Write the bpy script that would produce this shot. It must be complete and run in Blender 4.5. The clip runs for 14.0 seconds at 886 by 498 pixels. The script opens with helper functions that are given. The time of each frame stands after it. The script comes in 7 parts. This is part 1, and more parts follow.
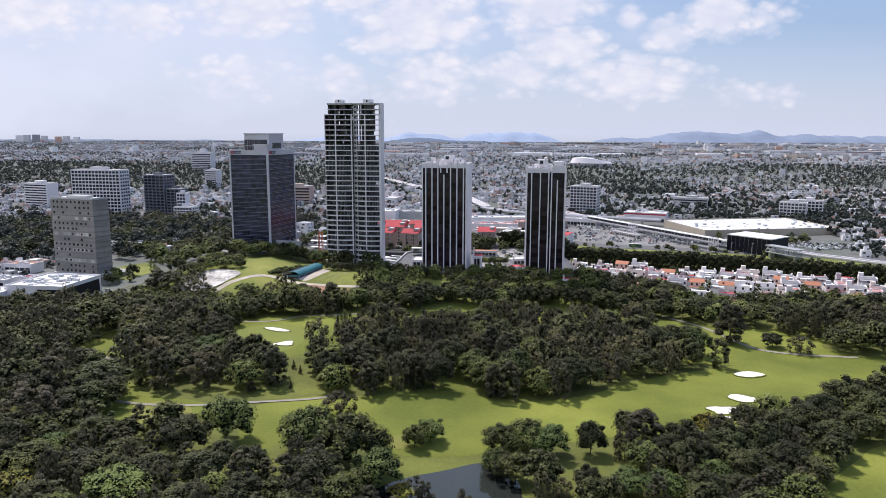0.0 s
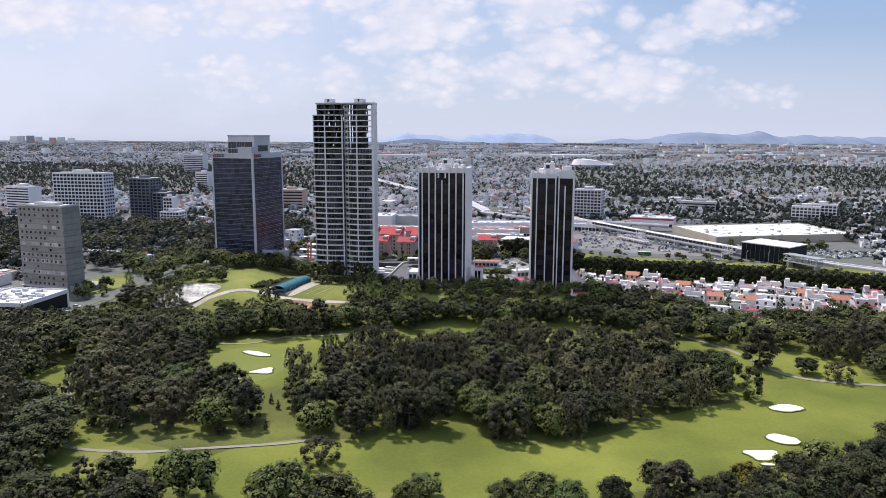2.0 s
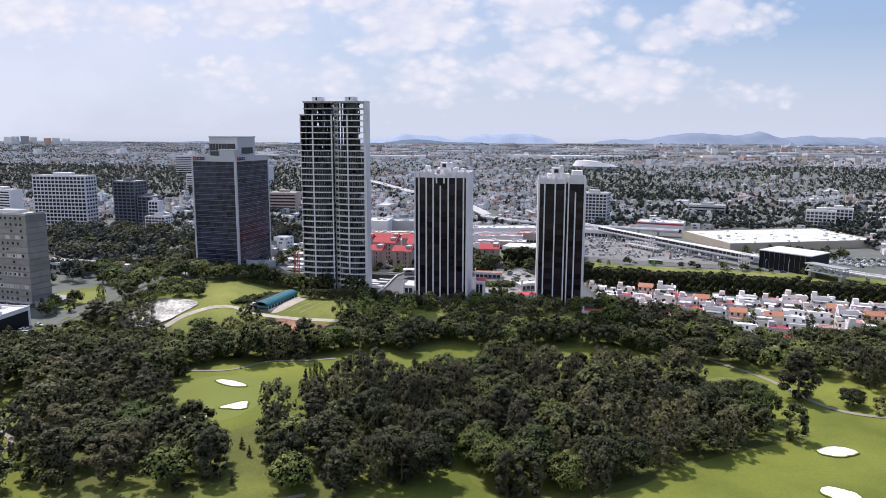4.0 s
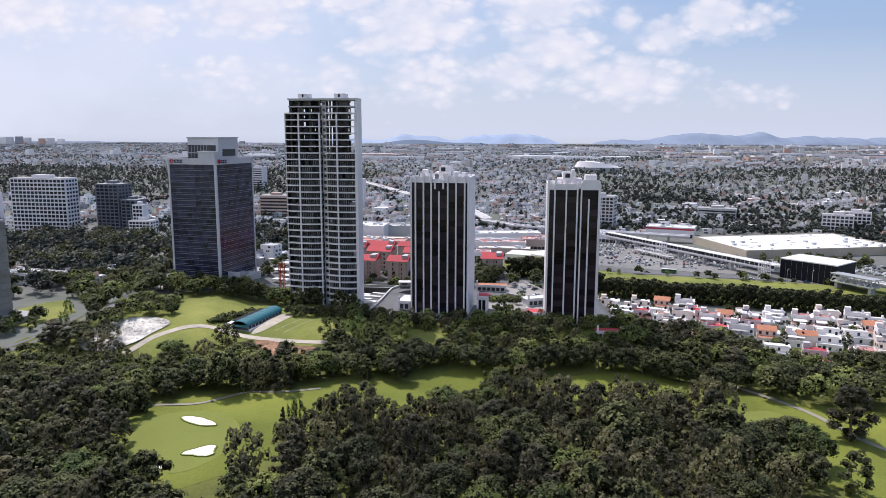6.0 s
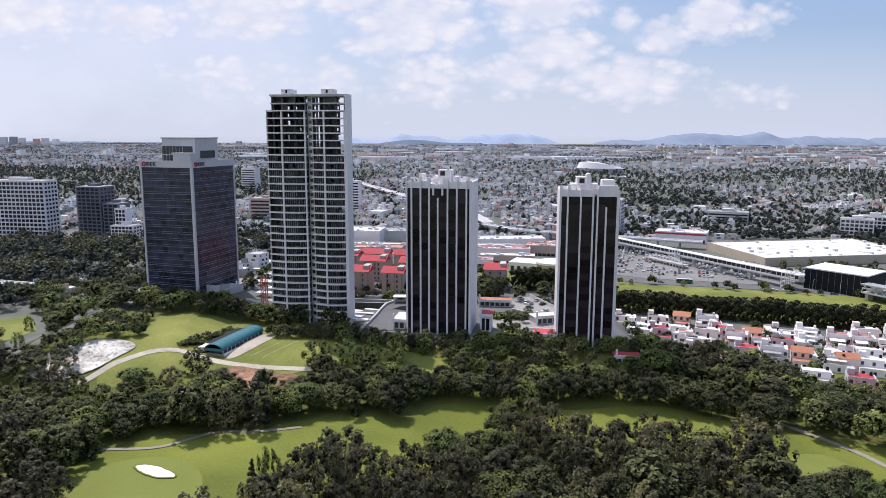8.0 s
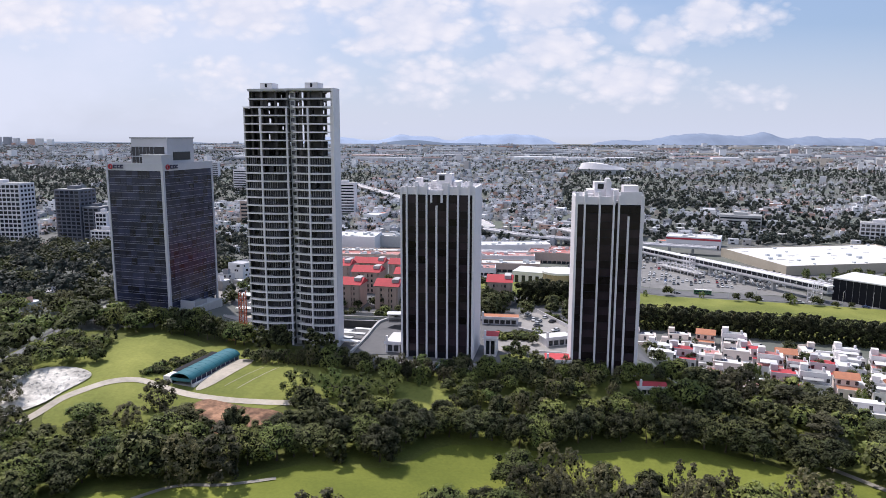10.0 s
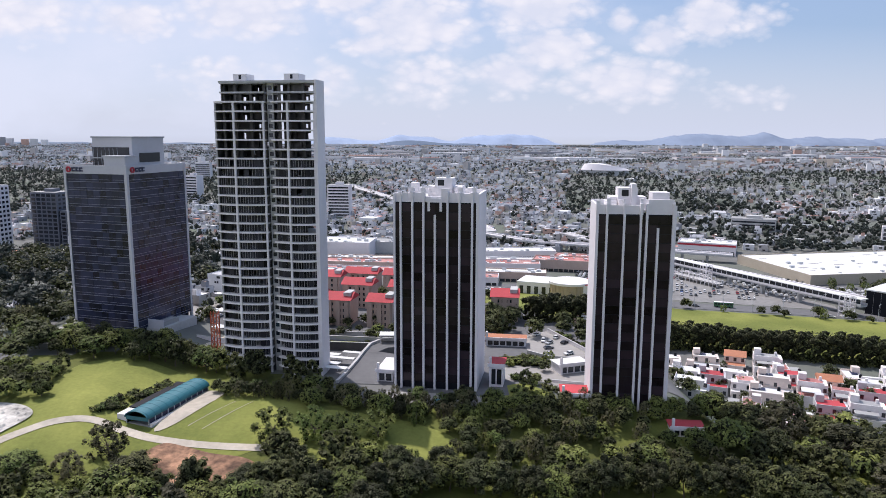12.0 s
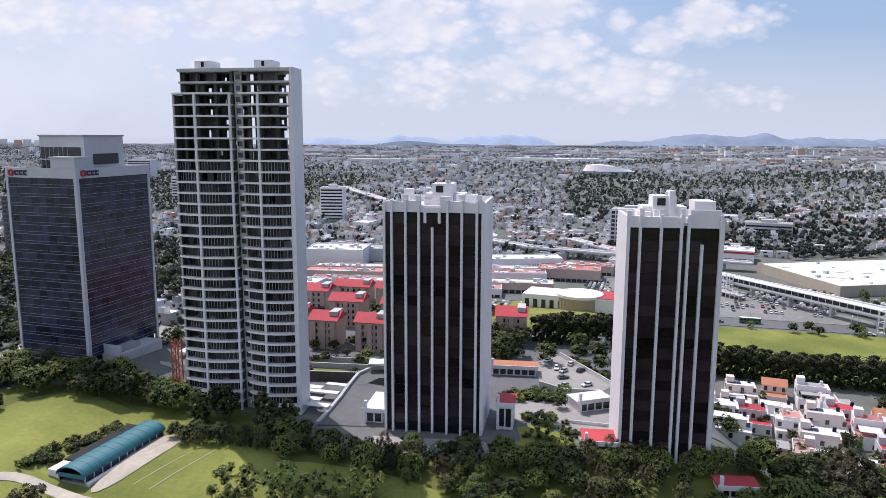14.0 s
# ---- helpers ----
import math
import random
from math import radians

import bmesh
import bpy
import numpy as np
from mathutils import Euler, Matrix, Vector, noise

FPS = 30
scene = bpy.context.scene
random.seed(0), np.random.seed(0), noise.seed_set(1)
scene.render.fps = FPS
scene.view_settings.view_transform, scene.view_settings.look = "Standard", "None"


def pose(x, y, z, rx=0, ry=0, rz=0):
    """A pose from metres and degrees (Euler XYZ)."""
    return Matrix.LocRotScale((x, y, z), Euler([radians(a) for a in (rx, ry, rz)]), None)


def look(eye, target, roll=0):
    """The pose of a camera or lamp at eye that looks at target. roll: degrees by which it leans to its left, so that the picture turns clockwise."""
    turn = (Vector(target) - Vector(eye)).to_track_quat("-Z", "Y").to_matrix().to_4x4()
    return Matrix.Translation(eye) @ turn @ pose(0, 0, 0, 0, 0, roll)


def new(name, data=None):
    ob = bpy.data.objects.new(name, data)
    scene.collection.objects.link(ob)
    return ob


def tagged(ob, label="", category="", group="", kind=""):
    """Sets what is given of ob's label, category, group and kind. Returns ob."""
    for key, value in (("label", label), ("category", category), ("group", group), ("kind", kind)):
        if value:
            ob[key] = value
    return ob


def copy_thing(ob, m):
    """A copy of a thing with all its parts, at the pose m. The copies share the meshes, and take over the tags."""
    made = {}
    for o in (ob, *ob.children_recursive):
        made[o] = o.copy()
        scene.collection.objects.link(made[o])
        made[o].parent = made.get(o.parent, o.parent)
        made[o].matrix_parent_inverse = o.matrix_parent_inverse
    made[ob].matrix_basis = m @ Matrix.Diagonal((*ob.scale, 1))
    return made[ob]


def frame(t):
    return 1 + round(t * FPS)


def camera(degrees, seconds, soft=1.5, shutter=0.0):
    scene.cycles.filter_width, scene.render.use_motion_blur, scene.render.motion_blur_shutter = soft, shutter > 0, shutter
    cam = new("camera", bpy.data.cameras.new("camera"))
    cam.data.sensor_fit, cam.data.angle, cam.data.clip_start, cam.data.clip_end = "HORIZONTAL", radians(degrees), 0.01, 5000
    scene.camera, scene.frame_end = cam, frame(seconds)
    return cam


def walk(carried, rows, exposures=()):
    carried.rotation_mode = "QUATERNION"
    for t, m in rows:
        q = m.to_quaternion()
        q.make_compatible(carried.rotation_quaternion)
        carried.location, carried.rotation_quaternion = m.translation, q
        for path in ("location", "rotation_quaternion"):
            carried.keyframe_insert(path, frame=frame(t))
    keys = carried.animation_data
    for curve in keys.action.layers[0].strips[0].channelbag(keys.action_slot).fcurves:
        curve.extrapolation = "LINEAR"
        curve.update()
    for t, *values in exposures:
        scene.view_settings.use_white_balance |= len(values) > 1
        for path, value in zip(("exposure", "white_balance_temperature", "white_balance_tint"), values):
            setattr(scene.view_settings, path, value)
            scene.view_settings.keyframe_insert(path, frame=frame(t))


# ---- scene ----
cam = camera(63.7, 14.0, soft=0.5)
# seconds, eye, yaw to the left, pitch up (degrees); a drone gliding forward at one height
PATH = [
    (0, 0.45, -9.12, 90.00, 0.383, -9.263),
    (1, 0.53, 8.67, 90.35, 0.321, -9.226),
    (2, 0.56, 26.81, 90.64, 0.264, -9.197),
    (3, 0.54, 45.20, 90.87, 0.213, -9.176),
    (4, 0.49, 63.78, 91.05, 0.164, -9.160),
    (5, 0.41, 82.47, 91.16, 0.118, -9.149),
    (6, 0.30, 101.22, 91.21, 0.074, -9.140),
    (7, 0.19, 120.00, 91.20, 0.029, -9.133),
    (8, 0.07, 138.78, 91.12, -0.016, -9.127),
    (9, -0.06, 157.54, 90.98, -0.063, -9.119),
    (10, -0.17, 176.28, 90.76, -0.113, -9.110),
    (11, -0.27, 195.01, 90.47, -0.167, -9.096),
    (12, -0.35, 213.75, 90.11, -0.226, -9.078),
    (13, -0.40, 232.54, 89.68, -0.291, -9.054),
    (13.8, -0.41, 247.63, 89.27, -0.349, -9.029),
    (14, -0.41, 253.42, 89.16, -0.364, -9.022),
]
walk(cam, [(t, pose(x, y, z, 90 + pitch, 0, yaw) @ pose(0, 0, 0, 0, 0, 0.18)) for t, x, y, z, yaw, pitch in PATH], exposures=((0, 0.08, 6400, 17), (14, 0.08, 6400, 17)))

# ---- light ----
SUN = Vector((-0.36, 0.50, 1.0)).normalized()
sun = new("sun", bpy.data.lights.new("sun", "SUN"))
sun.data.energy, sun.data.angle, sun.data.color = 4.0, radians(0.55), (1.0, 0.96, 0.9)
sun.matrix_world = look(SUN * 900, (0, 0, 0))


def node(tree, kind, **settings):
    n = tree.nodes.new(kind)
    for key, value in settings.items():
        n.inputs[key.replace("_", " ")].default_value = value
    return n


def math_node(tree, op, a, b=None, clamp=False):
    n = tree.nodes.new("ShaderNodeMath")
    n.operation, n.use_clamp = op, clamp
    for i, v in enumerate((a, b)):
        if v is None:
            continue
        if isinstance(v, (int, float)):
            n.inputs[i].default_value = v
        else:
            tree.links.new(v, n.inputs[i])
    return n.outputs[0]


def mix_colour(tree, fac, a, b, blend="MIX"):
    n = tree.nodes.new("ShaderNodeMix")
    n.data_type, n.blend_type = "RGBA", blend
    for socket, v in ((n.inputs[0], fac), (n.inputs[6], a), (n.inputs[7], b)):
        if isinstance(v, (int, float)):
            socket.default_value = v
        elif isinstance(v, tuple):
            socket.default_value = (*v[:3], 1)
        else:
            tree.links.new(v, socket)
    return n.outputs[2]


def make_world():
    world = bpy.data.worlds.new("sky")
    scene.world = world
    world.use_nodes = True
    t = world.node_tree
    t.nodes.clear()
    sky = t.nodes.new("ShaderNodeTexSky")
    sky.sky_type, sky.sun_disc = "NISHITA", False
    sky.sun_elevation = math.asin(SUN.z)
    sky.sun_rotation = math.atan2(SUN.x, SUN.y)
    sky.air_density, sky.dust_density, sky.ozone_density = 1.0, 1.4, 2.5
    coord = t.nodes.new("ShaderNodeTexCoord")
    split = t.nodes.new("ShaderNodeSeparateXYZ")
    t.links.new(coord.outputs["Generated"], split.inputs[0])
    x, y, z = split.outputs
    # azimuth and height above the horizon, as slopes seen from the city
    ay = math_node(t, "MAXIMUM", y, 0.05)
    u = math_node(t, "DIVIDE", x, ay)
    v = math_node(t, "DIVIDE", z, ay)
    flat = t.nodes.new("ShaderNodeCombineXYZ")
    t.links.new(u, flat.inputs[0])
    t.links.new(math_node(t, "MULTIPLY", v, 1.7), flat.inputs[1])
    wob = node(t, "ShaderNodeTexNoise", Scale=14.0, Detail=4.0, Roughness=0.6)
    t.links.new(flat.outputs[0], wob.inputs["Vector"])
    bent = t.nodes.new("ShaderNodeVectorMath")
    bent.operation = "MULTIPLY_ADD"
    t.links.new(wob.outputs["Color"], bent.inputs[0])
    bent.inputs[1].default_value = (0.035, 0.035, 0.0)
    t.links.new(flat.outputs[0], bent.inputs[2])
    # billows: round heads of two sizes and a frayed rim
    edge = None
    for scale, amount in ((24.0, 0.55), (52.0, 0.4)):
        cell = node(t, "ShaderNodeTexVoronoi", Scale=scale)
        t.links.new(bent.outputs[0], cell.inputs["Vector"])
        one = math_node(t, "MULTIPLY", math_node(t, "SUBTRACT", 0.42, cell.outputs["Distance"]), amount)
        edge = one if edge is None else math_node(t, "ADD", edge, one)
    fray = node(t, "ShaderNodeTexNoise", Scale=40.0, Detail=6.0, Roughness=0.65)
    t.links.new(flat.outputs[0], fray.inputs["Vector"])
    edge = math_node(t, "ADD", edge, math_node(t, "MULTIPLY", math_node(t, "SUBTRACT", fray.outputs["Fac"], 0.5), 0.5))
    soft = node(t, "ShaderNodeTexNoise", Scale=3.6, Detail=5.0, Roughness=0.55)
    t.links.new(flat.outputs[0], soft.inputs["Vector"])
    # cumulus banks: place, half-width, half-height, density
    banks = ((-0.265, 0.166, 0.089, 0.040, 1.00), (-0.419, 0.151, 0.055, 0.026, 0.85), (-0.582, 0.162, 0.124, 0.038, 0.75), (-0.043, 0.147, 0.093, 0.051, 1.00),
             (-0.098, 0.122, 0.039, 0.018, 0.80), (0.132, 0.168, 0.082, 0.035, 1.00), (0.151, 0.116, 0.071, 0.036, 1.00), (0.254, 0.074, 0.093, 0.035, 0.90),
             (0.092, 0.084, 0.071, 0.031, 0.85), (-0.031, 0.079, 0.075, 0.047, 0.60), (-0.146, 0.073, 0.039, 0.027, 0.65), (0.246, 0.153, 0.021, 0.020, 0.90),
             (0.300, 0.131, 0.039, 0.027, 1.00), (0.365, 0.156, 0.051, 0.036, 1.00), (0.429, 0.155, 0.043, 0.020, 0.60), (0.425, 0.052, 0.053, 0.015, 0.50),
             (-0.122, 0.179, 0.059, 0.026, 0.80), (-0.281, 0.077, 0.084, 0.027, 0.40), (0.0, 0.34, 0.9, 0.07, 0.9))
    mask = None
    for cu, cv, hw, hh, dens in banks:
        du = math_node(t, "DIVIDE", math_node(t, "SUBTRACT", u, cu), hw)
        dv = math_node(t, "DIVIDE", math_node(t, "SUBTRACT", v, cv), hh)
        r = math_node(t, "SQRT", math_node(t, "ADD", math_node(t, "MULTIPLY", du, du), math_node(t, "MULTIPLY", dv, dv)))
        one = math_node(t, "MULTIPLY", math_node(t, "SUBTRACT", 1.12, r), dens)
        mask = one if mask is None else math_node(t, "MAXIMUM", mask, one)
    mask = math_node(t, "ADD", math_node(t, "MAXIMUM", mask, -1.6), math_node(t, "MULTIPLY", edge, 0.95))
    lump = math_node(t, "MULTIPLY", math_node(t, "ADD", mask, 0.08), 1.9, True)
    # thin high veil, thicker to the west, and milky air low down
    veil = math_node(t, "ADD", math_node(t, "MULTIPLY", u, -0.9), math_node(t, "MULTIPLY", soft.outputs["Fac"], 1.5))
    veil = math_node(t, "SUBTRACT", veil, 0.38, True)
    low = math_node(t, "MULTIPLY", math_node(t, "SUBTRACT", 0.15, v), 6.0, True)
    veil = math_node(t, "MAXIMUM", veil, math_node(t, "MULTIPLY", low, 0.9))
    veil = math_node(t, "MULTIPLY", veil, 0.9)
    nishita = mix_colour(t, 1.0, sky.outputs[0], (0.09, 0.09, 0.09), "MULTIPLY")
    nishita = mix_colour(t, 0.4, nishita, (0.44, 0.64, 0.96))
    shade = math_node(t, "MULTIPLY", math_node(t, "ADD", edge, 0.3), 1.9, True)
    body = mix_colour(t, shade, (0.70, 0.74, 0.83), (0.86, 0.86, 0.89))
    out = mix_colour(t, veil, nishita, (0.70, 0.76, 0.88))
    out = mix_colour(t, math_node(t, "MULTIPLY", lump, 0.85), out, body)
    under = math_node(t, "MULTIPLY", math_node(t, "MULTIPLY", z, -12.0), 1.0, True)
    out = mix_colour(t, under, out, (0.22, 0.24, 0.24))
    bg = t.nodes.new("ShaderNodeBackground")
    t.links.new(out, bg.inputs[0])
    bg.inputs[1].default_value = 1.0
    end = t.nodes.new("ShaderNodeOutputWorld")
    t.links.new(bg.outputs[0], end.inputs[0])


make_world()


# ---- materials ----
def surface(name, colour, rough=0.8, metal=0.0, vary=0.15, fine=1.5, coarse=0.08, bump=0.0, spread=0.0, islands=False, tint=None, specular=0.5, hue=0.0):
    """A weathered surface: two scales of mottling in metres, and a spread from piece to piece."""
    m = bpy.data.materials.new(name)
    m.use_nodes = True
    t = m.node_tree
    p = t.nodes["Principled BSDF"]
    p.inputs["Roughness"].default_value, p.inputs["Metallic"].default_value = rough, metal
    p.inputs["Specular IOR Level"].default_value = specular
    coord = t.nodes.new("ShaderNodeNewGeometry")
    a = node(t, "ShaderNodeTexNoise", Scale=fine, Detail=4.0, Roughness=0.6)
    b = node(t, "ShaderNodeTexNoise", Scale=coarse, Detail=3.0, Roughness=0.55)
    for n in (a, b):
        t.links.new(coord.outputs["Position"], n.inputs["Vector"])
    f = math_node(t, "MULTIPLY", math_node(t, "SUBTRACT", a.outputs["Fac"], 0.5), vary * 2.2)
    g = math_node(t, "MULTIPLY", math_node(t, "SUBTRACT", b.outputs["Fac"], 0.5), vary * 2.8)
    value = math_node(t, "ADD", math_node(t, "ADD", f, g), 1.0)
    rnd = None
    if spread or hue:
        if islands:
            rnd = coord.outputs["Random Per Island"]
        else:
            rnd = t.nodes.new("ShaderNodeObjectInfo").outputs["Random"]
        value = math_node(t, "ADD", value, math_node(t, "MULTIPLY", math_node(t, "SUBTRACT", rnd, 0.5), spread * 2))
    hsv = t.nodes.new("ShaderNodeHueSaturation")
    base = colour
    if tint:
        base = mix_colour(t, math_node(t, "MULTIPLY", math_node(t, "SUBTRACT", b.outputs["Fac"], 0.35), 3.0, True), colour, tint)
        t.links.new(base, hsv.inputs["Color"])
    else:
        hsv.inputs["Color"].default_value = (*colour, 1)
    t.links.new(value, hsv.inputs["Value"])
    if hue:
        t.links.new(math_node(t, "ADD", math_node(t, "MULTIPLY", math_node(t, "SUBTRACT", math_node(t, "FRACT", math_node(t, "MULTIPLY", rnd, 7.3)), 0.5), hue), 0.5), hsv.inputs["Hue"])
    t.links.new(hsv.outputs[0], p.inputs["Base Color"])
    if bump:
        bn = node(t, "ShaderNodeBump", Strength=bump, Distance=0.3)
        t.links.new(a.outputs["Fac"], bn.inputs["Height"])
        t.links.new(bn.outputs[0], p.inputs["Normal"])
    return m


def ramp_surface(name, stops, rough=0.85):
    """Plain paints that differ from piece to piece: stops of (share, colour)."""
    m = surface(name, (0.5, 0.5, 0.5), rough, vary=0.10, fine=0.8, coarse=0.05)
    t = m.node_tree
    geo = t.nodes.new("ShaderNodeNewGeometry")
    ramp = t.nodes.new("ShaderNodeValToRGB")
    ramp.color_ramp.interpolation = "CONSTANT"
    el = ramp.color_ramp.elements
    while len(el) < len(stops):
        el.new(0.5)
    for e, (at, col) in zip(el, stops):
        e.position, e.color = at, (*col, 1)
    t.links.new(geo.outputs["Random Per Island"], ramp.inputs[0])
    hsv = [n for n in t.nodes if n.type == "HUE_SAT"][0]
    t.links.new(ramp.outputs[0], hsv.inputs["Color"])
    return m


def leaves(name, colour, spread=0.25, hue=0.04, alt=None, grain=0.6):
    """Foliage: each leaf cluster a little different, each tree too, some light passing through."""
    m = bpy.data.materials.new(name)
    m.use_nodes = True
    t = m.node_tree
    p = t.nodes["Principled BSDF"]
    p.inputs["Roughness"].default_value, p.inputs["Specular IOR Level"].default_value = 0.62, 0.25
    geo, info = t.nodes.new("ShaderNodeNewGeometry"), t.nodes.new("ShaderNodeObjectInfo")
    big = node(t, "ShaderNodeTexNoise", Scale=0.09, Detail=2.0)
    t.links.new(geo.outputs["Position"], big.inputs["Vector"])
    col = mix_colour(t, math_node(t, "MULTIPLY", math_node(t, "SUBTRACT", big.outputs["Fac"], 0.42), 5.5, True), colour, alt or colour)
    hsv = t.nodes.new("ShaderNodeHueSaturation")
    t.links.new(col, hsv.inputs["Color"])
    # Mottled tone; its dark side paints the shaded gaps between leaf bunches.
    sprig_shade = node(t, "ShaderNodeTexNoise", Scale=grain, Detail=3.0, Roughness=0.65)
    t.links.new(geo.outputs["Position"], sprig_shade.inputs["Vector"])
    v = math_node(t, "ADD", 1.0, math_node(t, "MULTIPLY", math_node(t, "SUBTRACT", geo.outputs["Random Per Island"], 0.5), spread * 1.8))
    v = math_node(t, "ADD", v, math_node(t, "MULTIPLY", math_node(t, "SUBTRACT", sprig_shade.outputs["Fac"], 0.52), 1.9))
    v = math_node(t, "MAXIMUM", v, 0.10)
    v = math_node(t, "ADD", v, math_node(t, "MULTIPLY", math_node(t, "SUBTRACT", info.outputs["Random"], 0.5), spread * 5.0))
    t.links.new(v, hsv.inputs["Value"])
    h = math_node(t, "FRACT", math_node(t, "MULTIPLY", info.outputs["Random"], 5.7))
    t.links.new(math_node(t, "ADD", 0.5, math_node(t, "MULTIPLY", math_node(t, "SUBTRACT", h, 0.5), hue)), hsv.inputs["Hue"])
    t.links.new(hsv.outputs[0], p.inputs["Base Color"])
    tr = t.nodes.new("ShaderNodeBsdfTranslucent")
    t.links.new(hsv.outputs[0], tr.inputs["Color"])
    mixer = t.nodes.new("ShaderNodeMixShader")
    mixer.inputs[0].default_value = 0.18
    t.links.new(p.outputs[0], mixer.inputs[1])
    t.links.new(tr.outputs[0], mixer.inputs[2])
    t.links.new(mixer.outputs[0], [n for n in t.nodes if n.type == "OUTPUT_MATERIAL"][0].inputs[0])
    return m


ROUGH_GRASS = surface("rough_grass", (0.105, 0.118, 0.032), 0.9, vary=0.3, fine=0.9, coarse=0.035, tint=(0.142, 0.158, 0.034), bump=0.4, specular=0.2)
FAIRWAY = surface("fairway_grass", (0.132, 0.158, 0.027), 0.9, vary=0.22, fine=0.9, coarse=0.022, tint=(0.196, 0.216, 0.039), specular=0.2)
GREEN = surface("putting_grass", (0.178, 0.204, 0.046), 0.9, vary=0.12, fine=1.5, coarse=0.05, specular=0.2)
TEE = surface("tee_grass", (0.20, 0.205, 0.052), 0.9, vary=0.08, fine=1.5, coarse=0.05, specular=0.2)
FIELD = surface("meadow_grass", (0.165, 0.19, 0.045), 0.9, vary=0.28, fine=0.7, coarse=0.03, tint=(0.225, 0.235, 0.06), specular=0.2)
SAND = surface("white_sand", (0.78, 0.75, 0.70), 0.95, vary=0.05, fine=1.5, coarse=0.1)
EARTH = surface("red_earth", (0.15, 0.085, 0.055), 0.95, vary=0.8, fine=0.7, coarse=0.14, bump=1.0, tint=(0.36, 0.20, 0.12))
RUBBLE = surface("white_rubble", (0.56, 0.53, 0.48), 0.95, vary=0.7, fine=0.5, coarse=0.12, bump=1.0)
PALE_EARTH = surface("pale_dirt", (0.46, 0.41, 0.34), 0.95, vary=0.3, fine=0.5, coarse=0.07, bump=0.3)
PATH_MAT = surface("path_concrete", (0.27, 0.25, 0.21), 0.9, vary=0.15, fine=1.0, coarse=0.1)
URBAN = surface("city_ground", (0.16, 0.16, 0.155), 0.92, vary=0.35, fine=0.08, coarse=0.012, tint=(0.085, 0.105, 0.075))
LOT = surface("worn_tarmac", (0.21, 0.205, 0.20), 0.9, vary=0.3, fine=0.3, coarse=0.04)
ASPHALT = surface("asphalt", (0.13, 0.13, 0.135), 0.9, vary=0.2, fine=0.4, coarse=0.05)
PAVING = surface("light_paving", (0.30, 0.285, 0.27), 0.85, vary=0.18, fine=0.5, coarse=0.06)
WATER = surface("pond_water", (0.03, 0.035, 0.03), 0.06, vary=0.1, specular=0.6)
BARK = surface("bark", (0.11, 0.085, 0.065), 0.9, vary=0.3, fine=2.0, coarse=0.4)
LEAF_DARK = leaves("dark_leaves", (0.046, 0.053, 0.020), spread=0.16, alt=(0.096, 0.106, 0.036))
LEAF_DUSK = leaves("dusky_leaves", (0.050, 0.049, 0.028), spread=0.16, alt=(0.090, 0.085, 0.044))
LEAF_MID = leaves("green_leaves", (0.088, 0.116, 0.030), spread=0.17, hue=0.05, alt=(0.158, 0.186, 0.048))
LEAF_OLIVE = leaves("olive_leaves", (0.082, 0.080, 0.042), spread=0.17, alt=(0.150, 0.142, 0.066))
LEAF_GOLD = leaves("yellow_green_leaves", (0.26, 0.24, 0.03), alt=(0.18, 0.20, 0.03))
# Far foliage: the blue-grey of distance haze is mixed into the leaf colour.
LEAF_FAR = leaves("haze_tinted_leaves", (0.042, 0.055, 0.046), spread=0.3, alt=(0.072, 0.088, 0.068), grain=0.3)
# Near-black leaf colour that stands in for the shade deep inside crowns.
CORE = surface("crown_shade_foliage", (0.020, 0.022, 0.012), 0.95, vary=0.75, fine=2.6, coarse=0.5, bump=0.8, specular=0.1)
WHITE = surface("white_render", (0.74, 0.71, 0.73), 0.75, vary=0.07, fine=0.6, coarse=0.05)
CONCRETE = surface("raw_concrete", (0.47, 0.465, 0.46), 0.85, vary=0.16, fine=0.7, coarse=0.09, bump=0.1)
SLAB_EDGE = surface("pale_concrete", (0.78, 0.75, 0.75), 0.85, vary=0.14, fine=0.7, coarse=0.09)
# Concrete with the tower's inside shade in its colour; also a dark retaining wall.
INNER = surface("shade_darkened_concrete", (0.12, 0.112, 0.105), 0.9, vary=0.3, fine=0.4, coarse=0.1)
BROWN_GLASS = surface("bronze_glass", (0.026, 0.018, 0.023), 0.16, vary=0.4, fine=0.3, coarse=0.06, spread=0.7, specular=0.3)
BLUE_GLASS = surface("blue_black_glass", (0.023, 0.028, 0.056), 0.22, vary=0.4, fine=0.2, coarse=0.05, spread=0.6, specular=0.5)
DARK_GLASS = surface("dark_glass", (0.02, 0.024, 0.032), 0.08, vary=0.2, fine=0.3, coarse=0.1, spread=0.5, specular=0.6)
SITE_GLASS = surface("site_glass", (0.034, 0.034, 0.040), 0.2, vary=0.4, fine=0.5, coarse=0.1, spread=0.7, specular=0.2)
FRAME_GREY = surface("grey_frame", (0.34, 0.35, 0.37), 0.5, vary=0.08)
LINE_GREY = surface("mullion_grey", (0.22, 0.23, 0.29), 0.4, vary=0.2)
PALE_PANEL = surface("pale_panel", (0.52, 0.52, 0.55), 0.6, vary=0.08, fine=0.5, coarse=0.06)
FADED_RED = surface("faded_red_roof", (0.40, 0.13, 0.12), 0.85, vary=0.3, fine=0.4, coarse=0.06, spread=0.15, tint=(0.44, 0.26, 0.24))
TILE_RED = surface("red_roof", (0.42, 0.045, 0.055), 0.8, vary=0.2, fine=0.8, coarse=0.08, spread=0.12)
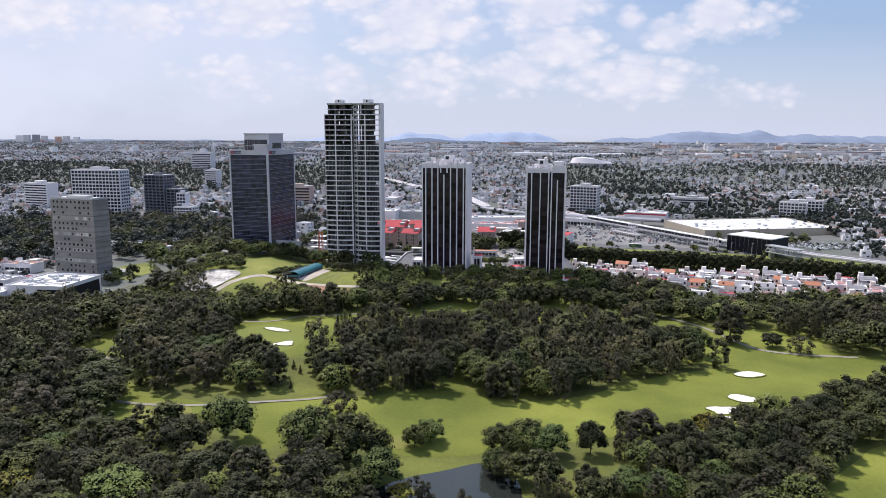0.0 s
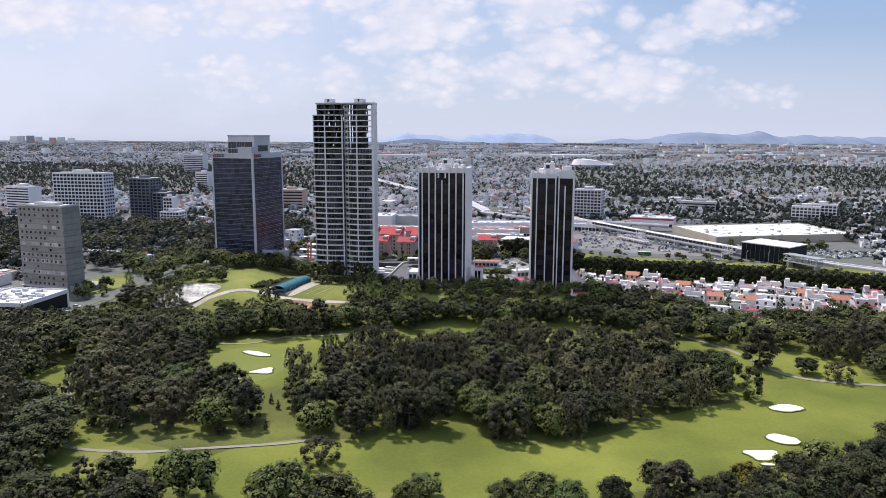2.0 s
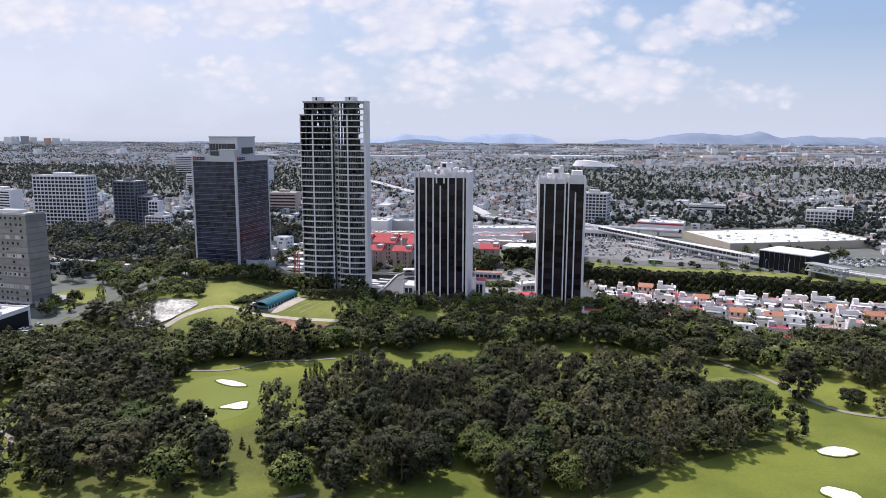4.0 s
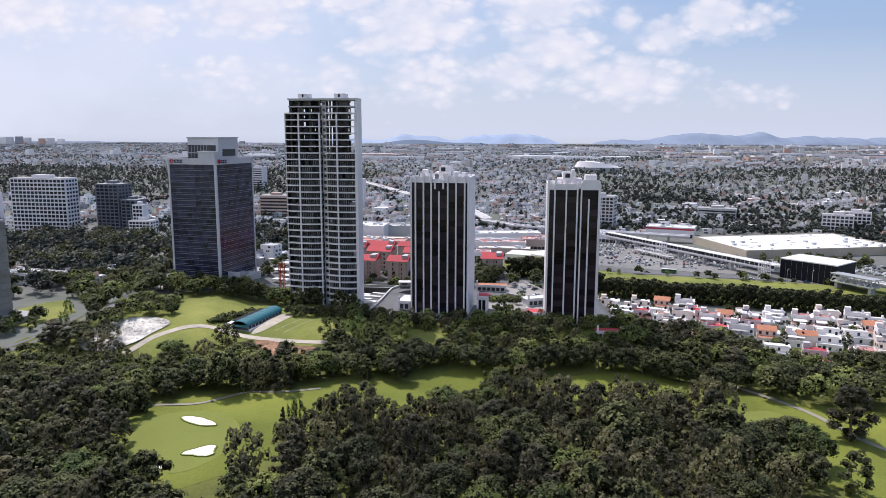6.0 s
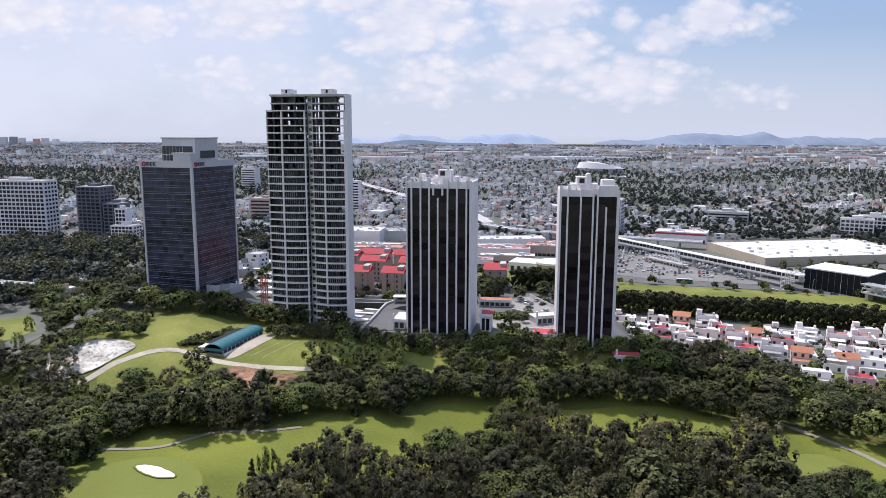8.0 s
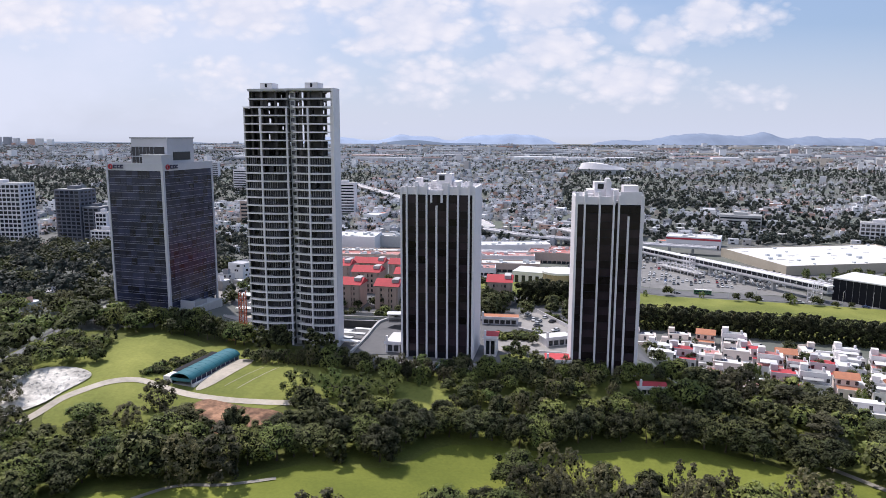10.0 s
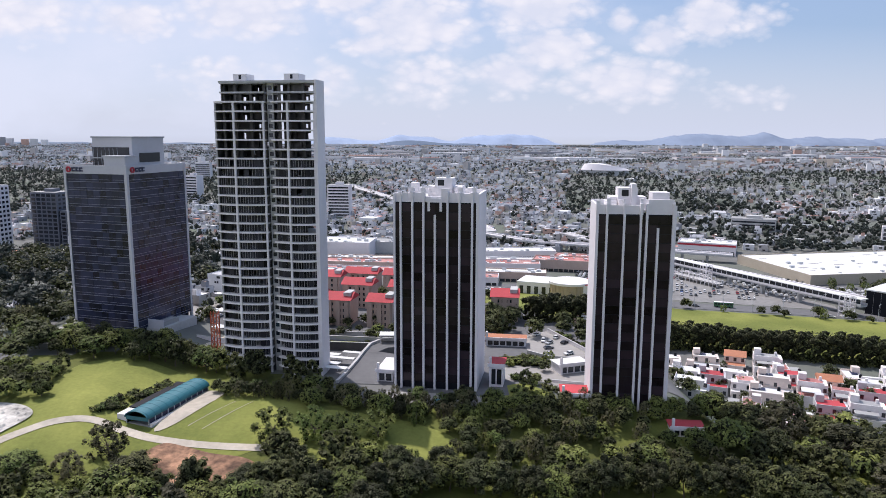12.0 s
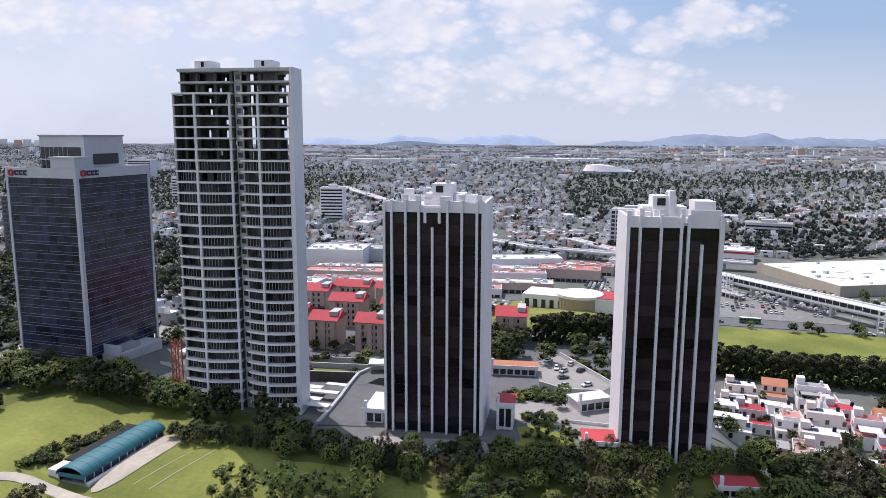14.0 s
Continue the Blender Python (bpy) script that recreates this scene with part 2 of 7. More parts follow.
TILE_ORANGE = surface("orange_roof", (0.44, 0.18, 0.10), 0.8, vary=0.2, fine=0.8, coarse=0.08)
PINK_WALL = surface("pinkish_wall", (0.47, 0.36, 0.31), 0.85, vary=0.12, fine=0.5, coarse=0.06)
DARK_PANEL = surface("dark_blue_panel", (0.12, 0.13, 0.16), 0.6, vary=0.15, fine=0.3, coarse=0.08)
STONE = surface("grey_brown_cladding", (0.27, 0.255, 0.235), 0.85, vary=0.2, fine=0.3, coarse=0.08, spread=0.12)
ROOF_WHITE = surface("white_roof", (0.66, 0.66, 0.65), 0.8, vary=0.14, fine=0.25, coarse=0.04)
ROOF_GREY = surface("grey_roof", (0.33, 0.33, 0.33), 0.8, vary=0.2, fine=0.3, coarse=0.05)
BLINDS = surface("pale_blinds", (0.46, 0.45, 0.42), 0.8, vary=0.25, fine=0.9, coarse=0.2, spread=0.25)
POST_GREY = surface("pale_mullion", (0.40, 0.39, 0.39), 0.6, vary=0.1)
TEAL = surface("teal_sheet", (0.025, 0.15, 0.19), 0.5, vary=0.12, fine=0.4, coarse=0.08)
STEEL = surface("pale_steel", (0.52, 0.54, 0.56), 0.45, vary=0.08)
BLACK = surface("black_cladding", (0.010, 0.011, 0.017), 0.6, vary=0.2, specular=0.2)
RUST = surface("orange_steel", (0.42, 0.10, 0.05), 0.6, vary=0.15)
POOL = surface("pool_water", (0.08, 0.30, 0.42), 0.05, vary=0.1)
RUBBER = surface("tyre_rubber", (0.02, 0.02, 0.02), 0.9, vary=0.1)
CRIMSON = surface("crimson_sign", (0.45, 0.03, 0.05), 0.5, vary=0.05)
NAVY = surface("navy_sign", (0.02, 0.025, 0.07), 0.5, vary=0.05)
# The greys lean slightly blue, to suggest haze over the far city.
HOUSE_WALLS = ramp_surface("house_walls", ((0.0, (0.62, 0.62, 0.64)), (0.30, (0.45, 0.43, 0.42)), (0.48, (0.80, 0.79, 0.80)), (0.78, (0.52, 0.34, 0.28)), (0.85, (0.30, 0.31, 0.34)), (0.94, (0.60, 0.52, 0.43))))
HOUSE_ROOFS = ramp_surface("house_roofs", ((0.0, (0.46, 0.46, 0.48)), (0.24, (0.80, 0.79, 0.80)), (0.54, (0.32, 0.32, 0.34)), (0.66, (0.50, 0.19, 0.13)), (0.79, (0.48, 0.34, 0.28)), (0.87, (0.28, 0.29, 0.32))))
CAR_PAINT = [surface("car_paint_" + n, c, 0.3, vary=0.03, specular=0.6) for n, c in (("white", (0.7, 0.7, 0.7)), ("silver", (0.42, 0.43, 0.45)), ("black", (0.02, 0.02, 0.025)), ("grey", (0.14, 0.145, 0.15)), ("red", (0.32, 0.03, 0.03)), ("blue", (0.04, 0.08, 0.2)))]


# ---- building blocks ----
class Shape:
    """Gathers boxes, prisms and quads into one mesh."""

    def __init__(self):
        self.v, self.f = [], []

    def box(self, x0, x1, y0, y1, z0, z1):
        n = len(self.v)
        self.v += [(x0, y0, z0), (x1, y0, z0), (x1, y1, z0), (x0, y1, z0), (x0, y0, z1), (x1, y0, z1), (x1, y1, z1), (x0, y1, z1)]
        self.f += [tuple(n + i for i in q) for q in ((3, 2, 1, 0), (4, 5, 6, 7), (0, 1, 5, 4), (1, 2, 6, 5), (2, 3, 7, 6), (3, 0, 4, 7))]
        return self

    def prism(self, outline, z0, z1):
        """An upright prism over a counter-clockwise outline of (x, y)."""
        n, k = len(self.v), len(outline)
        self.v += [(x, y, z0) for x, y in outline] + [(x, y, z1) for x, y in outline]
        self.f += [tuple(n + i for i in reversed(range(k))), tuple(n + k + i for i in range(k))]
        self.f += [(n + i, n + (i + 1) % k, n + k + (i + 1) % k, n + k + i) for i in range(k)]
        return self

    def bar(self, a, b, r=0.15):
        """A square bar from a to b."""
        a, b = Vector(a), Vector(b)
        d = (b - a).normalized()
        s = d.cross(Vector((0, 0, 1)) if abs(d.z) < 0.9 else Vector((1, 0, 0))).normalized() * r
        u = d.cross(s).normalized() * r
        n = len(self.v)
        for c in (a, b):
            self.v += [tuple(c + p) for p in (s + u, u - s, -s - u, s - u)]
        self.f += [tuple(n + i for i in q) for q in ((0, 1, 2, 3), (7, 6, 5, 4), (0, 4, 5, 1), (1, 5, 6, 2), (2, 6, 7, 3), (3, 7, 4, 0))]
        return self

    def tube(self, a, b, r0, r1, sides=8):
        a, b = Vector(a), Vector(b)
        d = (b - a).normalized()
        s = d.cross(Vector((0, 0, 1)) if abs(d.z) < 0.9 else Vector((1, 0, 0))).normalized()
        u = d.cross(s)
        n = len(self.v)
        for c, r in ((a, r0), (b, r1)):
            self.v += [tuple(c + (s * math.cos(k * math.tau / sides) + u * math.sin(k * math.tau / sides)) * r) for k in range(sides)]
        self.f += [(n + k, n + (k + 1) % sides, n + sides + (k + 1) % sides, n + sides + k) for k in range(sides)]
        self.f += [tuple(n + k for k in reversed(range(sides))), tuple(n + sides + k for k in range(sides))]
        return self

    def gable(self, x0, x1, y0, y1, z0, z1):
        """A pitched roof, its ridge along x."""
        n, ym = len(self.v), (y0 + y1) / 2
        self.v += [(x0, y0, z0), (x1, y0, z0), (x1, y1, z0), (x0, y1, z0), (x0, ym, z1), (x1, ym, z1)]
        self.f += [tuple(n + i for i in q) for q in ((3, 2, 1, 0), (0, 1, 5, 4), (2, 3, 4, 5), (3, 0, 4), (1, 2, 5))]
        return self

    def mesh(self, name, material):
        me = bpy.data.meshes.new(name)
        me.from_pydata(self.v, [], self.f)
        for m in material if isinstance(material, (list, tuple)) else (material,):
            me.materials.append(m)
        return me


def thing(name, m, label, category, group="", kind=""):
    ob = new(name)
    ob.empty_display_size = 0.5
    ob.matrix_world = m
    return tagged(ob, label, category, group, kind)


def part(name, shape, material, parent, label="", at=None):
    data = shape if isinstance(shape, bpy.types.Mesh) else shape.mesh(name, material)
    ob = new(name, data)
    ob.parent = parent
    if at is not None:
        ob.matrix_local = at
    return tagged(ob, label)


def smooth(a, b, v):
    t = min(max((v - a) / (b - a), 0.0), 1.0)
    return t * t * (3 - 2 * t)


def line(a, b, v):
    return min(max((v - a) / (b - a), 0.0), 1.0)


def ground_z(x, y):
    """The lie of the land: a low golf course, the towers' terrace, then city ground raised with distance to fit the
    camera's view.
    """
    low = -13 + 5 * (1 - smooth(-40, 40, x))
    terrace = smooth(375, 445, y) * (1 - smooth(80, 105, x)) * (1 - smooth(580, 680, y)) * smooth(-205, -165, x)
    z = low * (1 - terrace) + 4 * (1 - smooth(-125, -95, x)) * terrace
    return z - 4 * smooth(640, 800, y) * (1 - smooth(-40, 40, x)) + 31 * line(800, 1900, y) + 14 * line(1900, 4600, y)


def inside(x, y, poly):
    hit, k = False, len(poly)
    for i in range(k):
        (x0, y0), (x1, y1) = poly[i], poly[i - 1]
        if (y0 > y) != (y1 > y) and x < (x1 - x0) * (y - y0) / (y1 - y0) + x0:
            hit = not hit
    return hit


def rounded(poly, steps=4):
    """A closed smooth curve through the corners of a polygon."""
    k, out = len(poly), []
    for i in range(k):
        p0, p1, p2, p3 = (Vector((*poly[(i + j) % k], 0)) for j in (-1, 0, 1, 2))
        for s in range(steps):
            t = s / steps
            q = 0.5 * (2 * p1 + (p2 - p0) * t + (2 * p0 - 5 * p1 + 4 * p2 - p3) * t * t + (3 * p1 - p0 - 3 * p2 + p3) * t ** 3)
            out.append((q.x, q.y))
    return out


def draped(name, poly, lift, material, cell=4.0, thick=0.0):
    """A sheet that follows the ground within an outline."""
    bm = bmesh.new()
    ring = [bm.verts.new((x, y, 0)) for x, y in poly]
    bm.faces.new(ring)
    xs, ys = [p[0] for p in poly], [p[1] for p in poly]
    for axis, lo, hi in ((0, min(xs), max(xs)), (1, min(ys), max(ys))):
        c = math.floor(lo / cell) * cell + cell
        while c < hi:
            co, no = ((c, 0, 0), (1, 0, 0)) if axis == 0 else ((0, c, 0), (0, 1, 0))
            bmesh.ops.bisect_plane(bm, geom=bm.verts[:] + bm.edges[:] + bm.faces[:], dist=1e-4, plane_co=co, plane_no=no)
            c += cell
    for v in bm.verts:
        v.co.z = ground_z(v.co.x, v.co.y) + lift
    bmesh.ops.recalc_face_normals(bm, faces=bm.faces[:])
    if bm.faces and sum(f.normal.z for f in bm.faces) < 0:
        bmesh.ops.reverse_faces(bm, faces=bm.faces[:])
    me = bpy.data.meshes.new(name)
    bm.to_mesh(me)
    bm.free()
    me.materials.append(material)
    return me


def ribbon(points, width):
    """An outline of a strip of the given width along a smooth line of (x, y)."""
    pts = []
    for i in range(len(points) - 1):
        p0, p1, p2, p3 = (Vector((*points[min(max(i + j, 0), len(points) - 1)], 0)) for j in (-1, 0, 1, 2))
        for s in range(5):
            t = s / 5
            pts.append(0.5 * (2 * p1 + (p2 - p0) * t + (2 * p0 - 5 * p1 + 4 * p2 - p3) * t * t + (3 * p1 - p0 - 3 * p2 + p3) * t ** 3))
    pts.append(Vector((*points[-1], 0)))
    left, right = [], []
    for i, p in enumerate(pts):
        d = (pts[min(i + 1, len(pts) - 1)] - pts[max(i - 1, 0)]).normalized()
        n = Vector((-d.y, d.x, 0)) * width / 2
        left.append(((p + n).x, (p + n).y))
        right.append(((p - n).x, (p - n).y))
    return right + left[::-1]


# ---- the large structure ----
GOLF_EDGE = [(-900, -400), (900, -400), (900, 330), (300, 420), (205, 446), (120, 455), (92, 448), (84, 440), (-30, 446), (-60, 474), (-110, 500), (-165, 480), (-200, 445), (-215, 405), (-260, 370), (-900, 340)]


def steps(*runs):
    out = []
    for a, b, d in runs:
        n = max(int(round((b - a) / d)), 1)
        out += [a + (b - a) * i / n for i in range(n)]
    return out + [runs[-1][1]]


def make_ground():
    xs = steps((-4900, -1600, 150), (-1600, -400, 40), (-400, 400, 5), (400, 1600, 40), (1600, 4900, 150))
    ys = steps((-700, 60, 60), (60, 700, 5), (700, 1200, 20), (1200, 4900, 80))
    v = [(x, y, ground_z(x, y)) for y in ys for x in xs]
    k = len(xs)
    f, mats = [], []
    for j in range(len(ys) - 1):
        for i in range(k - 1):
            f.append((j * k + i, j * k + i + 1, (j + 1) * k + i + 1, (j + 1) * k + i))
            x, y = (xs[i] + xs[i + 1]) / 2, (ys[j] + ys[j + 1]) / 2
            mats.append(0 if inside(x, y, GOLF_EDGE) else 1)
    me = bpy.data.meshes.new("ground")
    me.from_pydata(v, [], f)
    me.materials.append(ROUGH_GRASS)
    me.materials.append(URBAN)
    me.polygons.foreach_set("material_index", mats)
    me.polygons.foreach_set("use_smooth", [True] * len(mats))
    tagged(new("ground", me), "rolling grass of a golf course running into grey city ground", "ground", kind="structure")


make_ground()

# clearings of the golf course: mown grass, greens, tees
FAIR_EAST = [(-63, 199), (-72, 231), (-62, 241), (-46, 247), (-31, 247), (-15, 254), (-2, 262), (3, 286), (7, 287), (9, 262), (24, 253), (40, 256), (58, 263), (74, 275), (95, 286), (120, 296), (150, 308), (190, 314), (260, 318), (260, 300), (200, 275), (160, 252), (128, 240), (100, 226), (80, 219), (60, 223), (45, 218), (26, 220), (10, 205), (-6, 200), (-16, 200), (-34, 207), (-50, 206)]
FAIR_WEST = [(-99, 306), (-112, 330), (-107, 350), (-97, 361), (-75, 365), (-61, 368), (-44, 378), (-16, 379), (4, 395), (46, 393), (74, 396), (98, 393), (110, 382),
             (106, 362), (96, 356), (84, 358), (72, 368), (56, 372), (44, 377), (28, 377), (16, 366), (4, 350), (-8, 334), (-24, 334), (-36, 326), (-62, 300), (-80, 288)]
GLADE_RIGHT = [(100, 366), (104, 376), (118, 380), (131, 373), (149, 366), (165, 360), (186, 356), (190, 340), (184, 326), (202, 308), (173, 310), (138, 300), (108, 304), (101, 320), (100, 340)]
GLADE_LEFT = [(-132, 240), (-148, 262), (-165, 300), (-166, 326), (-154, 340), (-146, 322), (-140, 290), (-126, 262), (-112, 248), (-90, 240), (-80, 232), (-92, 218), (-110, 214)]
GLADE_MID = [(-80, 306), (-66, 306), (-57, 276), (-48, 248), (-58, 240), (-67, 262), (-76, 284)]
GLADE_TEE = [(-120, 240), (-104, 248), (-84, 252), (-54, 250), (-46, 240), (-46, 228), (-72, 231), (-92, 212), (-112, 216)]
FIELD_EAST = [(-50, 414), (-46, 438), (-24, 436), (-4, 428), (6, 420), (4, 411), (-20, 408), (-40, 409)]
GLADE_CORNER = [(92, 160), (104, 178), (116, 192), (132, 206), (147, 217), (190, 226), (190, 160)]
FIELD_WEST = [(-135, 450), (-136, 474), (-118, 482), (-92, 472), (-62, 458), (-46, 444), (-44, 428), (-60, 412), (-84, 405), (-112, 402), (-132, 400), (-136, 424)]
for rank, (name, poly, material, label) in enumerate((
    ("fairway", FAIR_EAST, FAIRWAY, "wide mown green fairway between trees"),
    ("fairway", FAIR_WEST, FAIRWAY, "mown fairway curving round a putting green"),
    ("fairway", GLADE_RIGHT, FAIRWAY, "small mown glade crossed by a cart path"),
    ("fairway", GLADE_LEFT, FAIRWAY, "narrow sunlit grass glade among dark trees"),
    ("fairway", GLADE_CORNER, FAIRWAY, "mown fairway beyond a row of dark trees"),
    ("fairway", FIELD_WEST, FIELD, "open practice meadow of yellow-green grass"),
    ("fairway", FIELD_EAST, FIELD, "lawn dotted with airy young trees"),
)):
    tagged(new(name, draped(name, rounded(poly), 0.045 + 0.015 * rank, material)), label, "grass", kind="structure")
for poly, material, name, label in (
    ([(-100, 316), (-108, 330), (-98, 344), (-82, 346), (-70, 334), (-68, 316), (-76, 300), (-90, 300)], GREEN, "putting_green", "smooth light green putting green by bunkers"),
    ([(-104, 220), (-112, 232), (-106, 240), (-94, 237), (-90, 226)], TEE, "tee", "pale yellow-green mown tee"),
    ([(112, 340), (114, 358), (126, 360), (131, 346), (122, 336)], GREEN, "putting_green", "small light green putting green"),
    ([(-19, 204), (-20, 212), (-13, 213), (-12, 205)], TEE, "tee", "small pale square tee"),
):
    tagged(new(name, draped(name, rounded(poly), 0.14, material)), label, "grass", kind="structure")


def bunker(cx, cy, w, d, turn, lobes, seed, label):
    r = random.Random(seed)
    ring = []
    for k in range(28):
        a = k * math.tau / 28
        s = 1 + 0.22 * math.sin(lobes * a + seed) + 0.06 * r.uniform(-1, 1)
        x, y = math.cos(a) * w / 2 * s, math.sin(a) * d / 2 * s
        c, sn = math.cos(radians(turn)), math.sin(radians(turn))
        ring.append((cx + x * c - y * sn, cy + x * sn + y * c))
    top = thing("bunker", pose(0, 0, 0), label, "bunker", "golf bunkers")
    part("sand", draped("sand", ring, 0.34, SAND, 2.5), SAND, top)
    lip = Shape()
    for (ax, ay), (bx, by) in zip(ring, ring[1:] + ring[:1]):
        lip.bar((ax, ay, ground_z(ax, ay) + 0.22), (bx, by, ground_z(bx, by) + 0.22), 0.24)
    part("grass_lip", lip, FAIRWAY, top, "raised turf edge")


bunker(-85, 337, 14.5, 6.0, -18, 2, 3, "kidney-shaped bunker of white sand in the green")
bunker(-76, 313, 10, 7.5, 20, 3, 5, "rounded white sand bunker by the putting green")
bunker(-87, 302, 8.5, 5.5, 15, 2, 8, "long white sand bunker below the putting green")
bunker(104, 247, 11, 8, 12, 3, 1, "lobed white sand bunker beside the fairway")
bunker(116.5, 259, 11, 8.5, 25, 2, 4, "irregular white sand bunker on the fairway's edge")
bunker(131, 287.5, 13, 8, -15, 2, 6, "oval white sand bunker on the fairway")
bunker(103, 240, 4, 3, 0, 2, 2, "very small white sand bunker")

for name, pts, width, material, label in (
    ("cart_path", [(-150, 240), (-132, 244), (-115, 238), (-95, 236), (-75, 239), (-51, 243), (-38, 248)], 1.7, PATH_MAT, "narrow grey cart path across the grass"),
    ("cart_path", [(-132, 244), (-138, 262), (-139, 280), (-150, 292)], 2.0, PATH_MAT, "narrow pale cart path bending through a glade"),
    ("cart_path", [(122, 388), (131, 374), (138, 362), (142, 350), (146, 333), (153, 322), (168, 316), (192, 312)], 2.4, PATH_MAT, "grey cart path curving through a glade"),
    ("cart_path", [(-126, 350), (-105, 352), (-90, 354), (-76, 365), (-62, 366), (-48, 370)], 1.7, PATH_MAT, "pale cart path along the trees"),
    ("practice_line", [(-80, 428), (-70, 446)], 0.22, PALE_EARTH, "thin worn line on the practice lawn"),
    ("practice_line", [(-75, 426), (-64, 446)], 0.22, PALE_EARTH, "thin pale line across the practice lawn"),
    ("dirt_track", [(-146, 394), (-138, 404), (-133, 414), (-127, 420), (-119, 426), (-110, 428.5), (-99, 425), (-89, 421), (-76, 418), (-63, 416.5), (-52, 416)], 3.4, PALE_EARTH, "pale curving dirt track over the meadow"),
):
    tagged(new(name, draped(name, ribbon(pts, width), 0.26, material, 3.0)), label, "path", kind="structure")
for poly, lift, material, name, label in (
    ([(-162, 424), (-150, 434), (-140, 435), (-132, 432), (-129, 427), (-134, 418), (-139, 410), (-150, 403), (-164, 408)], 0.52, RUBBLE, "bare_ground", "heap of white rubble and dirt beside the track"),
    ([(-84, 418), (-76, 416), (-68, 413), (-58, 411), (-53, 407), (-55, 402), (-60, 397), (-67, 395), (-74, 397), (-81, 400), (-85, 406), (-88, 412)], 0.36, EARTH, "bare_ground", "reddish-brown bare earth bank"),
    ([(-90, 426), (-84, 430), (-76, 452), (-80, 456), (-85, 452)], 0.3, PALE_EARTH, "bare_ground", "worn dirt strip beside the teal hall"),
    ([(-22, 168), (-15, 182), (0, 192), (11, 199), (19, 196), (22, 182), (16, 166)], 0.2, WATER, "pond", "still dark pond reflecting the sky"),
):
    tagged(new(name, draped(name, rounded(poly), lift, material, 3.0)), label, "ground" if name == "bare_ground" else "pond", kind="structure")


def rubble_stones():
    """Broken stones and dumped soil lying over the bare ground beside the track."""
    r = random.Random(57)
    s = Shape()
    for _ in range(420):
        x, y = r.uniform(-163, -129), r.uniform(404, 435)
        if not inside(x, y, [(-162, 424), (-150, 433), (-132, 431), (-130, 427), (-139, 411), (-150, 405), (-163, 409)]):
            continue
        q, z = r.uniform(0.25, 1.1) * r.uniform(0.4, 1.0), ground_z(x, y) + 0.5
        ring = [(x + q * r.uniform(0.7, 1.2) * math.cos(k * math.tau / 6), y + q * r.uniform(0.7, 1.2) * math.sin(k * math.tau / 6)) for k in range(6)]
        n = len(s.v)
        s.v += [(a, b, z - 0.1) for a, b in ring] + [(x + r.uniform(-0.2, 0.2), y, z + q * 0.7)]
        s.f += [(n + k, n + (k + 1) % 6, n + 6) for k in range(6)]
    tagged(new("rubble", s.mesh("rubble", RUBBLE)), "scattered white broken stones and dumped soil", "rubble", kind="stuff")


rubble_stones()


# ---- towers ----
def pane_mesh(name, w, h, material, cache={}):
    key = (name, round(w, 2), round(h, 2), material.name)
    if key not in cache:
        cache[key] = Shape().box(0.04, w - 0.04, -0.05, 0.05, 0.04, h - 0.04).mesh(name, material)
    return cache[key]


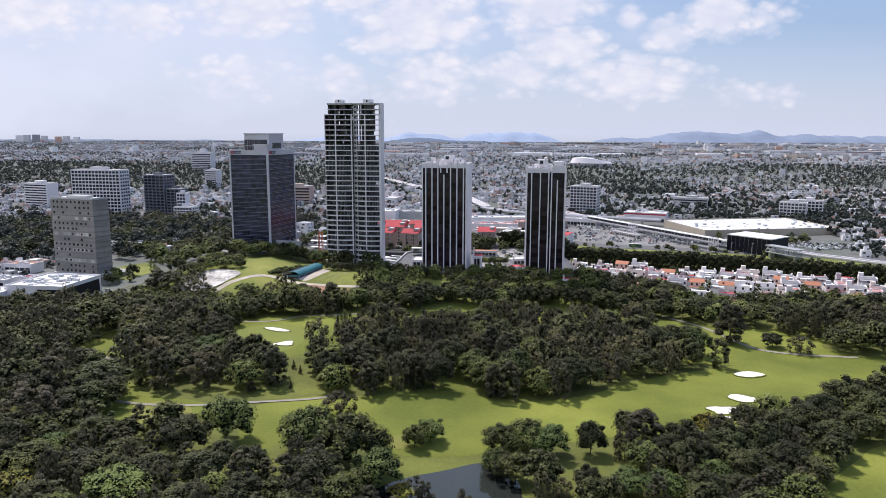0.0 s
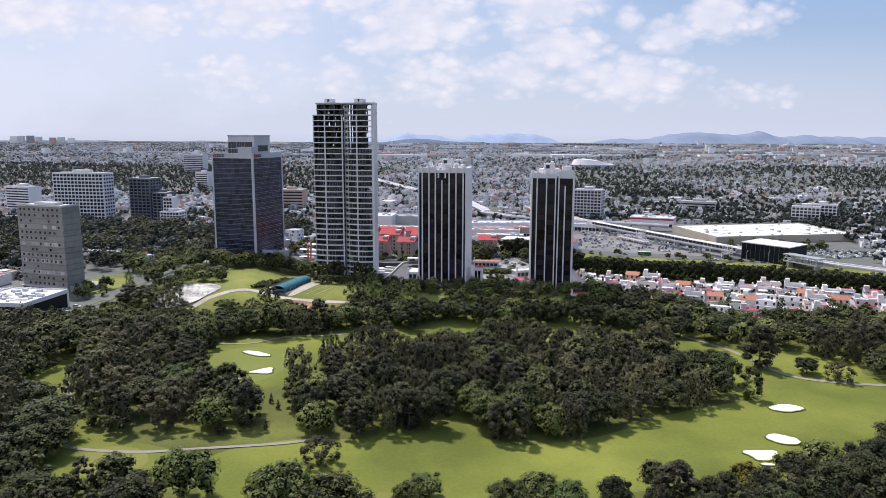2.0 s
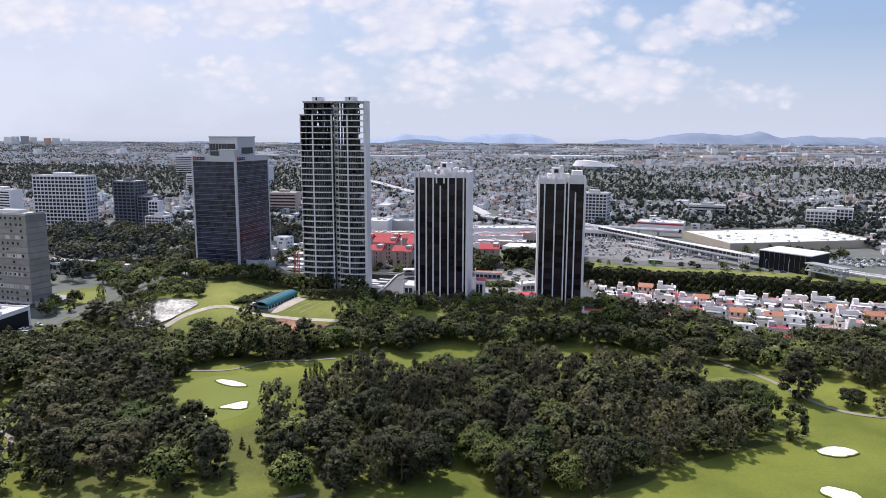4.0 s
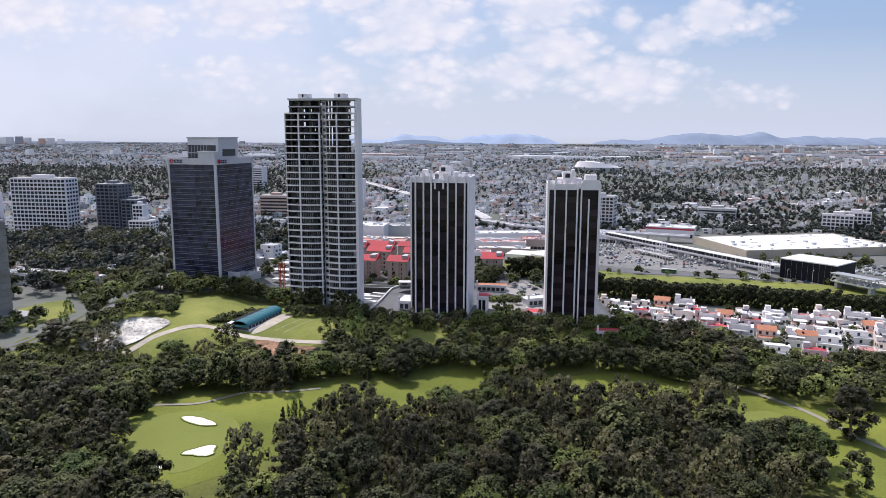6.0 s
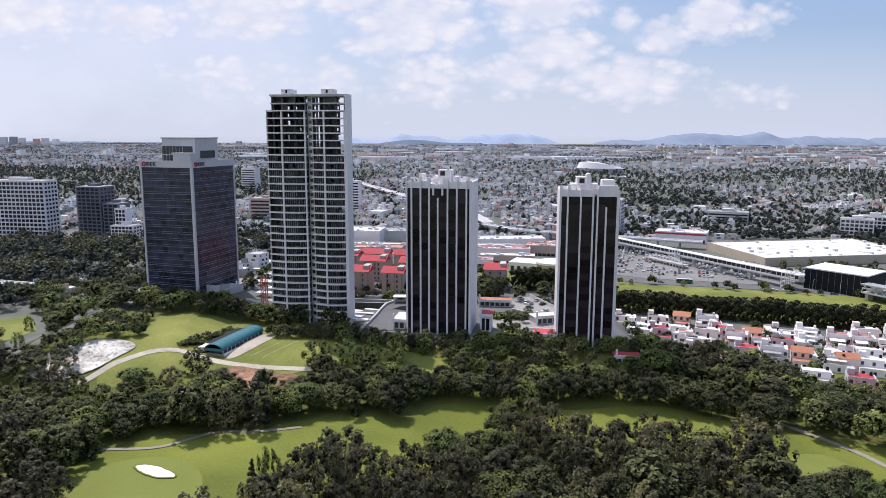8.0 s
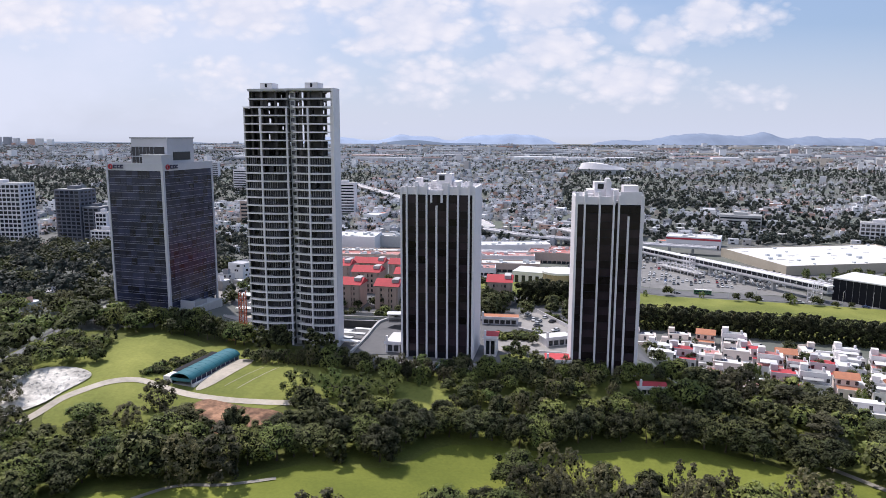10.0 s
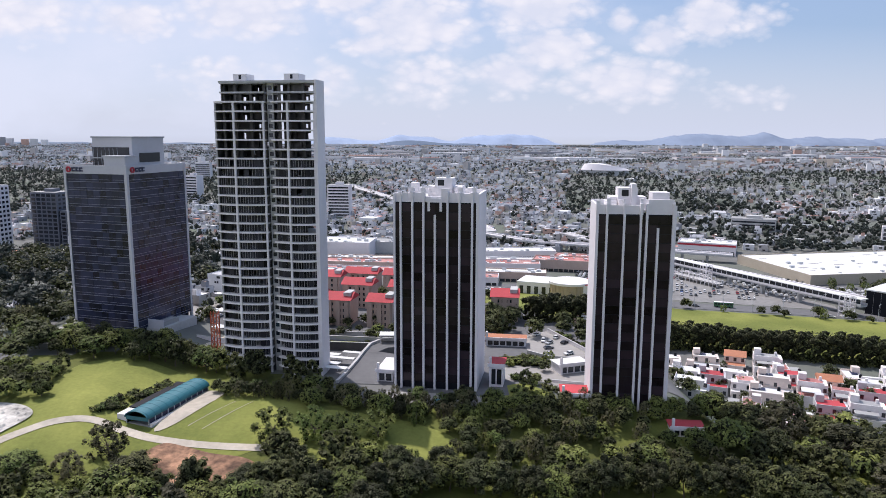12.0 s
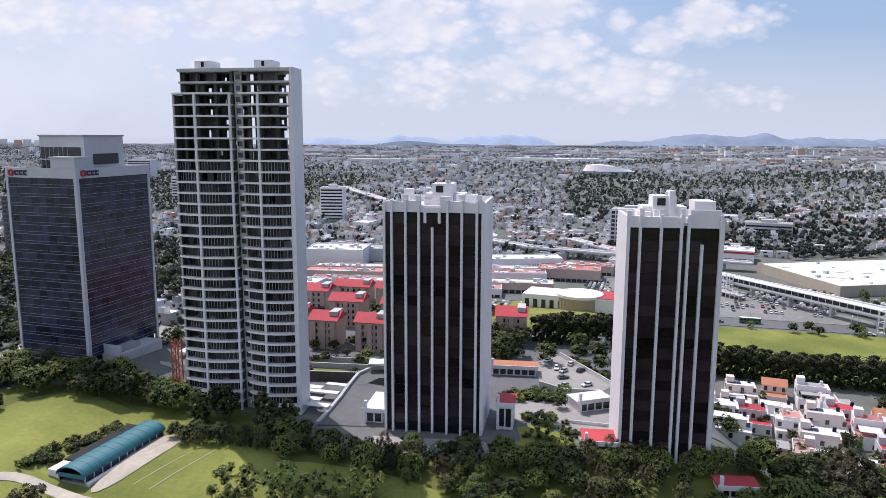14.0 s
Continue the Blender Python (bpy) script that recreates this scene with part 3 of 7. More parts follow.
def fin_tower(m, w, d, h, floors, fins, label, short, wall_side, crown, core_u, boxes):
    """A dark glass office slab with white vertical fins, a blank white end wall and a stepped white crown."""
    top = thing("office_tower", m, label, "tower", "dark glass twin towers")
    body = Shape().box(-w / 2 + 0.4, w / 2 - 0.4, 0.45, d, -6, h - 2.4)
    part("body", body, BLACK, top)
    fh = (h - 3.2) / floors
    edges = [0.0, *fins, 1.0]
    for i in range(len(edges) - 1):
        u0, u1 = -w / 2 + w * edges[i], -w / 2 + w * edges[i + 1]
        for k in range(floors):
            if k == 0:
                continue
            part("pane", pane_mesh("pane", u1 - u0, fh - 0.12, BROWN_GLASS), BROWN_GLASS, top, at=pose(u0, 0.34, k * fh))
    for k in range(floors + 1):
        part("spandrel", pane_mesh("spandrel", w - 1.0, 0.22, BLACK), BLACK, top, at=pose(-w / 2 + 0.5, 0.28, k * fh - 0.14))
    for i, u in enumerate(fins):
        hh = h - 7.2 if i == short else h + 0.7
        x = -w / 2 + w * u
        part("fin", Shape().box(x - 0.34, x + 0.34, -0.75, 0.4, 0, hh), WHITE, top)
    s = wall_side
    part("end_wall", Shape().box(s * w / 2 - (0.9 if s > 0 else 0.0), s * w / 2 + (0.0 if s > 0 else 0.9), 0.0, d, -6, h), WHITE, top, "blank white rendered end wall")
    part("edge_fin", Shape().box(-s * w / 2 - 0.35, -s * w / 2 + 0.35, -0.6, 0.6, 0, h), WHITE, top)
    part("side_glass", Shape().box(-s * w / 2 - 0.05, -s * w / 2 + 0.05, 0.7, d - 0.4, 0, h - 2.6), BROWN_GLASS, top)
    for k in range(1, 4):
        part("side_fin", Shape().box(-s * w / 2 - 0.45, -s * w / 2 + 0.1, d * k / 4 - 0.3, d * k / 4 + 0.3, 0, h), WHITE, top)
    part("base", Shape().box(-w / 2 - 1.2, w / 2 + 1.2, -1.8, 0.2, -6, -0.05), PAVING, top)
    roof = Shape().box(-w / 2 + 0.3, w / 2 - 0.3, 0.5, d - 0.1, h - 2.35, h - 1.6)
    part("roof", roof, ROOF_WHITE, top)
    for u0, u1, z1 in crown:
        part("parapet", Shape().box(-w / 2 + w * u0, -w / 2 + w * u1, 0.15, 1.0, h - 2.9, h + z1), WHITE, top)
    part("rear_parapet", Shape().box(-w / 2, w / 2, d - 0.8, d, h - 2.3, h + 0.4), WHITE, top)
    x = -w / 2 + w * core_u
    for bx0, bx1, by0, by1, bz in boxes:
        part("roof_block", Shape().box(-w / 2 + w * bx0, -w / 2 + w * bx1, by0, by1, h - 1.6, h + bz), WHITE, top)
    if short == 3:
        fx = -w / 2 + w * 0.487
        part("balcony_frame", Shape().box(fx - 2.6, fx + 2.4, -0.3, 0.3, h - 2.9, h - 1.5).box(fx - 2.6, fx - 1.8, -0.3, 0.3, h - 6.0, h - 2.9).box(fx + 1.6, fx + 2.4, -0.3, 0.3, h - 6.0, h - 2.9), WHITE, top)
    pent = part("lift_house", Shape().box(x - 3.1, x + 3.1, 4.5, 11, h - 1.6, h + 5.2), WHITE, top, "white rooftop lift house")
    # Dark plate laid on the wall paints the shade of an opening.
    part("opening", Shape().box(x - 2.0, x + 0.2, 4.4, 4.52, h + 2.6, h + 4.6), DARK_GLASS, pent)
    part("tank_room", Shape().box(x - 5.5, x + 6.2, 6, 13, h - 1.6, h + 2.2), WHITE, top)
    for k in range(4):
        part("aerial", Shape().bar((x - 2 + k * 1.3, 7, h + 5.2), (x - 2 + k * 1.3, 7, h + 6.1 + (k % 2) * 0.9), 0.12), STEEL, top)
    part("water_tank", Shape().tube((x + 1.2, 6, h + 5.2), (x + 1.2, 6, h + 6.2), 0.7, 0.7, 10), STEEL, top)
    return top


fin_tower(pose(-1.8, 458.7, -0.5, 0, 0, -10.4), 29.6, 22.4, 70.6, 22, (0.077, 0.218, 0.351, 0.487, 0.637, 0.779, 0.926),
          "dark bronze glass tower with slender white fins and white end wall", 3, 1,
          ((0.0, 0.19, 0.2), (0.19, 0.24, 2.2), (0.24, 0.32, 0.4), (0.32, 0.37, 2.0), (0.37, 0.56, -0.9), (0.56, 0.66, 1.8), (0.66, 0.76, 0.4), (0.76, 0.81, 2.4), (0.81, 0.92, 0.3), (0.92, 0.97, 2.3), (0.97, 1.0, 0.6)), 0.56,
          ((0.16, 0.24, 5, 9, 3.4), (0.36, 0.44, 6, 9, 1.2), (0.70, 0.76, 3, 7, 2.2), (0.84, 0.9, 4, 8, 2.0)))
fin_tower(pose(61.9, 439.7, -0.5, 0, 0, -5.9), 24.7, 18, 68.7, 22, (0.14, 0.36, 0.57, 0.645, 0.79, 0.98),
          "dark brown glass tower with uneven white fins and pale crown", 4, -1,
          ((0.0, 0.05, 1.5), (0.05, 0.13, 0.2), (0.13, 0.18, 2.2), (0.18, 0.34, 0.0), (0.34, 0.38, 2.0), (0.38, 0.56, 0.0), (0.56, 0.6, 2.2), (0.66, 0.98, 1.9), (0.98, 1.0, 1.2)), 0.42,
          ((0.46, 0.52, 3.2, 8, 6.6), (0.30, 0.38, 3, 8, 1.6), (0.14, 0.28, 4, 10, 0.9), (0.72, 0.94, 2.5, 9, 4.0)))


def bay_outline(u0, u1, bulge, back, cut=0.0):
    """A floor plate with a bowed front from u0 to u1 and a straight back."""
    n = 14
    front = []
    for k in range(n + 1):
        s = k / n
        front.append((u0 + (u1 - u0) * s, -bulge * math.sin(math.pi * s) ** 0.8))
    return front + ([(u1, min(back, 6.8)), (u1 - cut, back)] if cut else [(u1, back)]) + [(u0, back)]


def shell_tower(m):
    """An unfinished tall apartment block: two bowed bays of floor slabs with a notch between, a blank end wall, open top floors."""
    w, floors, fh = 38.0, 31, 3.41
    top = thing("apartment_tower", m, "tall unfinished concrete apartment tower with bowed balcony slabs", "tower")
    rnd = random.Random(5)
    posts = Shape()
    bays = ((-w / 2 - 1.3, -1.1), (1.3, w / 2 - 0.7))
    z0 = 2.6
    for b, (u0, u1) in enumerate(bays):
        slab = Shape().prism(bay_outline(u0 - (0.0 if b else 0.3), u1, 2.0, 15, 7.0 * b), -0.2, 0.2).mesh("slab", CONCRETE)
        trim = Shape().prism(bay_outline(u0 - (0.0 if b else 0.4), u1 + 0.1, 2.15, 1.2), -0.27, 0.27).mesh("slab_edge", SLAB_EDGE)
        upper = Shape().prism([(u0 + (0.4 if b else 1.9), 0.4), (u1 - 0.1, 0.4), (u1 - 0.1, 6.8), (u1 - 0.1 - 7.0 * b, 14), (u0 + (0.4 if b else 1.9), 14)], -0.3, 0.3).mesh("slab", CONCRETE)
        nb = 9
        for k in range(floors + 1):
            z = z0 + k * fh
            if k <= floors - 2:
                part("slab", slab, CONCRETE, top, at=pose(0, 0, z))
                part("slab_edge", trim, None, top, at=pose(0, 0, z + 0.01))
            else:
                part("slab", upper, CONCRETE, top, at=pose(0, 0, z))
            if k == floors:
                continue
            glazed = k < floors - 8
            if glazed:
                # glazing set back behind the bowed edge, in single panes
                for s in range(nb):
                    a, c = s / nb, (s + 1) / nb
                    x0, x1 = u0 + 0.7 + (u1 - u0 - 1.4) * a, u0 + 0.7 + (u1 - u0 - 1.4) * c
                    y0, y1 = 1.5 - 1.8 * math.sin(math.pi * a) ** 0.8, 1.5 - 1.8 * math.sin(math.pi * c) ** 0.8
                    turn = math.degrees(math.atan2(y1 - y0, x1 - x0))
                    if rnd.random() < 0.93:
                        part("pane", pane_mesh("pane", math.hypot(x1 - x0, y1 - y0), fh - 0.8, SITE_GLASS), SITE_GLASS, top, at=pose(x0, y0, z + 0.38, 0, 0, turn))
                spans = [(0.0, 0.3), (0.3, 0.74), (0.74, 1.0)]
                for lo, hi in spans:
                    if rnd.random() < (0.86 if lo == 0.3 else 0.55):
                        m = int((hi - lo) * (u1 - u0) / 1.05)
                        for q in range(m + 1):
                            a = lo + (hi - lo) * q / m
                            x, y = u0 + 0.7 + (u1 - u0 - 1.4) * a, 1.38 - 1.8 * math.sin(math.pi * a) ** 0.8
                            posts.box(x - 0.05, x + 0.05, y - 0.06, y + 0.05, z + 0.28, z + fh - 0.28)
        # columns in front, through all floors
        for x, y in ((u0 + (u1 - u0) * 0.42, -1.75), (u1 - 0.5, 0.2)):
            part("column", Shape().box(x - 0.35, x + 0.35, y - 0.3, y + 0.4, -6, z0 + (floors - 2) * fh), WHITE, top)
        for x in (u0 + 2.4, u0 + (u1 - u0) * 0.36, u0 + (u1 - u0) * 0.68, u1 - 0.9):
            for y in (2.9, 8.0, 13.4):
                if b and x > u1 - 7 and y > 5:
                    continue
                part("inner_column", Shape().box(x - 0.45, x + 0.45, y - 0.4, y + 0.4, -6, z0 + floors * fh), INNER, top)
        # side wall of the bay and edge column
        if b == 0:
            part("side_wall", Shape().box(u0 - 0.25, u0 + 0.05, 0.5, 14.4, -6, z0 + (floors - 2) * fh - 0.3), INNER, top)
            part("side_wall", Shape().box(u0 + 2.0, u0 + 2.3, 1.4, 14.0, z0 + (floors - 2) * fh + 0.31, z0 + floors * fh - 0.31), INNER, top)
            part("column", Shape().box(u0 - 0.2, u0 + 0.35, 0.0, 0.48, -6, z0 + (floors - 2) * fh - 0.3), POST_GREY, top)
        # rear wall: closed low down, with window holes above
        back = Shape()
        ur = u1 - 7.0 * b
        for k in range(floors):
            z = z0 + k * fh
            if k < floors - 9:
                back.box(u0 + 0.3, ur - 0.3, 14.4, 15, z, z + fh)
            else:
                x = u0 + 0.3
                while x < ur - 0.5:
                    ww = rnd.uniform(2.6, 5.0)
                    gap = rnd.uniform(0.7, 1.5)
                    back.box(x, min(x + ww, ur - 0.3), 14.4, 15, z, z + fh)
                    back.box(min(x + ww, ur - 0.3), min(x + ww + gap, ur - 0.3), 14.4, 15, z + fh - 0.9, z + fh)
                    back.box(min(x + ww, ur - 0.3), min(x + ww + gap, ur - 0.3), 14.4, 15, z, z + rnd.choice((0.2, 1.1)))
                    x += ww + gap
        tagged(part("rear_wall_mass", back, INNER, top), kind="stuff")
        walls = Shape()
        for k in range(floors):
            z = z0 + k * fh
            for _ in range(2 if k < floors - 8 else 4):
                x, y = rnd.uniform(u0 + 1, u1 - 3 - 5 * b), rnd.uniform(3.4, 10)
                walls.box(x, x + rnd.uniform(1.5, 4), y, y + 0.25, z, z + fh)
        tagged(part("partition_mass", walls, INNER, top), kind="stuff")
    tagged(part("mullion_mass", posts, POST_GREY, top), kind="stuff")
    # notch with small windows
    part("notch_wall", Shape().box(-0.9, 1.5, 2.6, 3.2, -6, z0 + floors * fh), CONCRETE, top)
    for k in range(floors):
        part("notch_window", pane_mesh("notch_window", 1.5, 1.6, DARK_GLASS), DARK_GLASS, top, at=pose(-0.5, 2.55, z0 + k * fh + 0.9))
        part("notch_ledge", pane_mesh("notch_ledge", 2.5, 0.35, CONCRETE), CONCRETE, top, at=pose(-0.95, 2.3, z0 + k * fh - 0.1))
    part("end_wall", Shape().box(w / 2 - 0.65, w / 2 + 0.1, -0.6, 7.6, -8, z0 + floors * fh + 0.8), WHITE, top, "blank pale end wall with small holes")
    part("top_slab", Shape().prism([(-w / 2 + 0.4, 0.2), (w / 2 - 0.66, 0.2), (w / 2 - 0.66, 6.8), (w / 2 - 7.7, 15), (-w / 2 + 0.4, 15)], z0 + floors * fh, z0 + floors * fh + 0.75), CONCRETE, top)
    for x, ww in ((-w / 2 + 8.0, 5.2), (w / 2 - 10.2, 5.6)):
        box = part("roof_house", Shape().box(x - ww / 2, x + ww / 2, 2.2, 9, z0 + floors * fh + 0.75, z0 + floors * fh + 3.2), WHITE, top, "white concrete rooftop box")
        # Black plate stands in for the shade of a hole in the box.
        part("opening", Shape().box(x - 0.4, x + 0.5, 2.1, 2.22, z0 + floors * fh + 1.4, z0 + floors * fh + 2.9), BLACK, box)
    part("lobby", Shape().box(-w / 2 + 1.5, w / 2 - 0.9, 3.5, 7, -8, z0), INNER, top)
    return top


shell_tower(pose(-63.2, 476.6, 0.3, 0, 0, -10.1))


def curtain_tower(m):
    """A square office block of blue-black glass with thin pale lines, white corner strips and a white roof band."""
    w, d, h = 32.3, 38.0, 72.9
    top = thing("office_tower", m, "blue-black glass office block with white corners and roof band", "tower")
    part("body", Shape().box(-w / 2 + 0.3, w / 2 - 0.3, 0.3, d - 0.3, 2.6, h - 3.6), BLACK, top)
    floors = 19
    fh = (h - 3.6 - 2.6) / floors
    n1, n2 = 9, 10
    for k in range(floors):
        z = 2.6 + k * fh
        for i in range(n1):
            part("pane", pane_mesh("pane", (w - 2.2) / n1, fh - 0.1, BLUE_GLASS), BLUE_GLASS, top, at=pose(-w / 2 + 1.1 + (w - 2.2) / n1 * i, 0.2, z))
        for i in range(n2):
            part("pane", pane_mesh("pane", (d - 2.2) / n2, fh - 0.1, BLUE_GLASS), BLUE_GLASS, top, at=pose(w / 2 - 0.2, 1.1 + (d - 2.2) / n2 * i, z, 0, 0, 90))
    for k in range(floors):
        z = 2.6 + k * fh
        for dz in (0.0, fh * 0.30):
            part("line_front", pane_mesh("line_front", w - 1.9, 0.2 if dz else 0.26, LINE_GREY), LINE_GREY, top, at=pose(-w / 2 + 0.95, 0.12, z + dz))
            part("line_side", pane_mesh("line_side", d - 1.9, 0.22, LINE_GREY), LINE_GREY, top, at=pose(w / 2 - 0.12, 0.95, z + dz, 0, 0, 90))
    for x0, x1, y0, y1 in ((w / 2 - 1.15, w / 2 + 0.15, -0.15, 1.15), (-w / 2 - 0.15, -w / 2 + 0.95, -0.15, 1.15), (w / 2 - 0.95, w / 2 + 0.15, d - 1.0, d + 0.15)):
        part("corner_strip", Shape().box(x0, x1, y0, y1, 0, h + 0.2), PALE_PANEL, top)
    band = Shape().box(-w / 2, w / 2, 0, 0.7, h - 3.6, h).box(w / 2 - 0.7, w / 2, 0.7, d, h - 3.6, h).box(-w / 2, -w / 2 + 0.7, 0.7, d, h - 3.6, h).box(-w / 2 + 0.7, w / 2 - 0.7, d - 0.7, d, h - 3.6, h)
    part("roof_band", band, PALE_PANEL, top, "white parapet band")
    part("roof", Shape().box(-w / 2 + 0.7, w / 2 - 0.7, 0.7, d - 0.7, h - 3.6, h - 2.4), ROOF_GREY, top)
    part("entry_block", Shape().box(w / 2 - 12.0, w / 2 - 1.2, 1.0, 8.9, h - 2.4, h + 3.6).box(w / 2 - 12.6, w / 2 - 0.8, 0.6, 8.9, h + 3.6, h + 4.1), PALE_PANEL, top)
    pent = part("penthouse", Shape().box(-w / 2 + 7.5, w / 2 - 4, 9, d - 9, h - 2.4, h + 11.4), PALE_PANEL, top, "pale rooftop storey with dark window band")
    part("window_band", Shape().box(-w / 2 + 7.45, w / 2 - 5.6, 8.85, 9.02, h - 1.5, h + 7.4), DARK_GLASS, pent)
    part("window_band", Shape().box(-w / 2 + 7.36, -w / 2 + 7.52, 9.1, d - 9.1, h - 1.5, h + 7.4), DARK_GLASS, pent)
    part("window_band", Shape().box(w / 2 - 4.02, w / 2 - 3.86, 13, d - 12, h + 1.0, h + 5.0), DARK_GLASS, pent)
    for k in range(7):
        u = -w / 2 + 8.0 + k * 2.1
        part("mullion", Shape().box(u - 0.08, u + 0.08, 8.78, 8.86, h - 1.5, h + 7.4), FRAME_GREY, pent)
    part("ledge", Shape().box(-w / 2 + 7.4, w / 2 - 5.6, 8.7, 8.86, h + 2.6, h + 3.1), FRAME_GREY, pent)
    part("cap", Shape().box(-w / 2 + 7.1, w / 2 - 3.6, 8.6, d - 8.6, h + 11.4, h + 12.0), FRAME_GREY, pent)
    for face in (0, 1):
        sign = part("roof_sign", Shape().box(0, 0.1, -0.05, 0.05, 0, 0.1), WHITE, top, "crimson ring and navy bars on the roof band", at=pose(-w / 2 + 1.4, -0.22, h - 3.1) if face == 0 else pose(w / 2 + 0.22, 2.0, h - 3.1, 0, 0, 90))
        ring = Shape()
        for k in range(12):
            a, b = k * math.tau / 12, (k + 1) * math.tau / 12
            ring.bar((1.3 + 0.95 * math.cos(a), 0, 1.3 + 0.95 * math.sin(a)), (1.3 + 0.95 * math.cos(b), 0, 1.3 + 0.95 * math.sin(b)), 0.3)
        part("emblem", ring, CRIMSON, sign, "crimson ring emblem")
        bars = Shape()
        for x, ww in ((3.0, 1.7), (5.1, 1.5), (7.0, 1.7)):
            bars.box(x, x + ww, -0.1, 0.1, 0.4, 1.0).box(x, x + 0.6, -0.1, 0.1, 0.4, 2.2).box(x, x + ww, -0.1, 0.1, 1.6, 2.2)
        part("lettering", bars, NAVY, sign, "dark blue bars")
    part("plinth", Shape().box(-w / 2 - 0.3, w / 2 + 0.3, -0.3, d + 0.3, -6, 0.25), PAVING, top)
    part("lobby", Shape().box(-w / 2 + 1.6, w / 2 - 1.2, 1.2, d - 1.5, 0, 2.6), DARK_GLASS, top)
    part("annex", Shape().box(w / 2 + 0.1, w / 2 + 8, 6, 30, -6, 2.6), CONCRETE, top, "low grey service annex")
    part("annex_screen", Shape().box(w / 2 + 0.8, w / 2 + 8.6, 6.2, 6.8, 2.6, 6.4), PALE_PANEL, top)
    part("annex_plant", Shape().box(w / 2 + 2, w / 2 + 6, 10, 20, 2.6, 4.4), ROOF_GREY, top)
    return top


curtain_tower(pose(-145.6, 515.1, 4.2, 0, 0, -17.6))

# ---- trees ----
def leaf_cloud(r, lobes, count, size, flat=1.0, loose=False):
    """Many small leaf clusters on the outer shells of overlapping lobes, thicker on the upper and outer sides."""
    lobes = np.array(lobes)
    mid = np.array((0.0, 0.0, lobes[:, 2].mean() - lobes[:, 3].mean()))
    pick = r.choice(len(lobes), count, p=lobes[:, 3] ** 2 / (lobes[:, 3] ** 2).sum())
    c, lr = lobes[pick, :3], lobes[pick, 3:4]
    out = c - mid
    out /= np.linalg.norm(out, axis=1, keepdims=True) + 1e-6
    d = r.normal(size=(count, 3)) + out * 0.75 + np.array((0, 0, 0.35))
    d /= np.linalg.norm(d, axis=1, keepdims=True)
    p = c + d * lr * r.uniform(0.70, 1.16, (count, 1)) * np.array((1, 1, 1.7 if loose else flat))
    n = d * (0.6 if loose else 1.5) + r.uniform(-1, 1, (count, 3)) * 0.85 + np.array((0, 0, 0.45))
    n /= np.linalg.norm(n, axis=1, keepdims=True)
    a = np.cross(n, r.normal(size=(count, 3)))
    a /= np.linalg.norm(a, axis=1, keepdims=True)
    b = np.cross(n, a)
    if loose:
        b[:, 2] *= 1.5
    s = size * r.uniform(0.5, 1.35, (count, 1))
    v = np.stack([p - a * s - b * s * 0.6, p + a * s - b * s * 0.5, p + a * s * r.uniform(-0.5, 0.5, (count, 1)) + b * s], 1).reshape(-1, 3)
    return [tuple(q) for q in v.tolist()], [(k, k + 1, k + 2) for k in range(0, 3 * count, 3)]


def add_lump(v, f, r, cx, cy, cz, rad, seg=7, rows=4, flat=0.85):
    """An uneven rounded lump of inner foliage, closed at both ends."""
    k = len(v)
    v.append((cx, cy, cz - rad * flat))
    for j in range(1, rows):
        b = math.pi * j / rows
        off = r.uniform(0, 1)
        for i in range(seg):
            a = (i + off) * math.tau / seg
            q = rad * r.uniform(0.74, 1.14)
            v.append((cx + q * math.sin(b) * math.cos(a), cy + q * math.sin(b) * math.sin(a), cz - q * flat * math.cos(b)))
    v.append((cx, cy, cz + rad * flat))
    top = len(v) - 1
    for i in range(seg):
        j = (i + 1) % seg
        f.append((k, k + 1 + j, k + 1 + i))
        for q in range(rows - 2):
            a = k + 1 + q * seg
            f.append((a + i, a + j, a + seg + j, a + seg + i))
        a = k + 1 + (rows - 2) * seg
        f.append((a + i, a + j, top))


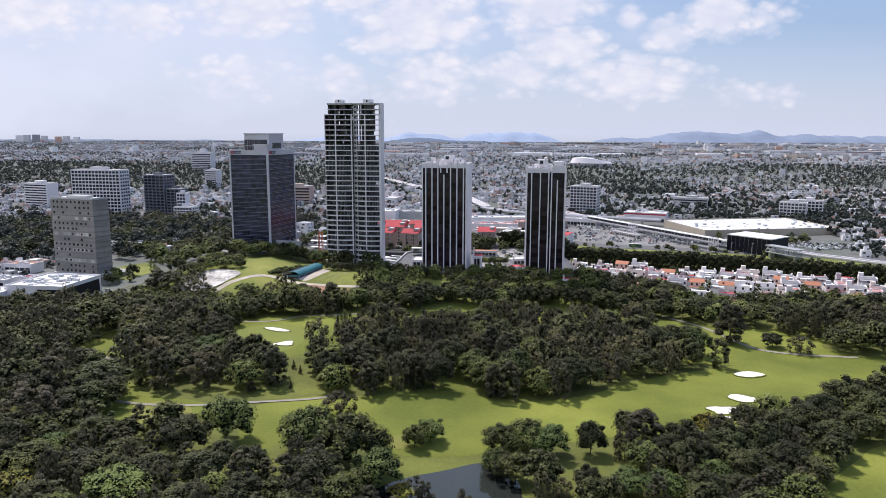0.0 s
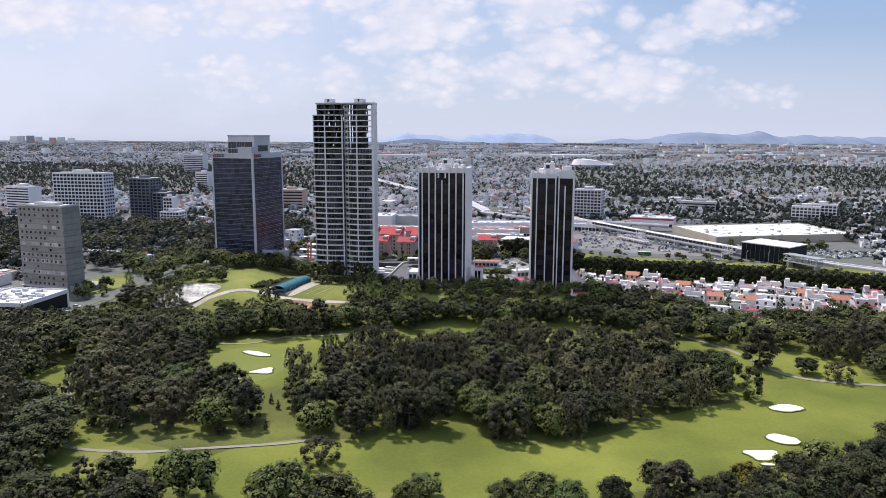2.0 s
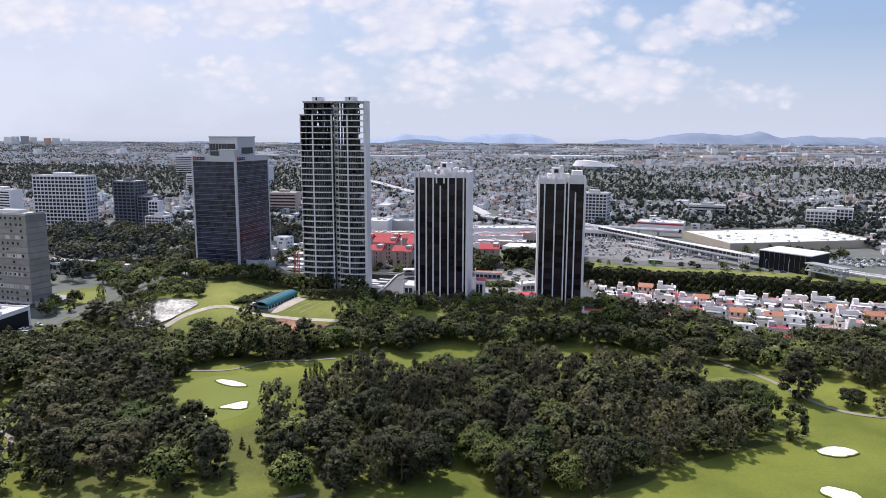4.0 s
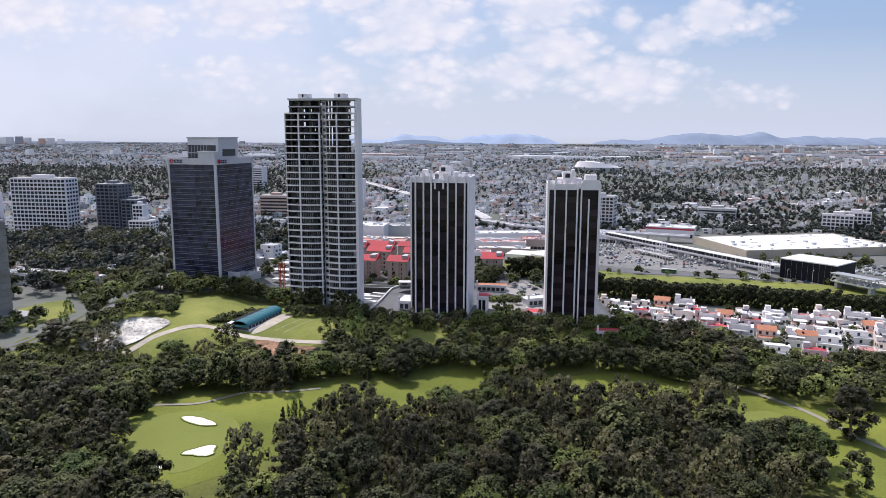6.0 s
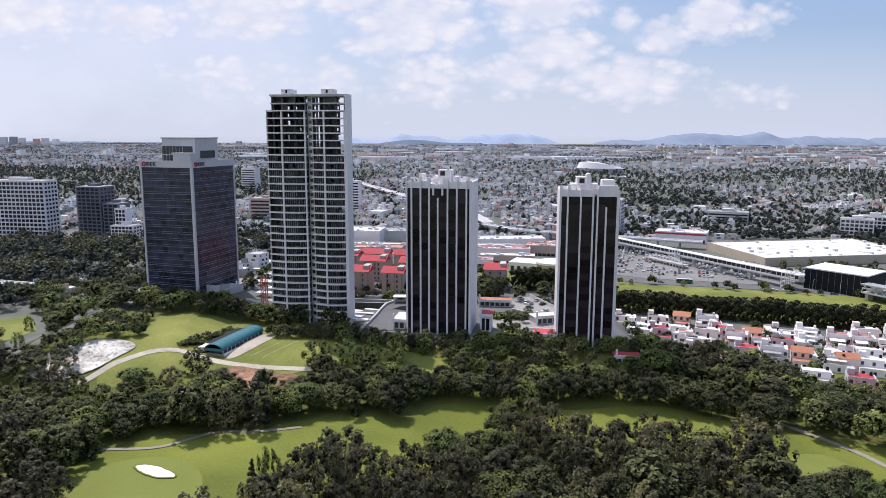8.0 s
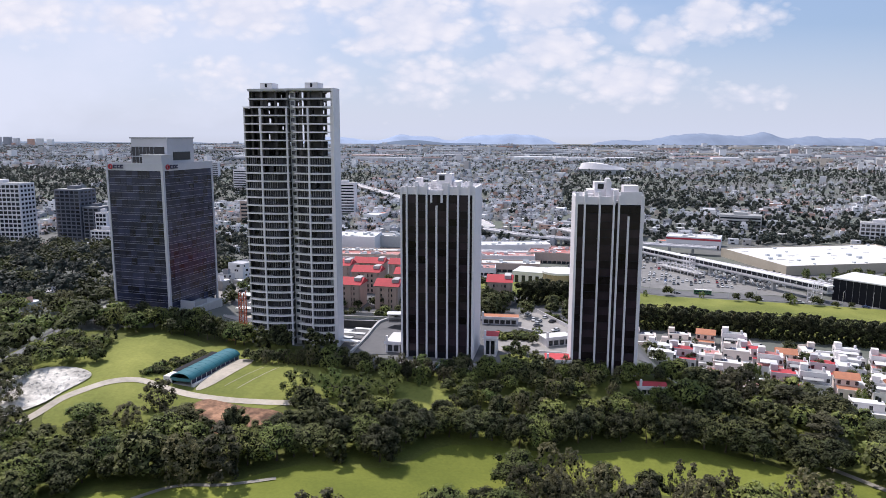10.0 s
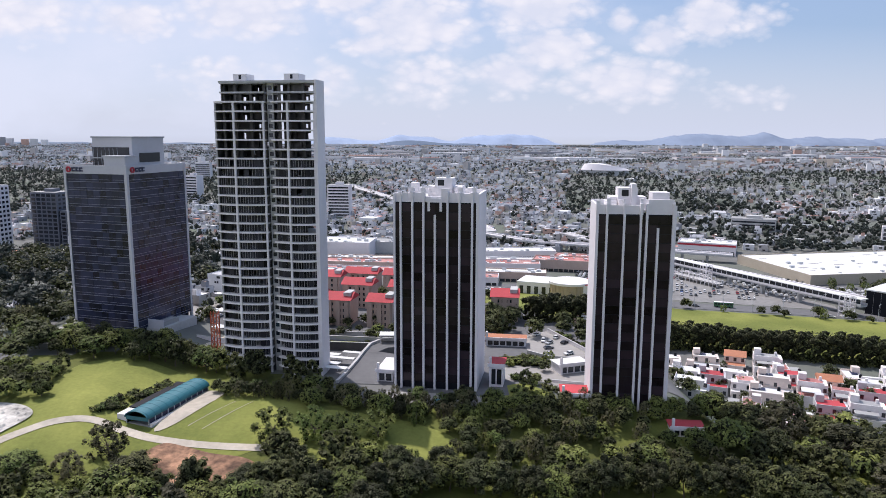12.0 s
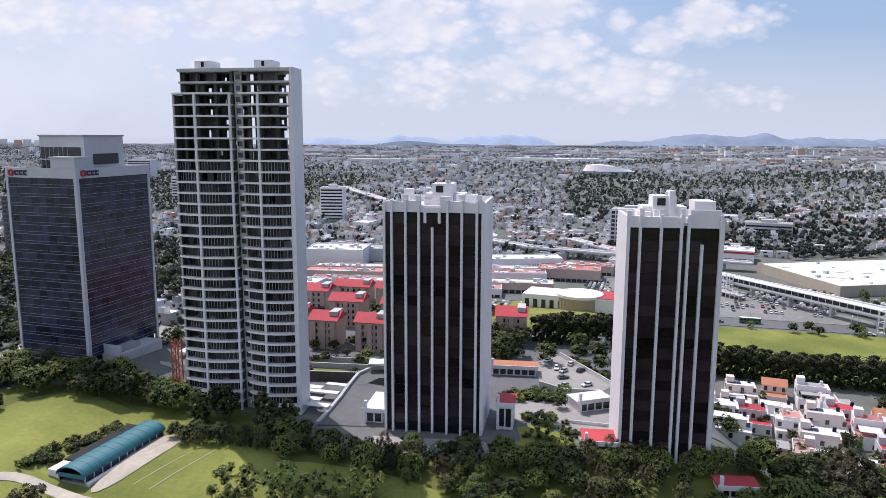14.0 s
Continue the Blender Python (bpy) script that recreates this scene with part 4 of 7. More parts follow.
def crown_lobes(r, kind, h, w):
    """Centres and radii of the masses of a crown: broad dome, tall, loose and feathery, or a narrow cone."""
    lobes = []
    if kind == "broad":
        n = 28
        for k in range(n):
            s = 1 - 1.5 * (k + 0.5) / n
            a = k * 2.39996 + r.uniform(-0.35, 0.35)
            lr = w * r.uniform(0.085, 0.19)
            q = (w * 0.5 - lr) * math.sqrt(max(1 - s * s, 0.05)) * r.uniform(0.62, 1.2)
            lobes.append((math.cos(a) * q, math.sin(a) * q, h * 0.50 + (h * 0.50 - lr) * s * r.uniform(0.7, 1.12), lr))
        for _ in range(5):
            a, q = r.uniform(0, math.tau), r.uniform(0, w * 0.2)
            lobes.append((math.cos(a) * q, math.sin(a) * q, h * r.uniform(0.42, 0.66), w * 0.2))
    elif kind == "tall":
        n = 26
        for k in range(n):
            s = (k + 0.5) / n
            lr = w * r.uniform(0.09, 0.16)
            a, q = k * 2.39996 + r.uniform(-0.4, 0.4), (w * 0.5 - lr) * math.sin(math.pi * (0.18 + 0.76 * s)) * r.uniform(0.55, 1.1)
            lobes.append((math.cos(a) * q, math.sin(a) * q, h * (0.13 + 0.85 * s) - lr * 0.5, lr))
    elif kind == "cone":
        for k in range(16):
            s = (k + 0.5) / 16
            a, q = k * 2.39996, w * 0.36 * (1 - s) * r.uniform(0.6, 1.1)
            lobes.append((math.cos(a) * q, math.sin(a) * q, h * (0.14 + 0.82 * s), w * (0.24 - 0.15 * s)))
    else:
        n = 46
        for k in range(n):
            s = (k + 0.5) / n
            a, q = k * 2.39996 + r.uniform(-0.6, 0.6), w * 0.46 * math.sqrt(math.sin(math.pi * (0.12 + 0.80 * s))) * math.sqrt(r.uniform(0.08, 1))
            lobes.append((math.cos(a) * q, math.sin(a) * q, h * (0.12 + 0.82 * s) + r.uniform(-0.05, 0.05) * h, w * r.uniform(0.055, 0.105)))
    return lobes


def make_crown(seed, kind, h, w, count, size, material, core=40, seg=6, rows=4, lobes=None, name="crown", inner=None):
    """Leaf clusters over inner lumps; their usual dark colour paints the shade inside the crown."""
    r = random.Random(seed)
    lobes = lobes or crown_lobes(r, kind, h, w)
    loose = kind == "loose"
    v, f = leaf_cloud(np.random.default_rng(seed), lobes, count, size, 0.85, loose)
    leaf_faces = len(f)
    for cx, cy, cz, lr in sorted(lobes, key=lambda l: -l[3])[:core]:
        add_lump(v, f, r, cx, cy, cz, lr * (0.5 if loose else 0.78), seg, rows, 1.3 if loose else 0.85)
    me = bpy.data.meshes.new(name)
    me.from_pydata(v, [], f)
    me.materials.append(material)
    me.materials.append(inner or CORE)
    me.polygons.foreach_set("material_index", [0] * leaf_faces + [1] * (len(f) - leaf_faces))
    return me, lobes


def make_trunk(seed, h, lobes):
    r = random.Random(seed)
    s = Shape()
    p, rad = Vector((0, 0, -0.4)), h * 0.026
    for k in range(3):
        q = p + Vector((r.uniform(-0.25, 0.25), r.uniform(-0.25, 0.25), h * 0.16))
        s.tube(p, q, rad * (1 - 0.2 * k), rad * (0.8 - 0.2 * k), 7)
        p = q
    for cx, cy, cz, lr in sorted(lobes, key=lambda l: -l[3])[:6]:
        s.tube(p - Vector((0, 0, h * 0.05)), (cx * 0.8, cy * 0.8, max(cz - lr * 0.3, p.z)), rad * 0.45, rad * 0.12, 5)
    return s.mesh("trunk", BARK)


# form, height, width, leaf clusters, cluster size, foliage, label
FORMS = (
    ("broad", 13.0, 15.0, 3500, 0.30, LEAF_MID, "broad green tree with a dense rounded leafy crown"),
    ("broad", 12.5, 13.5, 3100, 0.29, LEAF_DARK, "dark green tree with a full lumpy crown"),
    ("tall", 17.0, 12.0, 3300, 0.27, LEAF_DUSK, "tall dusky tree with a feathery dark crown"),
    ("tall", 14.0, 10.5, 2700, 0.28, LEAF_DARK, "tall dark green tree with an upright crown"),
    ("loose", 15.0, 13.0, 3600, 0.25, LEAF_OLIVE, "loose grey-green tree with an airy open crown"),
    ("broad", 13.5, 13.0, 3100, 0.29, LEAF_DARK, "large dark tree with heavy rounded foliage"),
    ("loose", 10.5, 10.0, 2300, 0.23, LEAF_MID, "light green tree with thin scattered branches"),
    ("broad", 8.5, 9.0, 1800, 0.24, LEAF_GOLD, "yellowish-green flowering tree with a rounded crown"),
    ("cone", 10.0, 4.5, 1100, 0.22, LEAF_DUSK, "slim dark conifer with a pointed crown"),
    ("broad", 12.0, 15.5, 3500, 0.30, LEAF_MID, "wide bright green tree with billowing foliage"),
    ("loose", 16.0, 12.0, 3600, 0.25, LEAF_DUSK, "tall brownish-green tree with drooping sprays"),
)
KINDS, GARDEN, SPARE = [], [], []
for i, (form, h, w, n, size, material, label) in enumerate(FORMS):
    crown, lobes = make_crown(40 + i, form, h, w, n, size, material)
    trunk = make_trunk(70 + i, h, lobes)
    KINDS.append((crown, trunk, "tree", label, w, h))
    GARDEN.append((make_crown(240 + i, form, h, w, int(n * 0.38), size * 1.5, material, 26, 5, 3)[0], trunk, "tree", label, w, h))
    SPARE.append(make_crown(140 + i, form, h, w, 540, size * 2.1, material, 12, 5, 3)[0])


def plant(kind, x, y, scale, turn, group="trees of the golf course", tall=None, forms=None):
    crown, trunk, name, label, w, h = (forms or KINDS)[kind]
    top = thing(name, pose(x, y, ground_z(x, y) - 0.1, 0, 0, turn), label, "tree", group)
    top.scale = (scale, scale, tall or scale)
    part("crown", crown, None, top)
    part("trunk", trunk, None, top)
    return top


def merged(name, placed, label, category, lift=0.0):
    """Joins many copies of a few meshes into one uncountable mass: (mesh, x, y, z, scale, turn)."""
    vs, loops, sizes, mats, slots, smooths = [], [], [], [], [], []
    total = 0
    cache = {}
    for me, x, y, z, s, a in placed:
        if me.name not in cache:
            co = np.empty(len(me.vertices) * 3)
            me.vertices.foreach_get("co", co)
            lv = np.empty(len(me.loops), dtype=np.int64)
            me.loops.foreach_get("vertex_index", lv)
            ls = np.empty(len(me.polygons), dtype=np.int64)
            me.polygons.foreach_get("loop_total", ls)
            mi = np.empty(len(me.polygons), dtype=np.int64)
            me.polygons.foreach_get("material_index", mi)
            idx = []
            for m in me.materials:
                if m not in slots:
                    slots.append(m)
                idx.append(slots.index(m))
            sm = np.empty(len(me.polygons), dtype=bool)
            me.polygons.foreach_get("use_smooth", sm)
            cache[me.name] = co.reshape(-1, 3), lv, ls, np.array(idx)[mi], sm
        co, lv, ls, mi, sm = cache[me.name]
        c, sn = math.cos(a), math.sin(a)
        p = co * s
        vs.append(np.stack([p[:, 0] * c - p[:, 1] * sn + x, p[:, 0] * sn + p[:, 1] * c + y, p[:, 2] + z], 1))
        loops.append(lv + total)
        sizes.append(ls)
        mats.append(mi)
        smooths.append(sm)
        total += len(co)
    me = bpy.data.meshes.new(name)
    v, lv, ls, mi = np.concatenate(vs), np.concatenate(loops), np.concatenate(sizes), np.concatenate(mats)
    me.vertices.add(len(v))
    me.vertices.foreach_set("co", v.ravel())
    me.loops.add(len(lv))
    me.loops.foreach_set("vertex_index", lv.astype(np.int32))
    me.polygons.add(len(ls))
    me.polygons.foreach_set("loop_start", np.concatenate([[0], np.cumsum(ls)[:-1]]).astype(np.int32))
    me.polygons.foreach_set("loop_total", ls.astype(np.int32))
    for m in slots:
        me.materials.append(m)
    me.polygons.foreach_set("material_index", mi.astype(np.int32))
    me.polygons.foreach_set("use_smooth", np.concatenate(smooths))
    me.update(calc_edges=True)
    return tagged(new(name, me), label, category, kind="stuff")


CLEAR = [rounded(p, 3) for p in (FAIR_EAST, FAIR_WEST, GLADE_RIGHT, GLADE_LEFT, GLADE_MID, GLADE_TEE, GLADE_CORNER, FIELD_WEST, FIELD_EAST)]
CLEAR.append([(-92, 388), (-92, 415), (-50, 415), (-50, 400)])
CLEAR.append([(-218, 395), (-192, 402), (-162, 440), (-162, 500), (-185, 520), (-245, 520), (-245, 462), (-208, 440)])
CLEAR.append([(150, 300), (158, 332), (185, 322), (180, 306)])
CLEAR.append([(70, 419), (70, 432), (88, 432), (88, 419)])
CLEAR.append([(-160, 398), (-150, 436), (-126, 438), (-124, 400)])
CLEAR.append([(-26, 160), (-16, 188), (12, 204), (26, 198), (26, 160)])
CLEAR.append([(104, 460), (140, 444), (148, 420), (172, 402), (186, 418), (230, 408), (350, 376), (350, 480), (104, 540)])
PLACED = []


def free_spot(x, y, gap):
    if any((x - a) ** 2 + (y - b) ** 2 < (gap * 0.5 + g * 0.5) ** 2 for a, b, g in PLACED):
        return False
    return not any(inside(x, y, poly) for poly in CLEAR)


def stand(trees, r):
    """Single trees: letter of the form, place, height and width of the crown."""
    for letter, x, y, h, w in trees:
        kind = r.choice({"B": (0, 9), "D": (1, 5), "T": (2, 10), "O": (4, 10, 4), "G": (7,), "P": (8,), "L": (6,)}[letter])
        plant(kind, x, y, w / KINDS[kind][4] * 1.08, r.uniform(0, 360), tall=h / KINDS[kind][5])
        PLACED.append((x, y, w * 0.72))


# trees of the near grounds west of the pond
NEAR_WEST = (("B", -42, 197, 16, 19.5), ("B", -27, 190, 17, 20), ("B", -19, 179, 12, 14.8), ("D", -35, 173, 14, 16.2), ("B", -28, 164, 11, 14.1), ("D", -80, 196, 14, 15.5), ("B", -70, 206, 16, 17.0), ("D", -68, 176, 12, 15.4),
             ("D", -56, 182, 10, 12.1), ("D", -53, 166, 10, 13.0), ("B", -110, 204, 10, 16), ("B", -119, 195, 8, 12.0), ("O", -137, 216, 15, 20), ("D", -126, 226, 14, 17), ("B", -117, 181, 11, 19), ("B", -86, 164, 12, 18.5), ("D", -81, 175, 11, 15.6))
NEAR_WEST_EDGE = (("G", -117, 167, 9, 14), ("D", -101, 178, 11, 16), ("D", -67, 159, 11, 14.4), ("O", -106, 163, 9, 14), ("D", -130, 246, 15, 22), ("P", -125, 272, 12, 6), ("D", -140, 200, 12, 17), ("D", -145, 230, 16, 18), ("D", -132, 184, 11, 15), ("D", -95, 190, 9, 12))
# light trees by the pond and the row south of the fairway
POND_SIDE = (("B", -5, 212, 8, 11.0), ("B", -10, 206, 8, 8.4), ("B", 18, 208, 10, 13.1), ("B", 26, 212, 11, 14.3), ("B", 34, 208, 11, 13.2), ("B", 20, 190, 9, 12.2), ("B", 15, 194, 8, 8.9), ("D", 47, 209, 12, 10.5), ("D", 41, 184, 9, 8.7),
             ("O", 33, 180, 6, 6.9), ("T", 65, 214, 14, 13.8), ("T", 57, 204, 11, 8.6), ("D", 70, 203, 11, 10.6), ("D", 78, 199, 12, 12), ("G", 90, 226, 8, 8.5), ("B", 53, 184, 8, 12.3), ("B", 63, 182, 8, 12.3), ("G", -12, 174, 4, 7))
ROW_EAST = (("D", 91, 206, 12, 13.9), ("D", 91, 192, 11, 13.3), ("D", 112, 218, 13, 13), ("D", 122, 222, 14, 15.3), ("D", 148, 244, 15, 19), ("D", 152, 230, 15, 16.5), ("D", 126, 211, 12, 15), ("D", 104, 195, 12, 13.6), ("D", 139, 220, 12, 14),
            ("O", 106, 186, 10, 11.5), ("D", 73, 178, 10, 12.3), ("D", 83, 180, 9, 10.7), ("D", 103, 209, 12, 12), ("B", 80, 188, 9, 11), ("D", 165, 250, 14, 16), ("D", 134, 234, 13, 13))
# edge of the great clump between the fairways
CLUMP_EDGE = (("B", 16, 264, 14, 15), ("B", 27, 270, 17, 19), ("B", 36, 262, 12, 13.5), ("D", 48, 267, 15, 16.9), ("D", 59, 270, 14, 12.5), ("O", 69, 277, 12, 14.3), ("D", 85, 286, 13, 17), ("D", 98, 313, 16, 16.6), ("B", 117, 316, 14, 15), ("O", 112, 304, 9, 10),
              ("T", 141, 335, 20, 16), ("D", 159, 328, 8, 11), ("O", 168, 318, 8, 12), ("D", -35, 271, 16, 18), ("O", -32, 312, 20, 15), ("D", -15, 266, 14, 17), ("O", -8, 293, 20, 14), ("D", -46, 260, 14, 13), ("D", -28, 256, 13, 13), ("T", 78, 303, 18, 14))
CLUMP_BACK = (("O", 28, 345, 17, 13), ("T", 16, 330, 15, 13), ("T", 38, 336, 16, 11), ("O", 51, 335, 16, 11.4), ("O", 64, 335, 15, 13.5), ("T", 82, 340, 15, 9), ("T", 94, 336, 18, 12), ("D", 107, 322, 14, 13.4), ("D", 118, 332, 11, 12), ("O", -28, 330, 17, 16),
              ("O", -14, 322, 13, 13), ("O", -4, 321, 16, 13), ("P", -52, 322, 12, 4.5), ("L", -48, 324, 13, 7), ("O", -38, 320, 15, 13), ("O", 5, 330, 15, 12), ("D", 70, 325, 15, 12), ("D", 46, 320, 15, 13), ("D", 27, 320, 16, 14))
# scattered trees of the western glades
GLADE_TREES = (("T", -67, 257, 16, 11.0), ("P", -74, 249, 8, 4.1), ("O", -94, 258, 13, 18), ("O", -144, 318, 17, 22), ("D", -122, 234, 13, 16), ("D", -107, 269, 14, 16.6), ("O", -37, 229, 8, 12), ("P", -64, 278, 4, 2.1), ("P", -60, 272, 4, 1.8), ("P", -60, 254, 4, 1.5),
               ("O", -106, 316, 13, 15), ("B", -102, 288, 12, 16), ("O", -116, 303, 14, 16), ("D", -146, 268, 13, 15.7), ("O", -124, 282, 12, 18), ("D", -99, 275, 12, 15))
# tall trees before the houses, meadow trees, and the airy ones at the practice lawn
FAR_TREES = (("T", 189, 345, 18, 15), ("T", 203, 352, 18, 15), ("T", 216, 345, 18, 16), ("T", 178, 350, 16, 13), ("D", 190, 378, 12, 18), ("D", 96, 434, 16, 16), ("D", 104, 424, 14, 14), ("T", 113, 438, 16, 18), ("D", 138, 416, 14, 19), ("T", 128, 426, 14, 17), ("D", 122, 385, 11, 13), ("D", 146, 388, 12, 18), ("D", 162, 394, 9, 12), ("T", 126, 398, 14, 16), ("D", 150, 406, 9, 13), ("D", 176, 388, 9, 12), ("D", 190, 402, 12, 14), ("D", 206, 398, 13, 16), ("D", 226, 392, 13, 16), ("T", 246, 388, 14, 15))
MEADOW_TREES = (("O", -97, 410, 11, 12.3), ("B", -133, 441, 6, 7), ("B", -119, 402, 7, 12.1), ("O", -104, 401, 8, 9.7), ("L", -51, 420, 10, 13), ("L", -39, 420, 10, 12), ("L", -30, 419, 9, 11.5), ("L", -19, 421, 9, 11.6), ("D", -86, 400, 9, 13.4), ("D", -53, 396, 8, 10.8), ("D", -46, 400, 8, 10.8), ("O", -152, 403, 10, 13), ("D", -163, 409, 10, 14), ("O", -142, 397, 8, 11), ("T", -174, 410, 12, 15), ("O", -150, 412, 8, 9))


def forest():
    r = random.Random(11)
    for trees in (NEAR_WEST, NEAR_WEST_EDGE, POND_SIDE, ROW_EAST, CLUMP_EDGE, CLUMP_BACK, GLADE_TREES, FAR_TREES, MEADOW_TREES):
        stand(trees, r)
    # a dark low row at the unfinished tower's foot
    for k in range(24):
        x, y = -74 + 74 * k / 23 + r.uniform(-1, 1), 452 - 15 * k / 23 + r.uniform(-1, 1)
        plant(r.choice((1, 5, 4)), x, y, r.uniform(0.36, 0.5), r.uniform(0, 360), tall=r.uniform(0.36, 0.46), forms=GARDEN)
        PLACED.append((x, y, 3.0))
    # a close belt of broad trees along the far side of the fairway
    belt = [(-120, 342), (-114, 360), (-97, 372), (-75, 375), (-58, 379), (-40, 385), (-18, 391), (2, 399), (24, 396), (51, 399), (74, 398), (92, 396), (108, 388)]
    for (ax, ay), (bx, by) in zip(belt, belt[1:]):
        m = max(1, int(math.hypot(bx - ax, by - ay) / 6.0))
        for k in range(m):
            x, y = ax + (bx - ax) * k / m + r.uniform(-1.5, 1.5), ay + (by - ay) * k / m + r.uniform(-1, 1.5)
            kind, h = r.choice((0, 1, 5, 9, 1)), r.uniform(10.5, 13.0)
            if not any((x - a) ** 2 + (y - b) ** 2 < 24 for a, b, g in PLACED):
                plant(kind, x, y, r.uniform(0.9, 1.08), r.uniform(0, 360), tall=h / KINDS[kind][5])
                PLACED.append((x, y, 8.5))
    spots = []
    for _ in range(16000):
        y = r.uniform(138, 470)
        x = r.uniform(-1, 1) * (0.63 * (y + 12) + 25)
        if not inside(x, y, GOLF_EDGE) or (186 < y < 240 and -88 < x < 60) or (y < 175 and 20 < x < 70):
            continue
        patch = noise.noise(Vector((x / 45, y / 45, 3.0)))
        if -60 < x < 112 and 275 < y < 378:
            kind, h = r.choice((4, 10, 2, 4, 1, 5, 0)), r.uniform(12.0, 17.0) * (1 - 0.2 * line(335, 360, y))
        elif y > 376:
            kind, h = r.choice((0, 1, 5, 9, 1, 3)), r.uniform(9, 12.5)
        elif y < 240:
            kind, h = r.choice((1, 1, 5, 9, 2, 10)), r.uniform(8.5, 12)
        elif x < -108:
            kind, h = r.choice((2, 3, 5, 1, 10)), r.uniform(12, 17)
        elif patch > 0.05:
            kind, h = r.choice((0, 1, 5, 5, 9, 3)), r.uniform(11, 15)
        else:
            kind, h = r.choice((2, 4, 10, 1, 5)), r.uniform(12, 17)
        if y > 408 and -45 < x < 86:
            kind, h = r.choice((0, 1, 5, 6, 4, 9)), h * 0.6
        if x < -90 and y > 352:
            h *= 0.72 if y < 392 else 0.55
        s = h / KINDS[kind][5] * r.uniform(0.92, 1.15)
        gap = KINDS[kind][4] * s * (0.5 if y > 400 and x > -48 else 0.58)
        if free_spot(x, y, gap):
            PLACED.append((x, y, gap))
            spots.append((kind, x, y, s, r.uniform(0, 360), h / KINDS[kind][5]))
    spots.sort(key=lambda q: abs(q[1]) + 0.15 * abs(q[2] - 330))
    for kind, x, y, s, a, tall in spots[:70]:
        plant(kind, x, y, s, a, tall=tall)
    rest = [((GARDEN[kind][0] if abs(x) < 115 else SPARE[kind]), x, y, ground_z(x, y), s, radians(a)) for kind, x, y, s, a, tall in spots[70:]]
    merged("woodland", rest, "mixed dark and olive-green woodland of the golf course", "woodland")


forest()

# ---- the city behind ----
def ridge(name, label, y, x0, x1, base, peaks, colour, rough_amp, seed):
    """A range of hills: summed humps of (centre, half-width, height) over a base."""
    n, rows = 220, 7
    v, f = [], []
    for j in range(rows):
        s = j / (rows - 1)
        for i in range(n + 1):
            x = x0 + (x1 - x0) * i / n
            h = sum(hh * math.exp(-(((x - c) / wd) ** 2)) for c, wd, hh in peaks)
            h += rough_amp * (noise.noise(Vector((x / 160, seed, 0))) + 0.5 * noise.noise(Vector((x / 60, seed, 5))))
            fold = 1 + 0.25 * noise.noise(Vector((x / 120, s * 3, seed)))
            v.append((x, y - 330 * (1 - s) * fold, base - 30 + (max(h, 0) + 30) * smooth(0, 1, s)))
    k = n + 1
    f = [(j * k + i, j * k + i + 1, (j + 1) * k + i + 1, (j + 1) * k + i) for j in range(rows - 1) for i in range(n)]
    me = bpy.data.meshes.new(name)
    me.from_pydata(v, [], f)
    me.polygons.foreach_set("use_smooth", [True] * len(f))
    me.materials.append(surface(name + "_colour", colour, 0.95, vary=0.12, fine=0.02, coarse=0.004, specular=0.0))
    tagged(new(name, me), label, "hills", kind="structure")


# The blue and paleness of haze are put into each range's colour.
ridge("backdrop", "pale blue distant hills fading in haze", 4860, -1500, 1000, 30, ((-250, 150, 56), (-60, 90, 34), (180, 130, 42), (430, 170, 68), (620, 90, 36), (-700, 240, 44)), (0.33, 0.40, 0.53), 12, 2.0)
ridge("backdrop", "haze-blue hills with rounded summits on the horizon", 4780, 900, 4300, 30, ((1530, 130, 54), (1420, 70, 18), (2040, 80, 46), (1900, 260, 50), (1700, 150, 30), (2420, 260, 56), (2900, 260, 40), (3700, 500, 44), (1180, 160, 36)), (0.24, 0.29, 0.38), 16, 7.0)
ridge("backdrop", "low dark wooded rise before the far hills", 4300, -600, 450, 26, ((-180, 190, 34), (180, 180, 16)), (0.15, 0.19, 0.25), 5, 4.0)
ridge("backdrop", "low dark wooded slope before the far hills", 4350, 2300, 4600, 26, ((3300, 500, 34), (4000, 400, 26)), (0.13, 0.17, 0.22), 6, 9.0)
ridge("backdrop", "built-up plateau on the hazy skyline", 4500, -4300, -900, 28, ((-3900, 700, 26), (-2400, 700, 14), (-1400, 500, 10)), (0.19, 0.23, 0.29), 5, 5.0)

ZONES = [[(-118, 540), (-118, 838), (120, 838), (200, 838), (395, 838), (395, 700), (350, 600), (430, 470), (430, 360), (330, 380), (86, 440), (86, 560), (-60, 500)],
         [(-300, 385), (-282, 440), (-290, 500), (-250, 530), (-205, 560), (-118, 560), (-118, 520), (-150, 480), (-215, 390)],
         [(-460, 815), (-460, 880), (-290, 880), (-290, 815)]]


def woods_share(x, y):
    """How much of the land is under trees."""
    s = 0.40 + 0.8 * noise.noise(Vector((x / 330, y / (190 if y < 1500 else 260), 1.7))) + 0.15 * noise.noise(Vector((x / 70, y / 70, 4.0)))
    if inside(x, y, [(150, 1080), (420, 1090), (900, 1240), (1250, 1500), (900, 1700), (330, 1760), (220, 1480)]):
        s += 0.62
    if inside(x, y, [(-900, 1200), (-160, 1130), (-120, 1600), (-1100, 1750)]):
        s += 0.85
    if inside(x, y, [(-520, 520), (-215, 500), (-160, 560), (-200, 740), (-330, 800), (-560, 800)]):
        s += 0.6
    if y > 1900:
        s -= 0.02 + 0.06 * line(1900, 2800, y)
    return s


